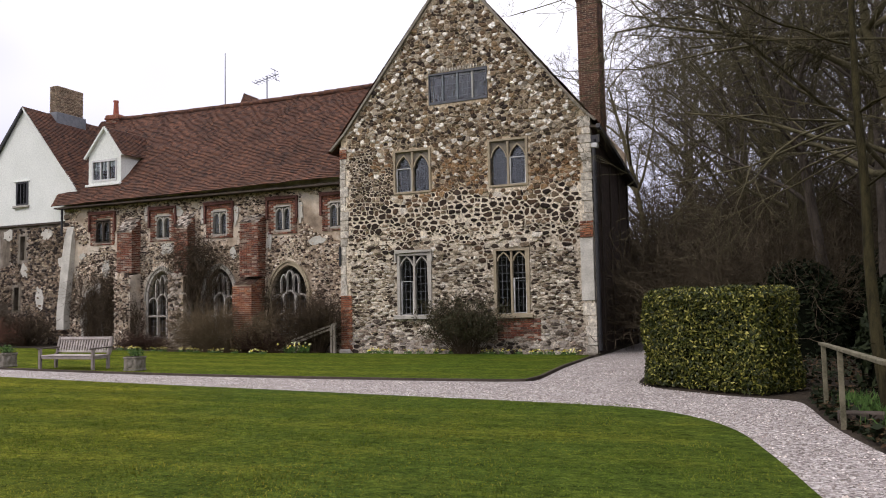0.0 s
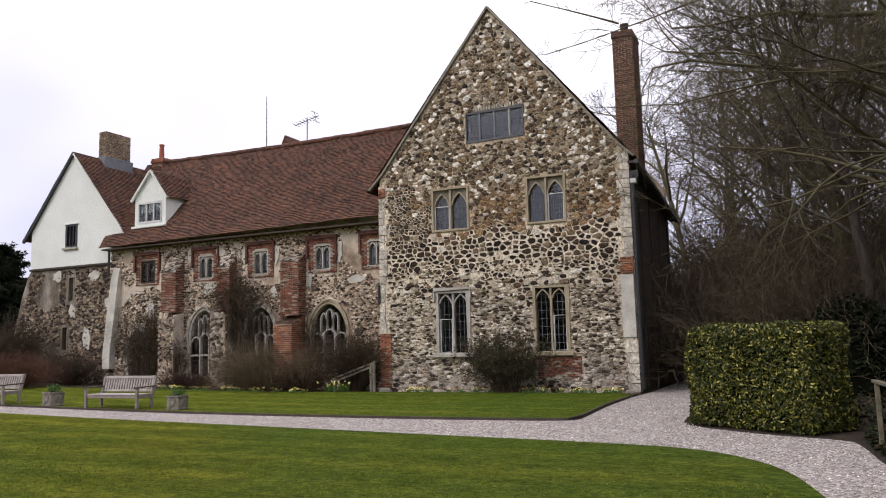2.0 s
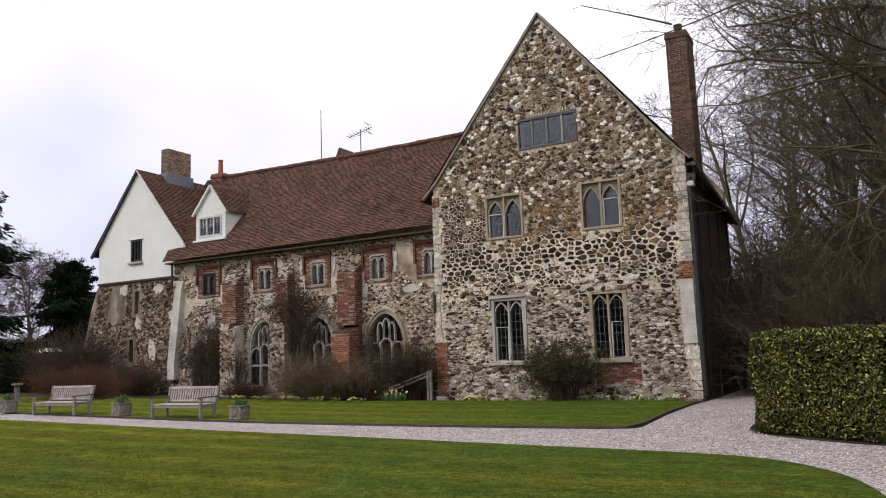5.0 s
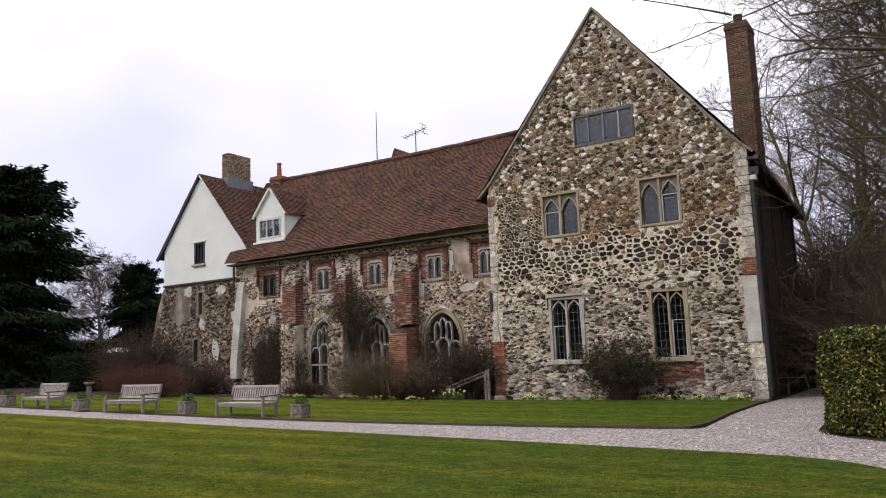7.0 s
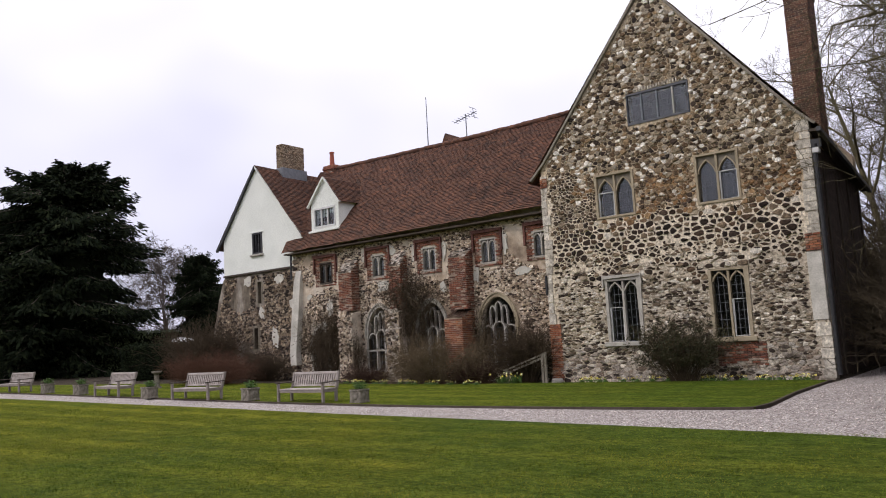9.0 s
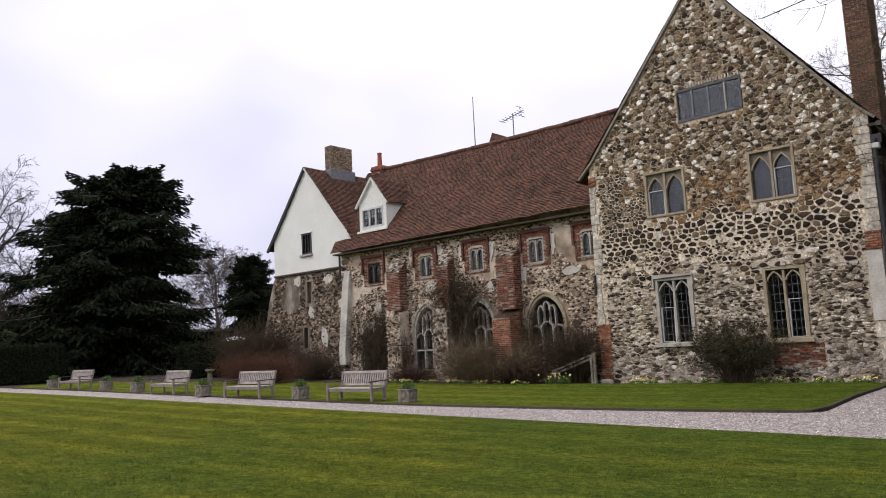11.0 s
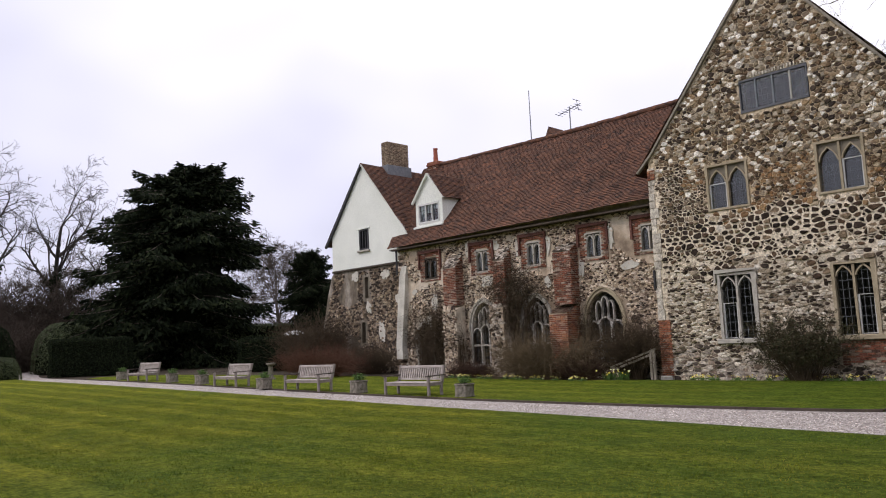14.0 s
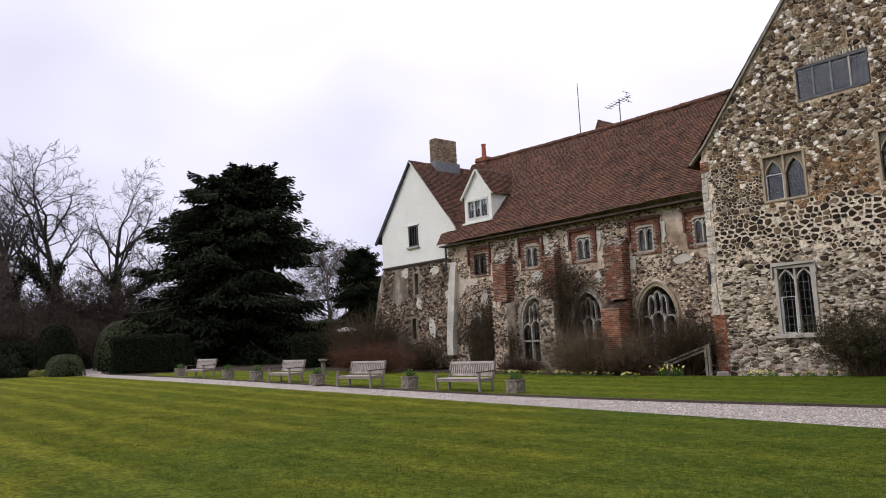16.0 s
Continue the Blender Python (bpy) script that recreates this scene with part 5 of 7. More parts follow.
def wing_inside(u, v, a, b):
    if u - a < -20.25 - (5.7 - v) * 0.33 or u + a > -14.5 or v + b > 5.6 or v < 0.05:
        return False
    if (-17.8 < u < -17.15 and 3.95 < v < 5.35) or (-18.15 < u < -17.5 and 1.6 < v < 3.0):
        return False
    return noise.noise((u * 0.5, v * 0.5, 4.0)) > (-0.5 if u > -18.3 else -0.05)


w_stones = rubble(lambda u, v: "wing", -22.2, -14.4, 0.05, 5.7, wing_inside, 61)


def wing_details():
    for x0, x1, z0, z1 in ((-17.66, -17.28, 4.1, 5.22), (-18.02, -17.62, 1.76, 2.86)):
        # Dark board set in each slit stands in for the unlit opening.
        part("slit_dark_backing", box(x0 - 0.05, x1 + 0.05, WY + 0.34, WY + 0.36, z0 - 0.05, z1 + 0.05), dark_timber, wing)
        bm = bmesh.new()
        sweep(bm, [(x0, z0), (x1, z0), (x1, z1), (x0, z1)], 0.05, WY + 0.04, WY + 0.1, True)
        part("slit_surround", bm, spandrel_stone, wing)
    win = new("window")
    win.location = (-17.48, WY, 6.66)
    under(win, wing)
    add = sub_of(win, None)
    bm = bmesh.new()
    sweep(bm, [(-17.82, 6.7), (-17.14, 6.7), (-17.14, 7.72), (-17.82, 7.72)], 0.09, WY - 0.03, WY + 0.15, True)
    add("casement", bm, black_iron)
    for i in (1, 2):
        x = -17.82 + 0.68 * i / 3
        add("mullion", box(x - 0.025, x + 0.025, WY - 0.01, WY + 0.12, 6.72, 7.7), black_iron)
    add("pane", box(-17.8, -17.16, WY + 0.09, WY + 0.097, 6.7, 7.72), glass)
    add("head", box(-17.98, -17.0, WY - 0.07, WY + 0.05, 7.76, 7.83, 0.01), limewash)
    add("sill", box(-18.0, -17.0, WY - 0.12, WY + 0.05, 6.55, 6.65, 0.01), grey_stone)
    for (xa, za, cx), sd in (((-20.85, 7.18, -20.2), 3), ((-13.55, 6.62, -14.2), 4)):
        tile_roof("roof", (xa, WY - 0.12, za), (xa, 10.5, za), (-17.45, WY - 0.12, 11.32), (-17.45, 10.5, 11.32), roof_tile, wing, "", 0.11, 26, sd, 0.02)
    bm = bmesh.new()
    sweep(bm, [(-20.82, 7.12), (-20.3, 7.66), (-17.45, 11.25)], 0.1, WY - 0.14, WY - 0.02)
    part("verge", bm, black_iron, wing, "dark bargeboard")
    bm = bmesh.new()
    sweep(bm, [(-14.0, 7.14), (-17.45, 11.25)], 0.06, WY - 0.14, WY - 0.02)
    part("verge", bm, limewash, wing)
    part("wall_side", box(-20.32, -19.9, WY + 0.42, 10.2, -0.2, 7.5), limewash, wing)
    part("wall_back", box(-20.32, -14.4, 10.2, 10.5, -0.2, 11.0), limewash, wing)
    # Hidden floors and partition added so the wing's panes look into darkness.
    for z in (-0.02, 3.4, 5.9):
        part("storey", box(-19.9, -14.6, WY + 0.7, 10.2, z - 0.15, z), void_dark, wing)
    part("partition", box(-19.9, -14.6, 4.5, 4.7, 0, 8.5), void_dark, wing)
    st = stack(wing, "chimney", -17.62, -17.12, 2.25, 3.8, 10.6, 12.72, pieces("buff_brown_brick", [(0.22, 0.17, 0.12), (0.27, 0.20, 0.14), (0.18, 0.13, 0.095), (0.30, 0.24, 0.17)], False, 0.9, 30.0, 0.006), "broad plain buff-brown brick chimney")
    part("flashing", box(-17.72, -17.02, 2.15, 3.9, 10.75, 11.38, 0.01), lead, wing)


wing_details()
for k, (x, z, w, h) in enumerate(((-16.3, 2.3, 0.5, 1.3), (-15.9, 5.2, 0.7, 0.5), (-18.4, 5.3, 0.7, 0.6), (-17.3, 3.6, 0.5, 0.7), (-15.0, 3.9, 0.4, 0.5))):
    render_patch(x, z, w, h, WY + 0.02, 330 + k, wing, "ragged patch of old pale render" if k == 0 else "")


# ---- garden furniture ----
def local(name, bm, mat, parent, label=""):
    """A part of a thing that is built round its own origin."""
    ob = part(name, bm, mat, None, label)
    ob.parent = parent
    return ob


def bench():
    b = thing("garden_bench", (0, 0, 0), "silvery weathered teak slatted garden bench", "bench", "benches along the path")
    L = 1.85
    for i in range(5):
        y = -0.26 + i * 0.11
        local("seat_slat", box(-L / 2 + 0.03, L / 2 - 0.03, y, y + 0.085, 0.40, 0.425, 0.006), teak, b)
    tilt = Matrix.Translation((0, 0.27, 0.42)) @ Matrix.Rotation(radians(-12), 4, "X")
    local("top_rail", box(-L / 2 + 0.02, L / 2 - 0.02, -0.025, 0.025, 0.44, 0.53, 0.012, tilt), teak, b)
    local("back_rail", box(-L / 2 + 0.05, L / 2 - 0.05, -0.02, 0.02, 0.05, 0.11, 0.006, tilt), teak, b)
    n = 19
    for i in range(n):
        x = -L / 2 + 0.11 + (L - 0.22) * i / (n - 1)
        local("back_slat", box(x - 0.024, x + 0.024, -0.012, 0.012, 0.1, 0.45, 0, tilt), teak, b)
    local("front_rail", box(-L / 2 + 0.05, L / 2 - 0.05, -0.25, -0.215, 0.31, 0.395, 0.005), teak_dark, b)
    local("rear_rail", box(-L / 2 + 0.05, L / 2 - 0.05, 0.215, 0.25, 0.31, 0.395, 0.005), teak_dark, b)
    for s in (-1, 1):
        x = s * (L / 2 - 0.035)
        local("front_leg", box(x - 0.035, x + 0.035, -0.275, -0.205, 0, 0.62, 0.006), teak_dark, b)
        bm = bmesh.new()
        add_box(bm, x - 0.035, x + 0.035, 0.2, 0.27, 0, 0.45, 0.006)
        add_box(bm, x - 0.035, x + 0.035, -0.035, 0.035, -0.02, 0.54, 0.008, tilt)
        local("rear_leg", bm, teak_dark, b)
        local("side_rail", box(x - 0.02, x + 0.02, -0.24, 0.24, 0.31, 0.39, 0.005), teak_dark, b)
        bm = bmesh.new()
        add_box(bm, x - 0.045, x + 0.045, -0.33, 0.36, 0.62, 0.655, 0.012)
        for v in bm.verts:
            v.co.z -= 0.05 * max(0, -v.co.y - 0.2) ** 0.5 * (v.co.y < -0.2)
        local("armrest", bm, teak_shaded, b)
    return b


first_bench = bench()
first_bench.location = (-3.78, -8.5, lie(-4, -8.5) + 0.02)
first_bench.rotation_euler = (0, 0, radians(2))
first_bench.scale = (1.08, 1.15, 0.94)
for x, y, a in ((-8.95, -8.86, 3), (-14.5, -8.78, -3), (-24.0, -8.4, 4)):
    copy_thing(first_bench, pose(x, y, lie(x, y) + 0.02, 0, 0, a))


def leaf_quads(pts, along, side, la, lb):
    """Small pointed leaves: arrays of places, directions and widths."""
    n = len(pts)
    v = np.stack([pts - along * la, pts + side * lb, pts + along * la, pts - side * lb], 1).reshape(-1, 3)
    f = np.arange(4 * n).reshape(n, 4).tolist()
    return v, f


def unit(a):
    return a / np.maximum(np.linalg.norm(a, axis=-1, keepdims=True), 1e-9)


def scatter_leaves(name, pts, nrm, size, ratio, mat, parent, seed, loose=0.7, kind="stuff", hang=0.0):
    r = np.random.RandomState(seed)
    n = len(pts)
    nn = unit(nrm + r.normal(0, loose, (n, 3)))
    al = unit(np.cross(nn, r.normal(0, 1, (n, 3))) + (0, 0, -hang))
    sd = unit(np.cross(nn, al))
    sz = (size * r.uniform(0.6, 1.35, n))[:, None]
    v, f = leaf_quads(pts, al, sd, sz, sz * ratio)
    ob = piece(name, v, f, mat, None, "", kind)
    if parent:
        ob.parent = parent
    return ob


def planter():
    p = thing("stone_planter", (0, 0, 0), "square mossy cast-stone planter with green spring plants", "planter", "planters beside the benches")
    bm = bmesh.new()
    add_box(bm, -0.25, 0.25, -0.25, 0.25, 0, 0.40, 0.02)
    add_box(bm, -0.27, 0.27, -0.27, 0.27, 0.37, 0.43, 0.015)
    add_box(bm, -0.265, 0.265, -0.265, 0.265, 0.0, 0.05, 0.012)
    local("tub", bm, cast_stone, p)
    for m in (Matrix.Translation((0, -0.26, 0.21)) @ Matrix.Rotation(math.pi / 2, 4, "X"), Matrix.Translation((0.26, 0, 0.21)) @ Matrix.Rotation(math.pi / 2, 4, "Y")):
        bm = bmesh.new()
        bmesh.ops.create_cone(bm, cap_ends=True, segments=14, radius1=0.12, radius2=0.09, depth=0.03, matrix=m)
        local("rosette", bm, cast_stone, p)
    local("earth", box(-0.22, 0.22, -0.22, 0.22, 0.38, 0.436), soil, p)
    r = np.random.RandomState(4)
    n = 260
    q = r.normal(0, 0.11, (n, 3)) * (1, 1, 0.6) + (0, 0, 0.53)
    scatter_leaves("foliage", q, np.tile([0, 0, 1.0], (n, 1)), 0.055, 0.3, green_leaf, p, 5, 1.2, "stuff")
    return p


first_planter = planter()
first_planter.location = (-1.7, -8.35, lie(-1.5, -8.3) + 0.02)
first_planter.rotation_euler = (0, 0, radians(4))
first_planter.scale = (0.82, 0.82, 0.9)
for x, y, a in ((-6.35, -8.62, -6), (-11.55, -9.05, 3), (-17.4, -8.6, 8), (-20.6, -8.45, -4), (-27.3, -8.1, 5)):
    copy_thing(first_planter, pose(x, y, lie(x, y) + 0.02, 0, 0, a)).scale = (0.86, 0.86, 0.95)


def pedestal():
    p = thing("stone_pedestal", (-17.0, -5.4, lie(-17, -5.4)), "pale stone garden pedestal standing on the grass", "pedestal")
    bm = bmesh.new()
    for r0, r1, z0, z1 in ((0.22, 0.2, 0, 0.1), (0.13, 0.1, 0.1, 0.62), (0.1, 0.2, 0.62, 0.7), (0.22, 0.22, 0.7, 0.77)):
        bmesh.ops.create_cone(bm, cap_ends=True, segments=16, radius1=r0, radius2=r1, depth=z1 - z0, matrix=Matrix.Translation((0, 0, (z0 + z1) / 2)))
    local("shaft", bm, cast_stone, p)


pedestal()


def ramp_rail():
    p = thing("ramp_handrail", (-0.9, -0.6, 0), "weathered timber handrail sloping beside the house corner", "handrail")
    ang = math.atan2(0.58, 1.75)
    m = Matrix.Translation((-0.86, -0.6, 0.76)) @ Matrix.Rotation(-ang, 4, "Y")
    under(part("rail", box(-0.98, 0.98, -0.05, 0.05, -0.03, 0.03, 0.006, m), grey_timber), p)
    m2 = Matrix.Translation((-0.84, -0.6, 0.66)) @ Matrix.Rotation(-ang, 4, "Y")
    under(part("lower_rail", box(-0.94, 0.94, -0.02, 0.02, -0.05, 0.03, 0.004, m2), grey_timber), p)
    for x, z in ((-1.68, 0.44), (0.0, 1.06), (-0.12, 1.0)):
        under(part("post", box(x - 0.045, x + 0.045, -0.65, -0.56, -0.1, z, 0.006), grey_timber), p)


ramp_rail()


def path_rail():
    p = thing("path_handrail", (15.1, -12.4, 0), "mossy grey timber handrail on two posts by the path", "handrail")
    for x, y, h in ((15.05, -11.5, 0.95), (15.13, -13.3, 0.97)):
        under(part("post", box(x - 0.034, x + 0.034, y - 0.034, y + 0.034, -0.2, h, 0.008), mossy_timber), p)
    m = Matrix.Translation((15.14, -13.2, 0.99)) @ Matrix.Rotation(radians(2.5), 4, "Z") @ Matrix.Rotation(radians(-1.2), 4, "X")
    under(part("rail", box(-0.045, 0.045, -3.2, 2.1, -0.02, 0.025, 0.008, m), mossy_timber), p)
    s = thing("timber_sleeper", (15.7, -12.9, 0), "dark timber sleeper edging the bed", "sleeper")
    under(part("beam", box(15.1, 16.6, -13.0, -12.75, -0.06, 0.14, 0.015), dark_timber), s)


path_rail()


def garden_wall():
    w = thing("garden_wall", (12, 15, 0), "low old red brick garden wall behind the hedge", "wall")
    core = part("core", box(9.8, 18.0, 15.02, 15.3, -0.2, 2.3), mortar, None)
    under(core, w)
    vs, fs = brick_face(9.8, 15.0, 0.0, 2.25, 15.02, 0.02, None, 77)
    under(piece("brick_face", vs, fs, brick_orange, None, "", "stuff"), w)
    under(part("coping", box(9.75, 18.05, 14.96, 15.36, 2.25, 2.36, 0.02), brick_orange, None), w)


garden_wall()


# ---- trees, hedges and shrubs ----
def tubes(name, segs, sides, mat, parent, kind=""):
    """Tapered limbs from rows of (start, end, radius, radius)."""
    a = np.array([[*p, *q, r0, r1] for p, q, r0, r1 in segs], float)
    if not len(a):
        return None
    p, q = a[:, :3], a[:, 3:6]
    d = unit(q - p)
    h = np.where(np.abs(d[:, 2:]) > 0.9, [[1.0, 0, 0]], [[0, 0, 1.0]])
    u = unit(np.cross(d, h))
    w = np.cross(d, u)
    n, rings = len(a), []
    ang = np.arange(sides) * 2 * np.pi / sides
    off = u[:, None] * np.cos(ang)[None, :, None] + w[:, None] * np.sin(ang)[None, :, None]
    v = np.concatenate([p[:, None] + off * a[:, 6, None, None], q[:, None] + off * a[:, 7, None, None]], 1).reshape(-1, 3)
    i = np.arange(sides)
    f = np.stack([i, (i + 1) % sides, sides + (i + 1) % sides, sides + i], 1)
    f = (f[None] + (np.arange(n) * 2 * sides)[:, None, None]).reshape(-1, 4).tolist()
    ob = piece(name, v, f, mat, None, "", kind, sides > 3)
    ob.parent = parent
    return ob


def branch(r, out, p, d, length, rad, level, plan, keep=0.36):
    """plan: for each level (children, length share, angle, lift, wobble, segments)."""
    kids, share, angle, lift, wob, n = plan[level]
    step, q, pts = length / n, Vector(p), []
    dd = Vector(d).normalized()
    for i in range(n):
        dd = (dd + Vector((r.gauss(0, wob), r.gauss(0, wob), r.gauss(0, wob) + lift))).normalized()
        e = q + dd * step
        r0, r1 = rad * (1 - 0.72 * i / n), rad * (1 - 0.72 * (i + 1) / n)
        out.append((level, q.copy(), e.copy(), r0, r1))
        pts.append((e.copy(), dd.copy(), r1, (i + 1) / n))
        q = e
    if level + 1 < len(plan):
        for k in range(kids):
            e, t, rr, f = pts[min(n - 1, int(n * (0.22 + 0.78 * (k + r.random()) / kids)))] if level else pts[min(n - 1, int(n * (0.3 + 0.7 * (k + r.random()) / kids)))]
            side = t.cross(Vector((r.gauss(0, 1), r.gauss(0, 1), r.gauss(0, 1)))).normalized()
            a = radians(angle * r.uniform(0.7, 1.3))
            branch(r, out, e, t * math.cos(a) + side * math.sin(a), length * share * r.uniform(0.6, 1.15) * (1.15 - 0.45 * f), min(rr * 0.75, rad * keep), level + 1, plan, keep)


def bare_tree(seed, height, rad, plan, mat, label, lean=(0, 0, 1), ivy=0, min_r=0.006, keep=0.36):
    r, out = random.Random(seed), []
    t = thing("bare_tree", (0, 0, 0), label, "tree")
    branch(r, out, (0, 0, -0.1), lean, height, rad, 0, plan, keep)
    tubes("trunk", [(p, q, a, b) for l, p, q, a, b in out if l == 0], 9, mat, t)
    tubes("crown", [(p, q, max(a, min_r), max(b, min_r * 0.7)) for l, p, q, a, b in out if l >= 1], 4, mat, t, "stuff")
    if ivy:
        rs = np.random.RandomState(seed)
        low = [(p, q, a) for l, p, q, a, b in out if l <= 1 and p.z < height * 0.62]
        idx = rs.randint(0, len(low), ivy)
        pts = np.array([low[i][0].lerp(low[i][1], rs.rand()) for i in idx]) + rs.normal(0, 0.32, (ivy, 3))
        scatter_leaves("ivy", pts, rs.normal(0, 1, (ivy, 3)), 0.11, 0.6, ivy_leaf, t, seed + 1)
    return t


def put(t, x, y, turn=0, s=1.0, dz=0.0):
    t.location, t.rotation_euler = (x, y, lie(x, y) + dz - 0.05), (0, 0, radians(turn))
    t.scale = (s, s, s)
    return t


def again(t, x, y, turn, s=1.0):
    o = copy_thing(t, pose(x, y, lie(x, y) - 0.05, 0, 0, turn))
    o.scale = (s, s, s)
    return o


HEAVY = [(9, 0.62, 38, 0.10, 0.05, 9), (6, 0.6, 42, 0.07, 0.15, 7), (6, 0.55, 46, 0.02, 0.18, 5), (5, 0.5, 44, 0.0, 0.2, 4), (0, 0, 0, -0.02, 0.2, 3)]
TALL = [(12, 0.55, 48, 0.04, 0.05, 9), (8, 0.52, 45, 0.05, 0.10, 7), (8, 0.52, 42, 0.02, 0.14, 5), (6, 0.5, 40, 0.0, 0.18, 4), (0, 0, 0, -0.02, 0.2, 3)]
NARROW = [(12, 0.4, 58, 0.03, 0.06, 8), (8, 0.55, 48, -0.02, 0.13, 7), (8, 0.52, 45, -0.05, 0.16, 5), (6, 0.5, 42, -0.08, 0.2, 4), (0, 0, 0, -0.08, 0.22, 3)]
WIDE = [(13, 0.72, 62, 0.05, 0.06, 8), (9, 0.55, 48, 0.03, 0.13, 7), (9, 0.52, 45, -0.02, 0.16, 5), (7, 0.5, 42, -0.05, 0.2, 4), (0, 0, 0, -0.05, 0.22, 3)]
wood_a = put(bare_tree(3, 13, 0.3, WIDE, bark_green, "bare wide-crowned tree with algae-green limbs"), 17.4, -3.2, 20)
wood_b = put(bare_tree(5, 15, 0.24, TALL, bark_green, "tall bare tree with fine grey-brown twigs"), 16.0, 6.2, 0)
wood_c = put(bare_tree(8, 11, 0.11, NARROW, bark_mossy, "slender leaning bare tree with mossy bark and green twigs", (-0.11, 0.06, 1), 0, 0.006, 0.24), 15.78, -12.5, 0, 0.85)
wood_d = put(bare_tree(13, 14, 0.2, TALL, bark_dark, "dark bare woodland tree", (0, 0, 1)), 16.2, 1.5, 60)
for t, x, y, a, s in ((wood_a, 18.6, -1.4, 140, 0.95), (wood_a, 21.5, -7.5, 250, 1.0), (wood_b, 13.2, 11.5, 100, 1.0), (wood_b, 17.8, 7.5, 220, 1.05),
                      (wood_d, 13.6, 17, 10, 1.0), (wood_d, 18.8, 3.5, 170, 1.0), (wood_b, 11.4, 22, 300, 1.05), (wood_b, 19.5, 18, 40, 1.1),
                      (wood_b, 14.2, 33, 10, 1.2), (wood_d, 19.0, 32, 260, 1.2), (wood_b, 8.0, 40, 130, 1.2), (wood_d, 22, 42, 30, 1.3), (wood_b, 17, 46, 210, 1.3),
                      (wood_b, 9.2, 17, 15, 0.9), (wood_a, 20.2, -3.5, 75, 0.9), (wood_d, 15.8, 24, 90, 1.1), (wood_d, 13.6, 14, 200, 0.85), (wood_d, 18.2, 9, 120, 1.0), (wood_b, 14.8, 19, 250, 1.0), (wood_d, 20.5, 14, 70, 1.1), (wood_d, 17.3, -0.4, 310, 0.85), (wood_b, 16.6, 12.5, 15, 0.95)):
    again(t, x, y, a, s)


def overhang():
    """Long thin boughs of the path-side tree that reach over the grass."""
    t = thing("overhanging_bough", (18.2, -8.9, 0), "thin bare bough reaching out over the grass", "bough")
    r, out = random.Random(21), []
    plan = [(7, 0.15, 36, -0.01, 0.05, 9), (3, 0.5, 40, -0.02, 0.14, 5), (3, 0.5, 40, -0.03, 0.2, 4), (0, 0, 0, 0, 0.2, 3)]
    for st, en in (((19.2, -8.6, 6.0), (12.3, -10.0, 6.9)), ((19.2, -8.4, 8.0), (12.6, -10.6, 9.0)), ((18.9, -8.3, 4.2), (14.3, -9.3, 5.6)), ((19.3, -8.5, 9.0), (13.5, -10.5, 10.8))):
        d = Vector(en) - Vector(st)
        branch(r, out, st, d, d.length * 1.02, 0.03, 0, plan)
    slim = [(4, 0.1, 38, 0.0, 0.025, 9), (2, 0.5, 40, -0.02, 0.12, 5), (0, 0, 0, 0, 0.15, 3)]
    for st, en in (((13.3, -8.67, 8.68), (9.53, -9.35, 7.77)), ((11.05, -8.96, 8.28), (9.29, -9.43, 8.97)), ((18.6, -8.4, 9.6), (13.3, -8.67, 8.68))):
        d = Vector(en) - Vector(st)
        branch(r, out, st, d, d.length, 0.024, 0, slim)
    under(tubes("bough", [(p, q, max(a, 0.012), max(b, 0.010)) for l, p, q, a, b in out if l == 0], 5, bark_green, None, "stuff"), t)
    under(tubes("twig_mass", [(p, q, max(a, 0.006), max(b, 0.005)) for l, p, q, a, b in out if l > 0], 3, bark_green, None, "stuff"), t)


overhang()


def twig_shrub(name, seed, w, d, h, stems, mat, label, thin=0.006, category="shrub", flat=False, leaves=0, leaf=None, droop=-0.06):
    r, out = random.Random(seed), []
    t = thing(name, (0, 0, 0), label, category)
    plan = [(5, 0.5, 32, droop, 0.12, 6), (3, 0.5, 38, -0.02, 0.2, 4), (0, 0, 0, -0.02, 0.22, 3)]
    for _ in range(stems):
        a, k = r.random() * 6.28, r.random() ** 0.5
        x, y = math.cos(a) * k * w * 0.3, math.sin(a) * k * d * 0.3
        dr = Vector((math.cos(a) * k * w / h * 0.55 + r.gauss(0, 0.12), 0 if flat else math.sin(a) * k * d / h * 0.55 + r.gauss(0, 0.1), 1))
        branch(r, out, (x, y * (0.1 if flat else 1), -0.05), dr, h * r.uniform(0.6, 1.1) * math.hypot(1, k * w / h * 0.4), thin * 1.8, 0, plan)
    if flat:
        out = [(l, Vector((p.x, p.y * 0.25, p.z)), Vector((q.x, q.y * 0.25, q.z)), a, b) for l, p, q, a, b in out]
    tubes("stem_mass", [(p, q, max(a, thin), max(b, thin * 0.8)) for l, p, q, a, b in out if l == 0 and p.z > -0.1], 4, mat, t, "stuff")
    tubes("twig_mass", [(p, q, max(a, thin * 0.7), max(b, thin * 0.55)) for l, p, q, a, b in out if l > 0 and q.z > 0], 3, mat, t, "stuff")
    if leaves:
        rs = np.random.RandomState(seed)
        seg = [o for o in out if o[0] > 0 and o[2].z > 0.15]
        idx = rs.randint(0, len(seg), leaves)
        pts = np.array([seg[i][2] for i in idx]) + rs.normal(0, 0.04, (leaves, 3))
        scatter_leaves("foliage", pts, rs.normal(0, 1, (leaves, 3)), 0.035, 0.5, leaf, t, seed)
    return t


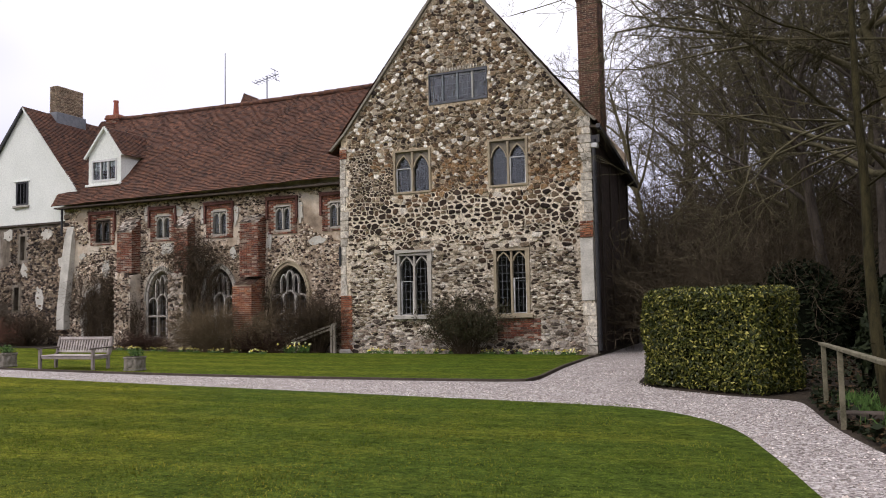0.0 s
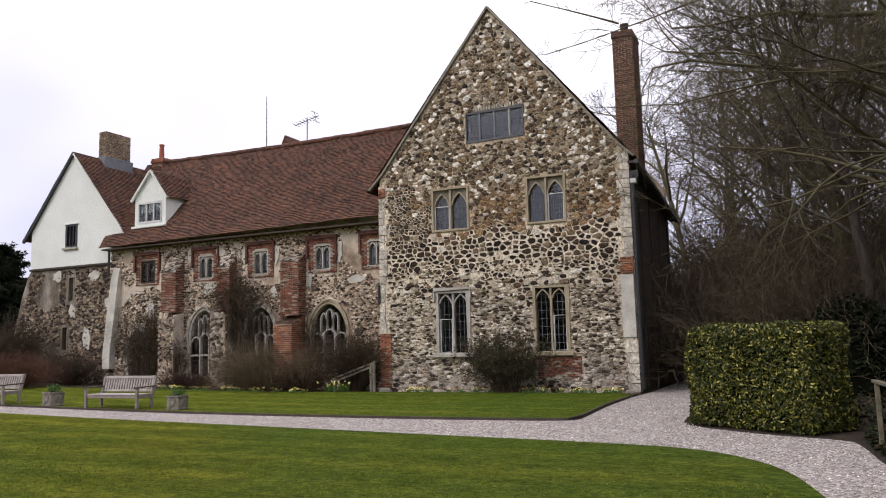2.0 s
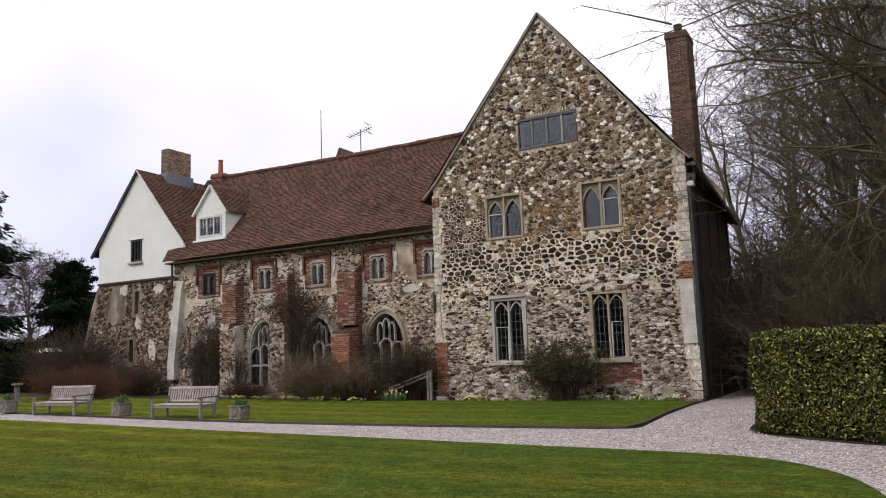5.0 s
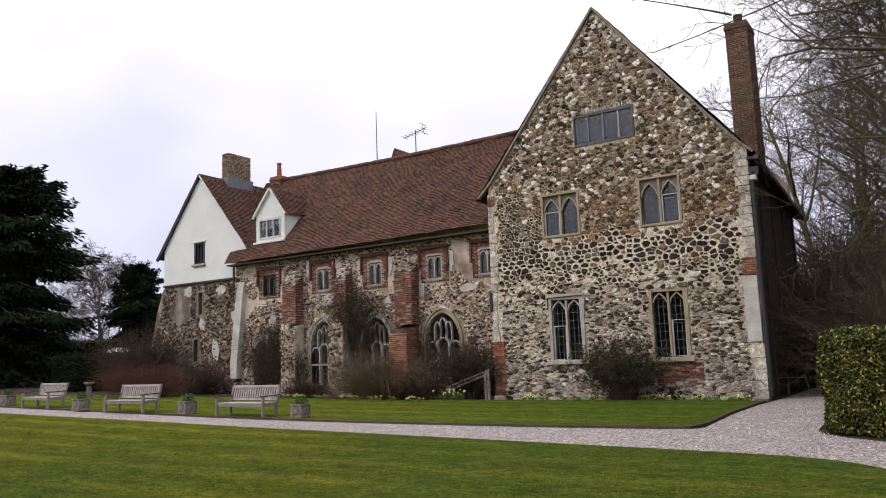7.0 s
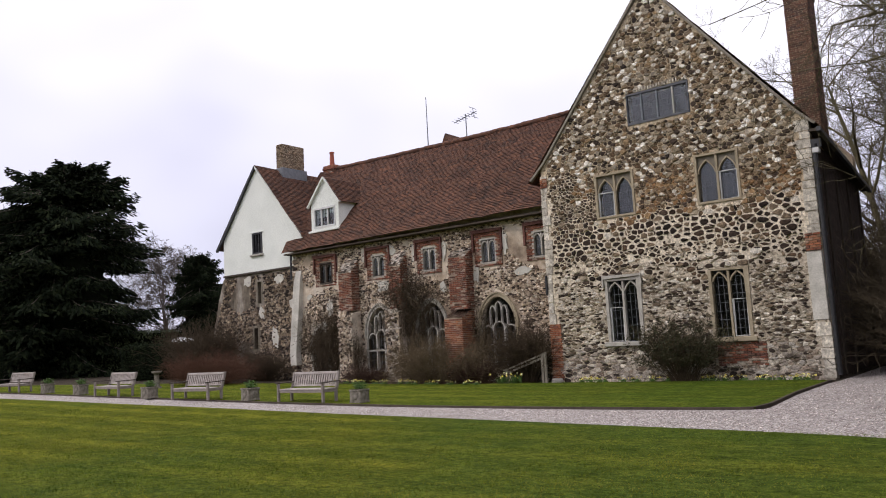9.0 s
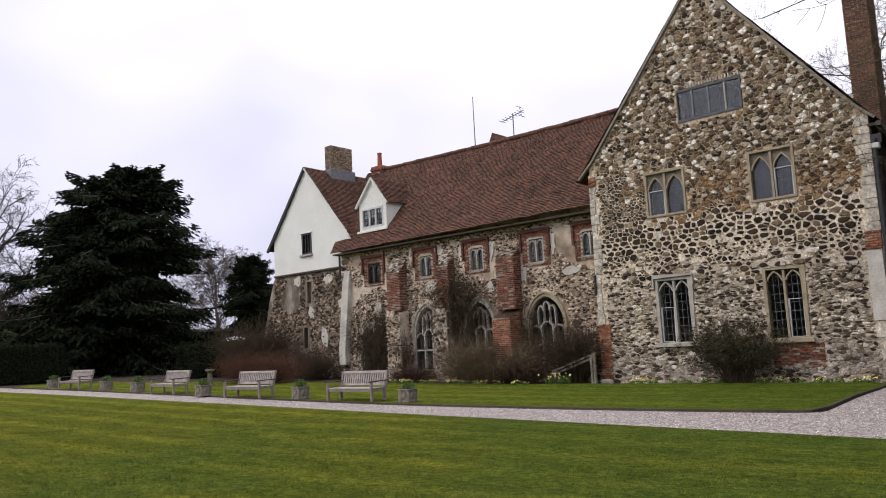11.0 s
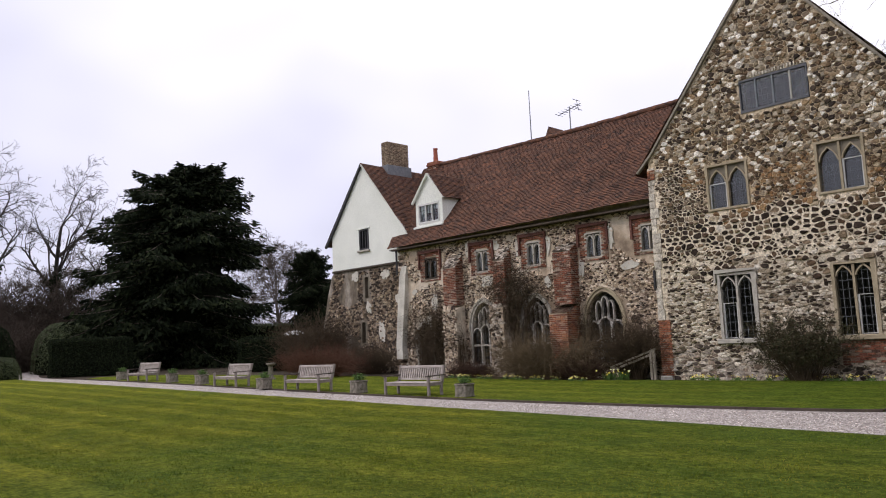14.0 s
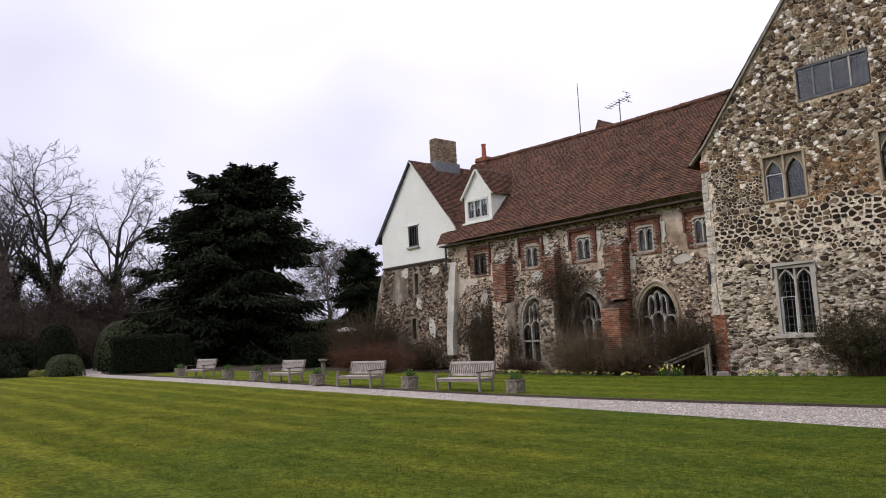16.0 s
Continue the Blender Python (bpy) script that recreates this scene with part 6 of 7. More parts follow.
put(twig_shrub("wall_shrub", 1, 1.5, 0.9, 1.85, 110, twig_brown, "dense twiggy shrub with grey-green leaves against the gable", 0.007, "shrub", False, 14000, grey_leaf), 5.05, -0.62, 0, 0.9)
put(twig_shrub("arching_shrub", 2, 3.2, 1.5, 1.6, 330, twig_tan, "wide mound of brown arching winter stems", 0.008, "shrub", False, 0, None, -0.11), -4.75, -0.75, 0, 0.98)
put(twig_shrub("brown_shrub", 3, 1.3, 0.9, 1.75, 260, twig_brown, "dense brown leafless shrub by the house corner", 0.008), -1.1, -0.15)
put(twig_shrub("low_shrub", 4, 1.7, 1.0, 0.6, 170, twig_red, "low red-brown leafless shrub below the window", 0.007), -8.9, -0.6)
put(twig_shrub("low_shrub", 6, 1.5, 1.0, 0.75, 150, twig_red, "low red-brown leafless shrub below the window", 0.007), -2.9, -0.9)
red_bush = put(twig_shrub("red_stemmed_shrub", 7, 4.4, 3.0, 1.9, 420, twig_russet, "broad thicket of red-brown winter stems", 0.009), -16.3, -3.1, 0, 0.66)
put(twig_shrub("wall_thicket", 8, 2.8, 1.4, 2.5, 340, twig_brown, "tall brown thicket against the rubble wall", 0.008), -20.6, -0.5)
put(twig_shrub("wall_thicket", 18, 2.2, 1.0, 1.2, 200, twig_brown, "brown thicket at the foot of the wall", 0.008), -16.2, -0.2)
climber = put(twig_shrub("wall_climber", 9, 0.9, 0.5, 3.9, 60, twig_brown, "bare climber spread over the wall", 0.008, "climber", True), -7.0, 0.42)
again(climber, -11.9, 0.42, 0, 0.75)
again(climber, -12.9, 0.40, 180, 0.6)
again(climber, -3.55, 0.42, 180, 0.7)
again(climber, -10.0, 0.0, 180, 0.5)


def head_of_climber(x, z, n, sx, sz, seed, label):
    t = thing("climber_tangle", (x, 0.2, z), label, "climber")
    r, out = random.Random(seed), []
    for _ in range(n):
        p = Vector((x + r.gauss(0, sx), 0.35 - abs(r.gauss(0, 0.18)), z + r.gauss(0, sz)))
        branch(r, out, p, (r.gauss(0, 0.7), -0.2 + r.gauss(0, 0.2), r.gauss(-0.3, 0.6)), r.uniform(0.4, 1.1), 0.008, 0, [(3, 0.6, 40, -0.12, 0.22, 5), (0, 0, 0, -0.05, 0.25, 3)])
    under(tubes("stem_mass", [(p, q, 0.007, 0.005) for l, p, q, a, b in out], 3, twig_brown, None, "stuff"), t)


head_of_climber(-7.0, 4.0, 260, 0.55, 0.45, 77, "thick tangle of bare climber stems high on the wall")
head_of_climber(-7.3, 2.5, 150, 0.22, 0.8, 78, "hanging curtain of bare climber stems on the wall")
head_of_climber(-11.9, 2.0, 340, 0.5, 0.75, 79, "mass of bare climber stems half over the old door")


def clipped(name, label, category, size, leaf, n, leaf_size, seed, shape="box", rough=0.05, ratio=0.45, loose=0.6):
    """A clipped plant: leaves over a box, dome or ball; a near-black core paints its inner shade."""
    t = thing(name, (0, 0, 0), label, category)
    rs = np.random.RandomState(seed)
    sx, sy, sz = size
    if shape == "box":
        area = np.array([sy * sz, sy * sz, sx * sz, sx * sz, sx * sy])
        face = rs.choice(5, n, p=area / area.sum())
        u, v = rs.rand(n) - 0.5, rs.rand(n)
        pts, nrm = np.zeros((n, 3)), np.zeros((n, 3))
        for k, (ax, s) in enumerate(((0, -1), (0, 1), (1, -1), (1, 1))):
            m = face == k
            pts[m, ax], nrm[m, ax] = s * size[ax] / 2, s
            pts[m, 1 - ax], pts[m, 2] = u[m] * size[1 - ax], v[m] * sz
        m = face == 4
        pts[m], nrm[m] = np.stack([u[m] * sx, (v[m] - 0.5) * sy, np.full(m.sum(), sz)], 1), (0, 0, 1)
        # corners rounded by the shears
        rr = min(0.24, 0.2 * min(size))
        q = np.clip(pts, (rr - sx / 2, rr - sy / 2, 0), (sx / 2 - rr, sy / 2 - rr, sz - rr))
        away = unit(pts - q)
        pts, nrm = q + away * rr, unit(nrm * 0.4 + away)
        bulge = np.array([noise.noise((p[0] * 1.3, p[1] * 1.3, p[2] * 1.3 + seed)) for p in pts])[:, None] * 0.13
    else:
        d = unit(rs.normal(0, 1, (n, 3)))
        d[:, 2] = np.abs(d[:, 2]) if shape == "dome" else d[:, 2]
        e = 0.75 if shape == "dome" else 1.0
        pts = np.sign(d) * np.abs(d) ** e * (sx / 2, sy / 2, sz if shape == "dome" else sz / 2) + (0, 0, 0 if shape == "dome" else sz / 2)
        nrm = unit(d / (sx, sy, sz))
        bulge = np.array([noise.noise((p[0] * 1.5, p[1] * 1.5, p[2] * 1.5 + seed)) for p in pts])[:, None] * 0.08
    pts = pts + nrm * (bulge - np.abs(rs.normal(0, rough, (n, 1))) + 0.02)
    scatter_leaves("foliage", pts, nrm, leaf_size, ratio, leaf, t, seed + 1, loose)
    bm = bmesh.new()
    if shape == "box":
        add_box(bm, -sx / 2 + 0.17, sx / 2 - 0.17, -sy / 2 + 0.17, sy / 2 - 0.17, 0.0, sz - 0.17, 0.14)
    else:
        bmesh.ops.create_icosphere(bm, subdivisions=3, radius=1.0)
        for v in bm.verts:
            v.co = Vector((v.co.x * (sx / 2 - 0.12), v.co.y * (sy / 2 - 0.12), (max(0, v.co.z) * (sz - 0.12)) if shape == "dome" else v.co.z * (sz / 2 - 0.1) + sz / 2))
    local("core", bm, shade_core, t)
    return t


hedge_dir = math.atan2(-10.37 + 8.66, 14.77 - 12.06)
hd = Vector((math.cos(hedge_dir), math.sin(hedge_dir)))
hn = Vector((-hd.y, hd.x))
hc = Vector((11.95, -8.58)) + hd * 1.27 + hn * 0.66
hedge = clipped("laurel_hedge", "clipped hedge of glossy yellow-green variegated leaves", "hedge", (2.75, 1.4, 1.87), laurel_leaf, 52000, 0.037, 91, "box", 0.11, 0.42, 0.9)
hedge.location, hedge.rotation_euler = (hc.x, hc.y, 0), (0, 0, hedge_dir)
yew_dir = math.atan2(-4.85 + 8.4, -34.9 + 37.5)
yew = clipped("yew_hedge", "dark clipped block of yew hedge by the path", "hedge", (4.6, 2.2, 2.35), yew_leaf, 14000, 0.07, 92, "box", 0.04, 0.35)
yew.location, yew.rotation_euler = (-37.2, -6.1, lie(-37, -6)), (0, 0, yew_dir)
put(clipped("round_yew", "tall rounded grey-green clipped bush", "topiary", (4.2, 4.2, 3.6), box_leaf, 12000, 0.06, 93, "dome", 0.04, 0.35), -43.8, -5.5)
put(clipped("clipped_dome", "dark clipped dome of yew", "topiary", (2.7, 2.7, 3.4), yew_leaf, 7000, 0.06, 94, "dome", 0.04, 0.35), -43.2, -10.3)
put(clipped("box_ball", "low clipped ball of green box", "topiary", (2.2, 2.2, 1.4), box_leaf, 7000, 0.045, 95, "dome", 0.03, 0.4), -38.5, -11.0)
far_hedge = clipped("garden_hedge", "long dark clipped hedge beyond the bed", "hedge", (5.2, 1.4, 2.0), yew_leaf, 9000, 0.08, 96, "box", 0.05, 0.35)
far_hedge.location, far_hedge.rotation_euler = (-25.55, 0.78, 0.4), (0, 0, radians(40))
tall_hedge = clipped("tall_hedge", "tall green clipped hedge at the garden's end", "hedge", (22, 1.6, 3.1), box_leaf, 16000, 0.1, 97, "box", 0.06, 0.4)
tall_hedge.location, tall_hedge.rotation_euler = (-38, 8.5, 0.5), (0, 0, radians(52))
for x, y, w, h, sd in ((16.9, -9.3, 2.4, 2.2, 1), (17.6, -6.8, 3.0, 2.6, 2), (15.2, 1.0, 3.4, 2.8, 3), (17.8, 2.0, 4.0, 3.2, 4), (13.6, 8.0, 4.0, 2.6, 5), (17.4, 9.0, 5.0, 3.6, 6), (12.6, 19, 5.0, 3.4, 7), (18, 20, 7.0, 4.2, 8), (10, 33, 8, 4.5, 9), (17, 34, 10, 5, 10)):
    put(clipped("evergreen_shrub", "shadowy dark evergreen undergrowth", "shrub", (w, w * 0.8, h), ivy_leaf, 4500, 0.075 + w * 0.006, 100 + sd, "dome", 0.25, 0.45, 1.0), x, y, 30 * sd)
for x, y, w, h, sd in ((-47.5, -14.5, 4.0, 2.2, 1), (-50, -11.5, 4.5, 2.8, 2), (-45, -16.5, 3.4, 1.7, 3)):
    put(clipped("mixed_shrub", "rounded evergreen shrub in the far border", "shrub", (w, w * 0.8, h), yew_leaf if sd < 3 else grey_leaf, 4000, 0.1, 120 + sd, "dome", 0.25, 0.45, 1.0), x, y, 30 * sd)
for x, y, w, h, sd in ((-44.5, -13.6, 3.4, 1.5, 5), (-46.5, -12.4, 4.0, 2.4, 6), (-42.6, -12.6, 1.6, 0.6, 7), (-43, -15.6, 3.2, 1.6, 8)):
    put(clipped("border_shrub", "dark low evergreen shrub in the border", "shrub", (w, w * 0.8, h), ivy_leaf, 3600, 0.08, 140 + sd, "dome", 0.2, 0.45, 1.0), x, y, 40 * sd)
for x, y, w, h, sd in ((-49, -15.5, 2.6, 3.0, 1), (-41.3, -11.7, 0.9, 0.42, 2), (-42.2, -12.0, 0.8, 0.45, 3), (-43.6, -12.2, 1.0, 0.45, 4)):
    put(clipped("golden_shrub", "yellow-green flowering shrub in the border", "shrub", (w, w, h), gold_leaf, 1600, 0.06, 130 + sd, "dome", 0.2, 0.5, 1.0), x, y)


def conifer():
    """A broad dark conifer with tiers of drooping, ragged boughs."""
    t = thing("conifer", (-43.4, 1.5, lie(-43, 0)), "broad dark evergreen conifer with ragged drooping boughs", "tree")
    rs, r = np.random.RandomState(12), random.Random(12)
    H = 13.6
    segs, pts, nrm, al = [], [], [], []
    for i in range(14):
        segs.append((Vector((0.1 * math.sin(i), 0.1 * math.cos(i * 2), H * i / 15)), Vector((0.1 * math.sin(i + 1), 0.1 * math.cos(i * 2 + 2), H * (i + 1) / 15)), 0.45 * (1 - i / 14.5), 0.45 * (1 - (i + 1) / 14.5)))
    tubes("trunk", segs, 9, bark_dark, t)
    limbs = []
    for k in range(320):
        f = r.random() ** 0.8
        z = 0.5 + f * (H - 0.7)
        prof = 5.8 * (1 - f ** 3.5) ** 0.65
        a = r.random() * 6.28
        L = max(0.8, prof * r.choice((0.6, 0.78, 0.88, 0.96, 1.12)) + 1.1 * noise.noise((math.cos(a) * 2, math.sin(a) * 2, z * 0.6)))
        p, n = Vector((0, 0, z)), 8
        d = Vector((math.cos(a), math.sin(a), r.uniform(-0.1, 0.5) if f < 0.8 else r.uniform(0.1, 1.1)))
        for i in range(n):
            q = p + d.normalized() * L / n
            limbs.append((p.copy(), q.copy(), 0.08 * (1 - i / n) + 0.012, 0.08 * (1 - (i + 1) / n) + 0.012))
            g = i / n
            m = int(44 * (0.35 + g) * (0.45 + L / 6) * (0.6 if g > 0.8 else 1.0))
            if g > 0.1:
                sd = Vector((-math.sin(a), math.cos(a), 0))
                for _ in range(m):
                    s = r.gauss(0, 0.2 + 0.6 * (1 - g) ** 0.7 * L / 5)
                    w = r.random()
                    pts.append(p.lerp(q, w) + sd * s + Vector((0, 0, -abs(s) * 0.35 + r.uniform(-0.42, 0.10))))
                    al.append((d.normalized() * 0.9 + sd * (s * 1.3) + Vector((0, 0, -0.5))).normalized())
            d.z += (-0.10 if i < 5 else 0.10)
            p = q
    limbs = [(p + Vector((0.06, 0.12, 0)) * p.z, q + Vector((0.06, 0.12, 0)) * q.z, a, b) for p, q, a, b in limbs]
    tubes("limb", limbs, 4, bark_dark, t, "stuff")
    pts, al = np.array(pts), np.array(al)
    pts = pts + pts[:, 2:] * (0.06, 0.12, 0)
    n = len(pts)
    al = unit(al + rs.normal(0, 0.28, (n, 3)))
    sd = unit(np.cross(al, rs.normal(0, 1, (n, 3))))
    sz = rs.uniform(0.12, 0.28, n)[:, None]
    v, f = leaf_quads(pts, al, sd, sz, sz * 0.3)
    ob = piece("crown", v, f, yew_leaf, None, "", "stuff")
    ob.parent = t
    # Dark lump among the boughs, painted as the shade inside the crown.
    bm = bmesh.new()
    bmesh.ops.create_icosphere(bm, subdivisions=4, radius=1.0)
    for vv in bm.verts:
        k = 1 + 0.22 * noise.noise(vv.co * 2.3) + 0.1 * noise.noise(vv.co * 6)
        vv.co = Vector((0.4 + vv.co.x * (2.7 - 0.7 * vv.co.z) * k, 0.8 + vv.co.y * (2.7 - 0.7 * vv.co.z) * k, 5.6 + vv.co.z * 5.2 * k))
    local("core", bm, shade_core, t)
    t.scale = (1.25, 1.25, 1.15)
    return t


big_conifer = conifer()
small = copy_thing(big_conifer, pose(-34.6, 9.8, 0.4, 0, 0, 200))
small.scale = (0.46, 0.46, 0.62)
small.location.z = 0.4
tagged(small, "dark dense evergreen tree behind the wing")
far_a = put(bare_tree(33, 17, 0.5, HEAVY, far_bark, "tall bare tree with an ivy-clad trunk", (0, 0, 1), 9000, 0.018, 0.55), -60.4, -5.2, 0, 0.86)
again(far_a, -58.0, -2.2, 130, 0.72)
again(far_a, -63, -11.5, 220, 0.78)
again(far_a, -60.5, -8.6, 40, 0.68)
far_b = put(bare_tree(37, 9, 0.2, WIDE, bark_dark, "bare grey-brown tree beyond the hedges", (0, 0, 1), 0, 0.014), -53, 18, 0, 0.95)
again(far_b, -48, 15, 90, 0.8)
again(far_b, -50, -16, 200, 0.7)
again(far_b, -56, -13.5, 20, 0.75)
again(far_b, -60, 4, 20, 0.8)
again(far_b, -54, -3.5, 70, 0.62)
thicket = put(twig_shrub("far_thicket", 55, 7, 4, 3.4, 220, bark_under, "brown leafless thicket in the distance", 0.016, "thicket"), -52, -9, 0)
again(thicket, -55, -4, 60, 1.1)
again(thicket, -50, -15, 120, 1.0)
again(thicket, -56, -17, 160, 1.2)
again(thicket, -62, -13, 10, 1.3)
again(thicket, -50.5, -12.2, 35, 1.0)
again(thicket, -49.5, -7.0, 75, 0.9)
again(thicket, -56, -9.5, 220, 1.2)
for x, y, a, s in ((-57, -3, 15, 1.7), (-58.5, -6.5, 80, 1.7), (-60, -10.5, 140, 1.7), (-54, 0.5, 200, 1.5), (-61, -15, 60, 1.8)):
    again(thicket, x, y, a, s)
again(thicket, -48, 13, 90, 1.0)
wood_thicket = put(twig_shrub("wood_thicket", 57, 7, 4, 3.6, 260, twig_olive, "dense dark brown leafless undergrowth of the wood", 0.012, "thicket"), 13.0, 5.0, 20)
for x, y, a, s in ((14.2, 2.5, 0, 0.9), (17, 5, 50, 1.0), (12.8, 13, 80, 1.0), (16, 16, 20, 1.2), (11.4, 17.5, 45, 1.6), (10.6, 27, 290, 1.9), (12.4, 9.5, 120, 1.2), (19, 12, 110, 1.2), (11.5, 26, 10, 1.4), (16.5, 28, 60, 1.5), (20, 26, 90, 1.5), (14, 38, 30, 1.7), (10.2, 19, 30, 1.2), (11, 16.5, 150, 1.0), (16.8, 22, 240, 2.1), (19.5, 24, 330, 2.2), (15.6, 11, 75, 1.5), (18.4, 14, 105, 1.8), (20, 40, 70, 1.8)):
    again(wood_thicket, x, y, a, s)




def flowers():
    """Clumps of spring flowers along the foot of the walls."""
    c = thing("primrose_clump", (0, 0, 0), "small clump of pale yellow spring flowers", "flowers", "flowers along the wall foot")
    rs = np.random.RandomState(3)
    n = 60
    scatter_leaves("foliage", rs.normal(0, 0.09, (n, 3)) * (1, 1, 0.3) + (0, 0, 0.05), np.tile([0, 0, 1.0], (n, 1)), 0.05, 0.35, green_leaf, c, 3, 1.0)
    n = 26
    scatter_leaves("blossom", rs.normal(0, 0.085, (n, 3)) * (1, 1, 0.35) + (0, -0.02, 0.13), np.tile([0, -0.6, 0.8], (n, 1)), 0.026, 0.8, petal, c, 4, 0.4)
    r = random.Random(9)
    c.location = (1.4, -0.55, 0.0)
    spots = [(1.7, 0), (1.95, 0), (2.15, 0), (2.9, 0), (3.3, 0), (4.0, 0), (4.4, 0), (5.6, 0), (6.0, 0), (6.2, 0), (6.9, 0), (7.3, 0), (7.5, 0), (7.9, 0), (8.3, 0), (8.45, 0), (8.7, 0)]
    for x, _ in spots:
        copy_thing(c, pose(x + r.uniform(-0.1, 0.1), -0.5 + r.uniform(-0.12, 0.12), 0, 0, 0, r.uniform(0, 360)))
    for i in range(14):
        x = -9.5 + i * 0.55 + r.uniform(-0.2, 0.2)
        copy_thing(c, pose(x, -1.75 + r.uniform(-0.15, 0.1), lie(x, -1.8), 0, 0, r.uniform(0, 360)))
    d = thing("daffodil_clump", (0, 0, 0), "clump of yellow daffodils with upright leaves", "flowers")
    n = 90
    p = rs.normal(0, 0.1, (n, 3)) * (1, 1, 0) + (0, 0, 0.16)
    scatter_leaves("foliage", p, rs.normal(0, 1, (n, 3)) * (1, 1, 0.1), 0.16, 0.06, green_leaf, d, 6, 0.1, "stuff", 2.5)
    n = 9
    scatter_leaves("blossom", rs.normal(0, 0.13, (n, 3)) * (1, 1, 0.5) + (0, 0, 0.36), np.tile([0, -1.0, 0.3], (n, 1)), 0.04, 0.8, petal, d, 7, 0.4)
    d.location = (-1.45, -1.2, 0.0)
    copy_thing(d, pose(-0.95, -1.15, 0.0, 0, 0, 70))


flowers()


def grass():
    """Short blades over the part of the lawn that lies nearest."""
    rs = np.random.RandomState(8)
    n = 230000
    x = rs.uniform(-24, 14.4, n)
    y = -11.95 - 8.8 * rs.rand(n) ** 0.85
    ok = ((x < 12.2) | (y < -13.4 - (x - 12.2) * 1.2)) & (rs.rand(n) < np.clip((x + 24) / 26, 0, 1) ** 0.8)
    x, y = x[ok], y[ok]
    n = len(x)
    z = np.array([lie(a, 0) for a in x]) + 0.018
    h = rs.uniform(0.012, 0.036, n) * np.array([0.75 + 0.6 * noise.noise((a * 1.4, b * 1.4, 5)) for a, b in zip(x, y)])
    a = rs.uniform(0, 6.28, n)
    w = 0.006
    base = np.stack([x, y, z], 1)
    sd = np.stack([np.cos(a), np.sin(a), 0 * a], 1) * w
    tip = base + np.stack([rs.normal(0, 0.014, n), rs.normal(0, 0.014, n), h], 1)
    v = np.stack([base - sd, base + sd, tip], 1).reshape(-1, 3)
    f = np.arange(3 * n).reshape(n, 3).tolist()
    tagged(piece("grass_blades", v, f, grass_leaf), "short mown grass blades", "grass", "", "stuff")


def blade_mat():
    """Grass blades, greener and yellower in streaky patches."""
    k = Nodes("mown_grass_blade", 0.9, 0.03)
    c = k.ramp(k.island(), [(0.0, (0.122, 0.155, 0.019)), (0.3, (0.158, 0.180, 0.023)), (0.55, (0.088, 0.125, 0.018)), (0.8, (0.180, 0.182, 0.036))], True)
    s, b = k.noise(1.6, 7, 0.7, None, (0.45, 1.5, 1.0)), k.noise(0.35, 4)
    c = k.mix(0.9, c, k.ramp(s, [(0.38, (0.42, 0.52, 0.4)), (0.5, (1.0, 1.0, 1.0)), (0.62, (1.45, 1.3, 1.2))]), "MULTIPLY")
    return k.color(k.mix(0.8, c, k.ramp(b, [(0.4, (0.7, 0.88, 0.8)), (0.6, (1.2, 1.06, 1.1))]), "MULTIPLY")).m


grass_leaf = blade_mat()
grass()


def ground_cover():
    """Ivy, dead leaves and spring green under the trees by the path."""
    rs = np.random.RandomState(15)
    n = 26000
    x, y = rs.uniform(11.6, 20.5, n), rs.uniform(-17.5, 14, n)
    edge = np.interp(y, [-17.5, -16.6, -14.9, -13.1, -11.2, -10.2, 0, 14], [16.35, 16.0, 15.5, 15.15, 14.95, 15.2, 12.0, 11.9])
    ok = (x > edge + 0.08) & (rs.rand(n) < np.where(y < -4, 1.0, 0.7))
    # thickest in the bed beside the path
    bx, by = rs.uniform(14.9, 18.2, 16000), rs.uniform(-17.5, -9.4, 16000)
    in_bed = bx > np.interp(by, [-17.5, -16.6, -14.9, -13.1, -11.2, -10.5, -9.4], [16.28, 15.98, 15.46, 15.12, 14.92, 14.9, 15.0])
    x, y = np.concatenate([x[ok], bx[in_bed]]), np.concatenate([y[ok], by[in_bed]])
    order = rs.permutation(len(x))
    x, y = x[order], y[order]
    p = np.stack([x, y, np.abs(rs.normal(0, 0.05, len(x)))], 1)
    up = np.tile([0, 0, 1.0], (len(p), 1))
    h = len(p) // 2
    tagged(scatter_leaves("ivy_carpet", p[:h], up[:h], 0.07, 0.55, ivy_leaf, None, 16, 0.5), "low dark ivy carpet under the trees", "ivy", "", "stuff")
    tagged(scatter_leaves("leaf_litter", p[h:], up[h:], 0.05, 0.55, litter_leaf, None, 17, 0.4), "brown dead leaves scattered on the soil", "leaf litter", "", "stuff")
    c = thing("spring_plant", (0, 0, 0), "small clump of fresh green strap leaves", "plant", "plants by the handrail")
    n = 120
    q = rs.normal(0, 0.13, (n, 3)) * (1, 1, 0) + (0, 0, 0.13)
    scatter_leaves("foliage", q, rs.normal(0, 1, (n, 3)) * (1, 1, 0.2), 0.14, 0.1, green_leaf, c, 18, 0.2, "stuff", 1.6)
    c.location = (15.75, -13.6, 0)
    for a, b in ((16.1, -14.2), (15.55, -12.4), (16.4, -13.2), (15.95, -15.1), (16.5, -15.3), (16.3, -12.2), (15.45, -11.5)):
        copy_thing(c, pose(a, b, 0, 0, 0, a * 90))


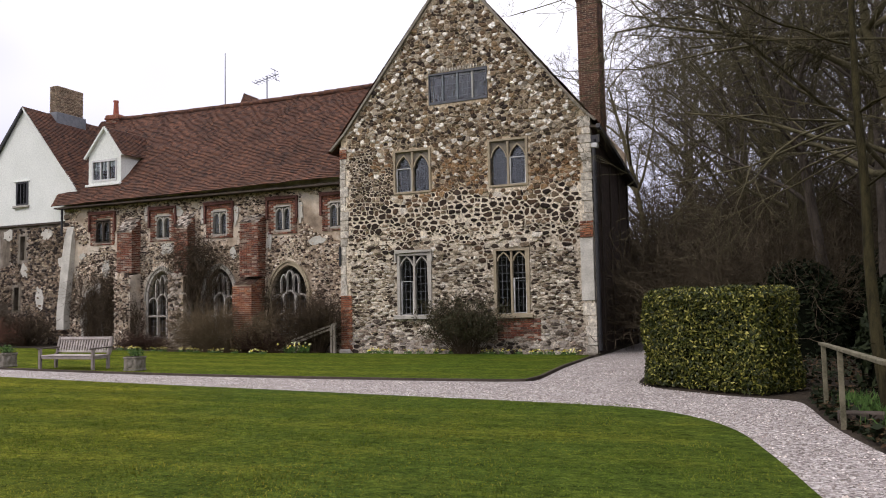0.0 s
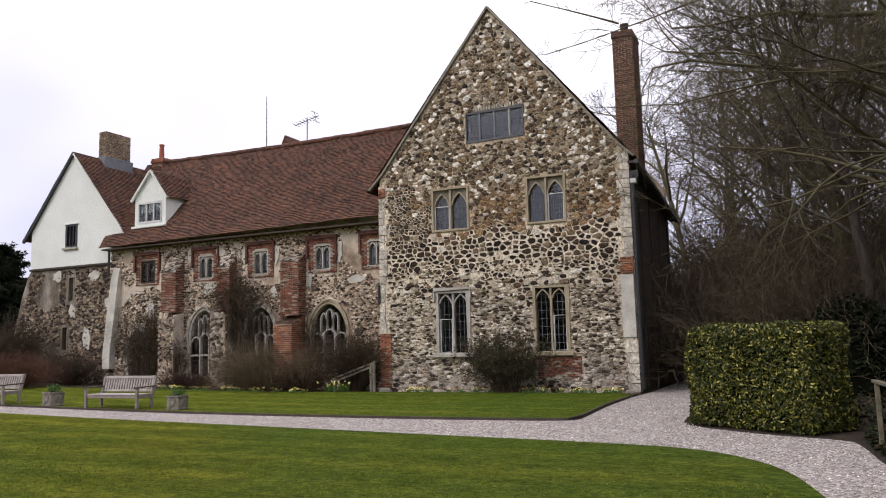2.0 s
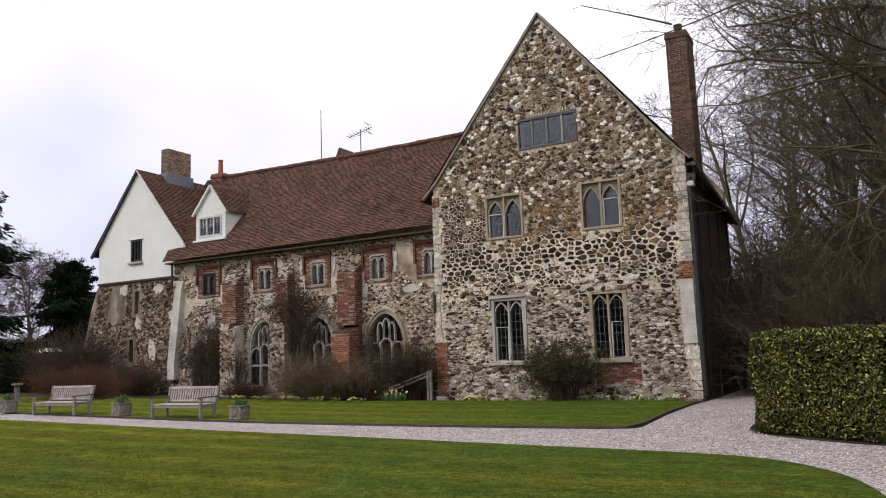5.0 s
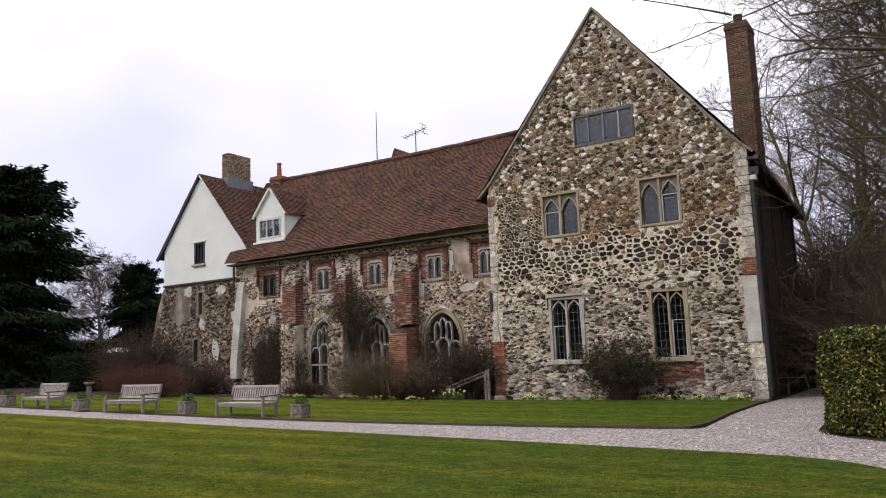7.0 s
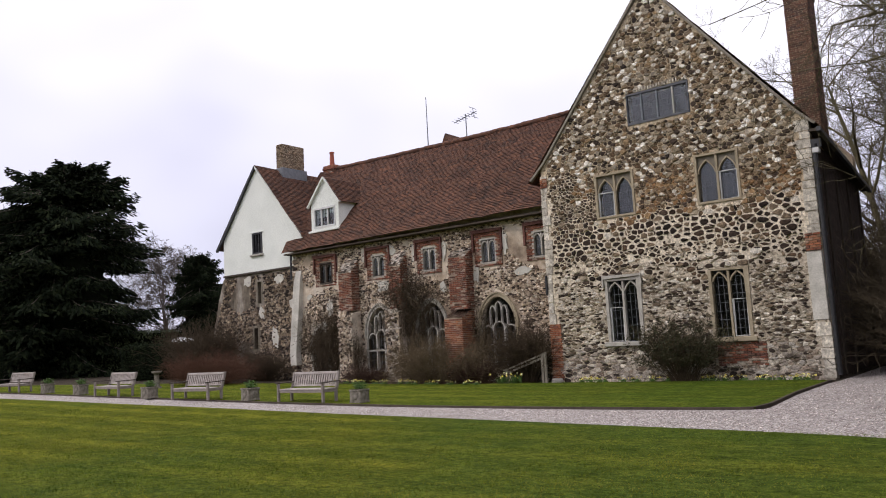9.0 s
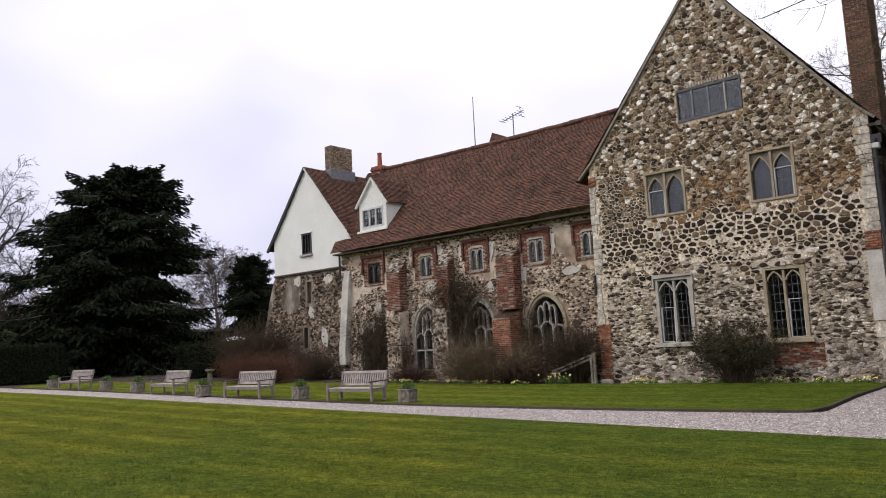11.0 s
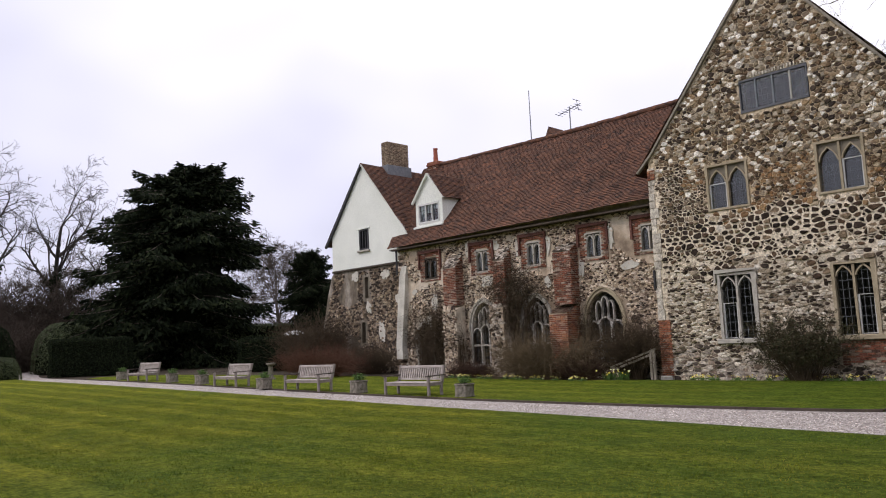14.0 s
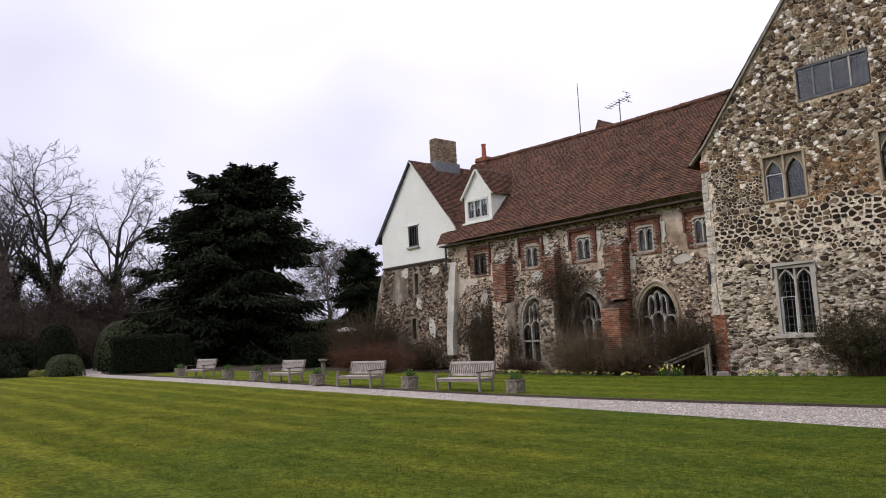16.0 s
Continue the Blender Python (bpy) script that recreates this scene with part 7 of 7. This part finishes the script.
litter_leaf = leaf_mat("dead_leaf", [(0.06, 0.038, 0.022), (0.10, 0.065, 0.035), (0.04, 0.027, 0.017)], 0.9, 0.1)
ground_cover()
white_bloom = leaf_mat("white_blossom", [(0.75, 0.74, 0.70), (0.82, 0.80, 0.76), (0.6, 0.58, 0.5)], 0.7, 0.2)
bloom = clipped("white_blossom_shrub", "small upright shrub with a head of white blossom", "shrub", (1.5, 1.2, 1.0), white_bloom, 700, 0.07, 151, "dome", 0.3, 0.6, 1.2)
tubes("stem", [(Vector((0, 0, -1.75)), Vector((0.05, 0, 0.3)), 0.07, 0.04)], 6, bark, bloom)
put(bloom, -48.0, -8.9, 0, 1.0, 1.6)


def cover_dome():
    t = thing("white_cover", (-25.6, 1.6, 0.4), "small white rounded cover above the far hedge", "garden cover")
    bm = bmesh.new()
    bmesh.ops.create_uvsphere(bm, u_segments=16, v_segments=8, radius=1.0)
    for v in bm.verts:
        v.co = Vector((v.co.x * 0.85, v.co.y * 0.6, 2.0 + max(-0.1, v.co.z) * 0.32))
    local("canopy", bm, white_paint, t)
    bm = bmesh.new()
    bmesh.ops.create_cone(bm, cap_ends=True, segments=8, radius1=0.04, radius2=0.04, depth=2.1, matrix=Matrix.Translation((0, 0, 1.0)))
    local("pole", bm, grey_timber, t)


cover_dome()


def pebbles():
    """Loose stones on the nearer part of the gravel."""
    rs = np.random.RandomState(25)
    n = 42000
    x, y = rs.uniform(0.0, 16.6, n), rs.uniform(-18.5, -2.0, n)
    south = np.interp(x, [0, 2, 7.9, 10.7, 12.4, 13.3, 13.85, 14.2, 14.6, 15.1], [-11.0, -11.1, -11.7, -12.0, -12.35, -13.1, -14.1, -15.4, -17.3, -20])
    east = np.interp(y, [-20.5, -16.6, -14.9, -13.1, -11.2, -10.0, -9.1, -8.0, -2], [16.9, 15.85, 15.35, 15.0, 14.8, 13.4, 12.2, 11.75, 11.7])
    ok = (y > south + 0.03) & (x < east - 0.03) & ((y < -8.95) | ((x > 9.6) & (y < -2)))
    x, y = x[ok], y[ok]
    n = len(x)
    z = np.array([lie(a, 0) for a in x]) - 0.022
    s = rs.uniform(0.008, 0.021, n)
    a = rs.uniform(0, 6.28, n)
    c = np.stack([x, y, z], 1)
    ring = [c + np.stack([np.cos(a + k * 1.571) * s * rs.uniform(0.7, 1.3, n), np.sin(a + k * 1.571) * s * rs.uniform(0.7, 1.3, n), 0 * s], 1) for k in range(4)]
    v = np.stack(ring + [c + np.stack([0 * s, 0 * s, s * 0.9], 1)], 1).reshape(-1, 3)
    f = (np.array([(0, 1, 4), (1, 2, 4), (2, 3, 4), (3, 0, 4)])[None] + (np.arange(n) * 5)[:, None, None]).reshape(-1, 3).tolist()
    tagged(piece("loose_gravel", v, f, pebble_mat), "loose pale pinkish gravel stones", "gravel", "", "stuff")


pebble_mat = pieces("gravel_stone", [(0.30, 0.26, 0.24), (0.50, 0.45, 0.42), (0.62, 0.57, 0.54), (0.42, 0.36, 0.33), (0.72, 0.68, 0.65), (0.22, 0.19, 0.175)])
pebbles()


def unseen_belt():
    """An added dark belt, unseen behind the camera and to the east: it darkens window reflections and blocks low sky
    light.
    """
    bm = bmesh.new()
    pts = [(-75, -48), (-50, -62), (-20, -72), (14, -74), (40, -66), (52, -40), (46, -14), (40, 16), (34, 50)]
    ln = soft_line(pts, 5)
    lo = [bm.verts.new((x, y, -0.5)) for x, y in ln]
    mi = [bm.verts.new((x, y, 7.0)) for x, y in ln]
    hi = [bm.verts.new((x * 1.04, y * 1.04, 12.5 + 2.2 * noise.noise((i * 0.7, 1, 2)))) for i, (x, y) in enumerate(ln)]
    for a, b in ((lo, mi), (mi, hi)):
        for i in range(len(ln) - 1):
            bm.faces.new((a[i], a[i + 1], b[i + 1], b[i]))
    tagged(part("backdrop", bm, belt_mat), "added unseen dark belt that darkens reflections and blocks low light", "backdrop", "", "structure")


belt_mat = plain("unseen_dark_belt", (0.02, 0.022, 0.014), (0.06, 0.058, 0.04), 0.6, 0.95, 0.1, 6, 0.1)
unseen_belt()


# ---- wall stones ----
lay_stones(g_wall, g_stones, 0.0, lambda u, v: 2.2 < v < 5.4 and 0.5 < u < 8.9, 300)
lay_stones(h_wall, h_stones, HY, lambda u, v: -4.0 < u < 0 and 0.5 < v < 6.3, 280)
lay_stones(w_wall, w_stones, WY + 0.06, lambda u, v: u > -17.3 and v > 2.5, 160)
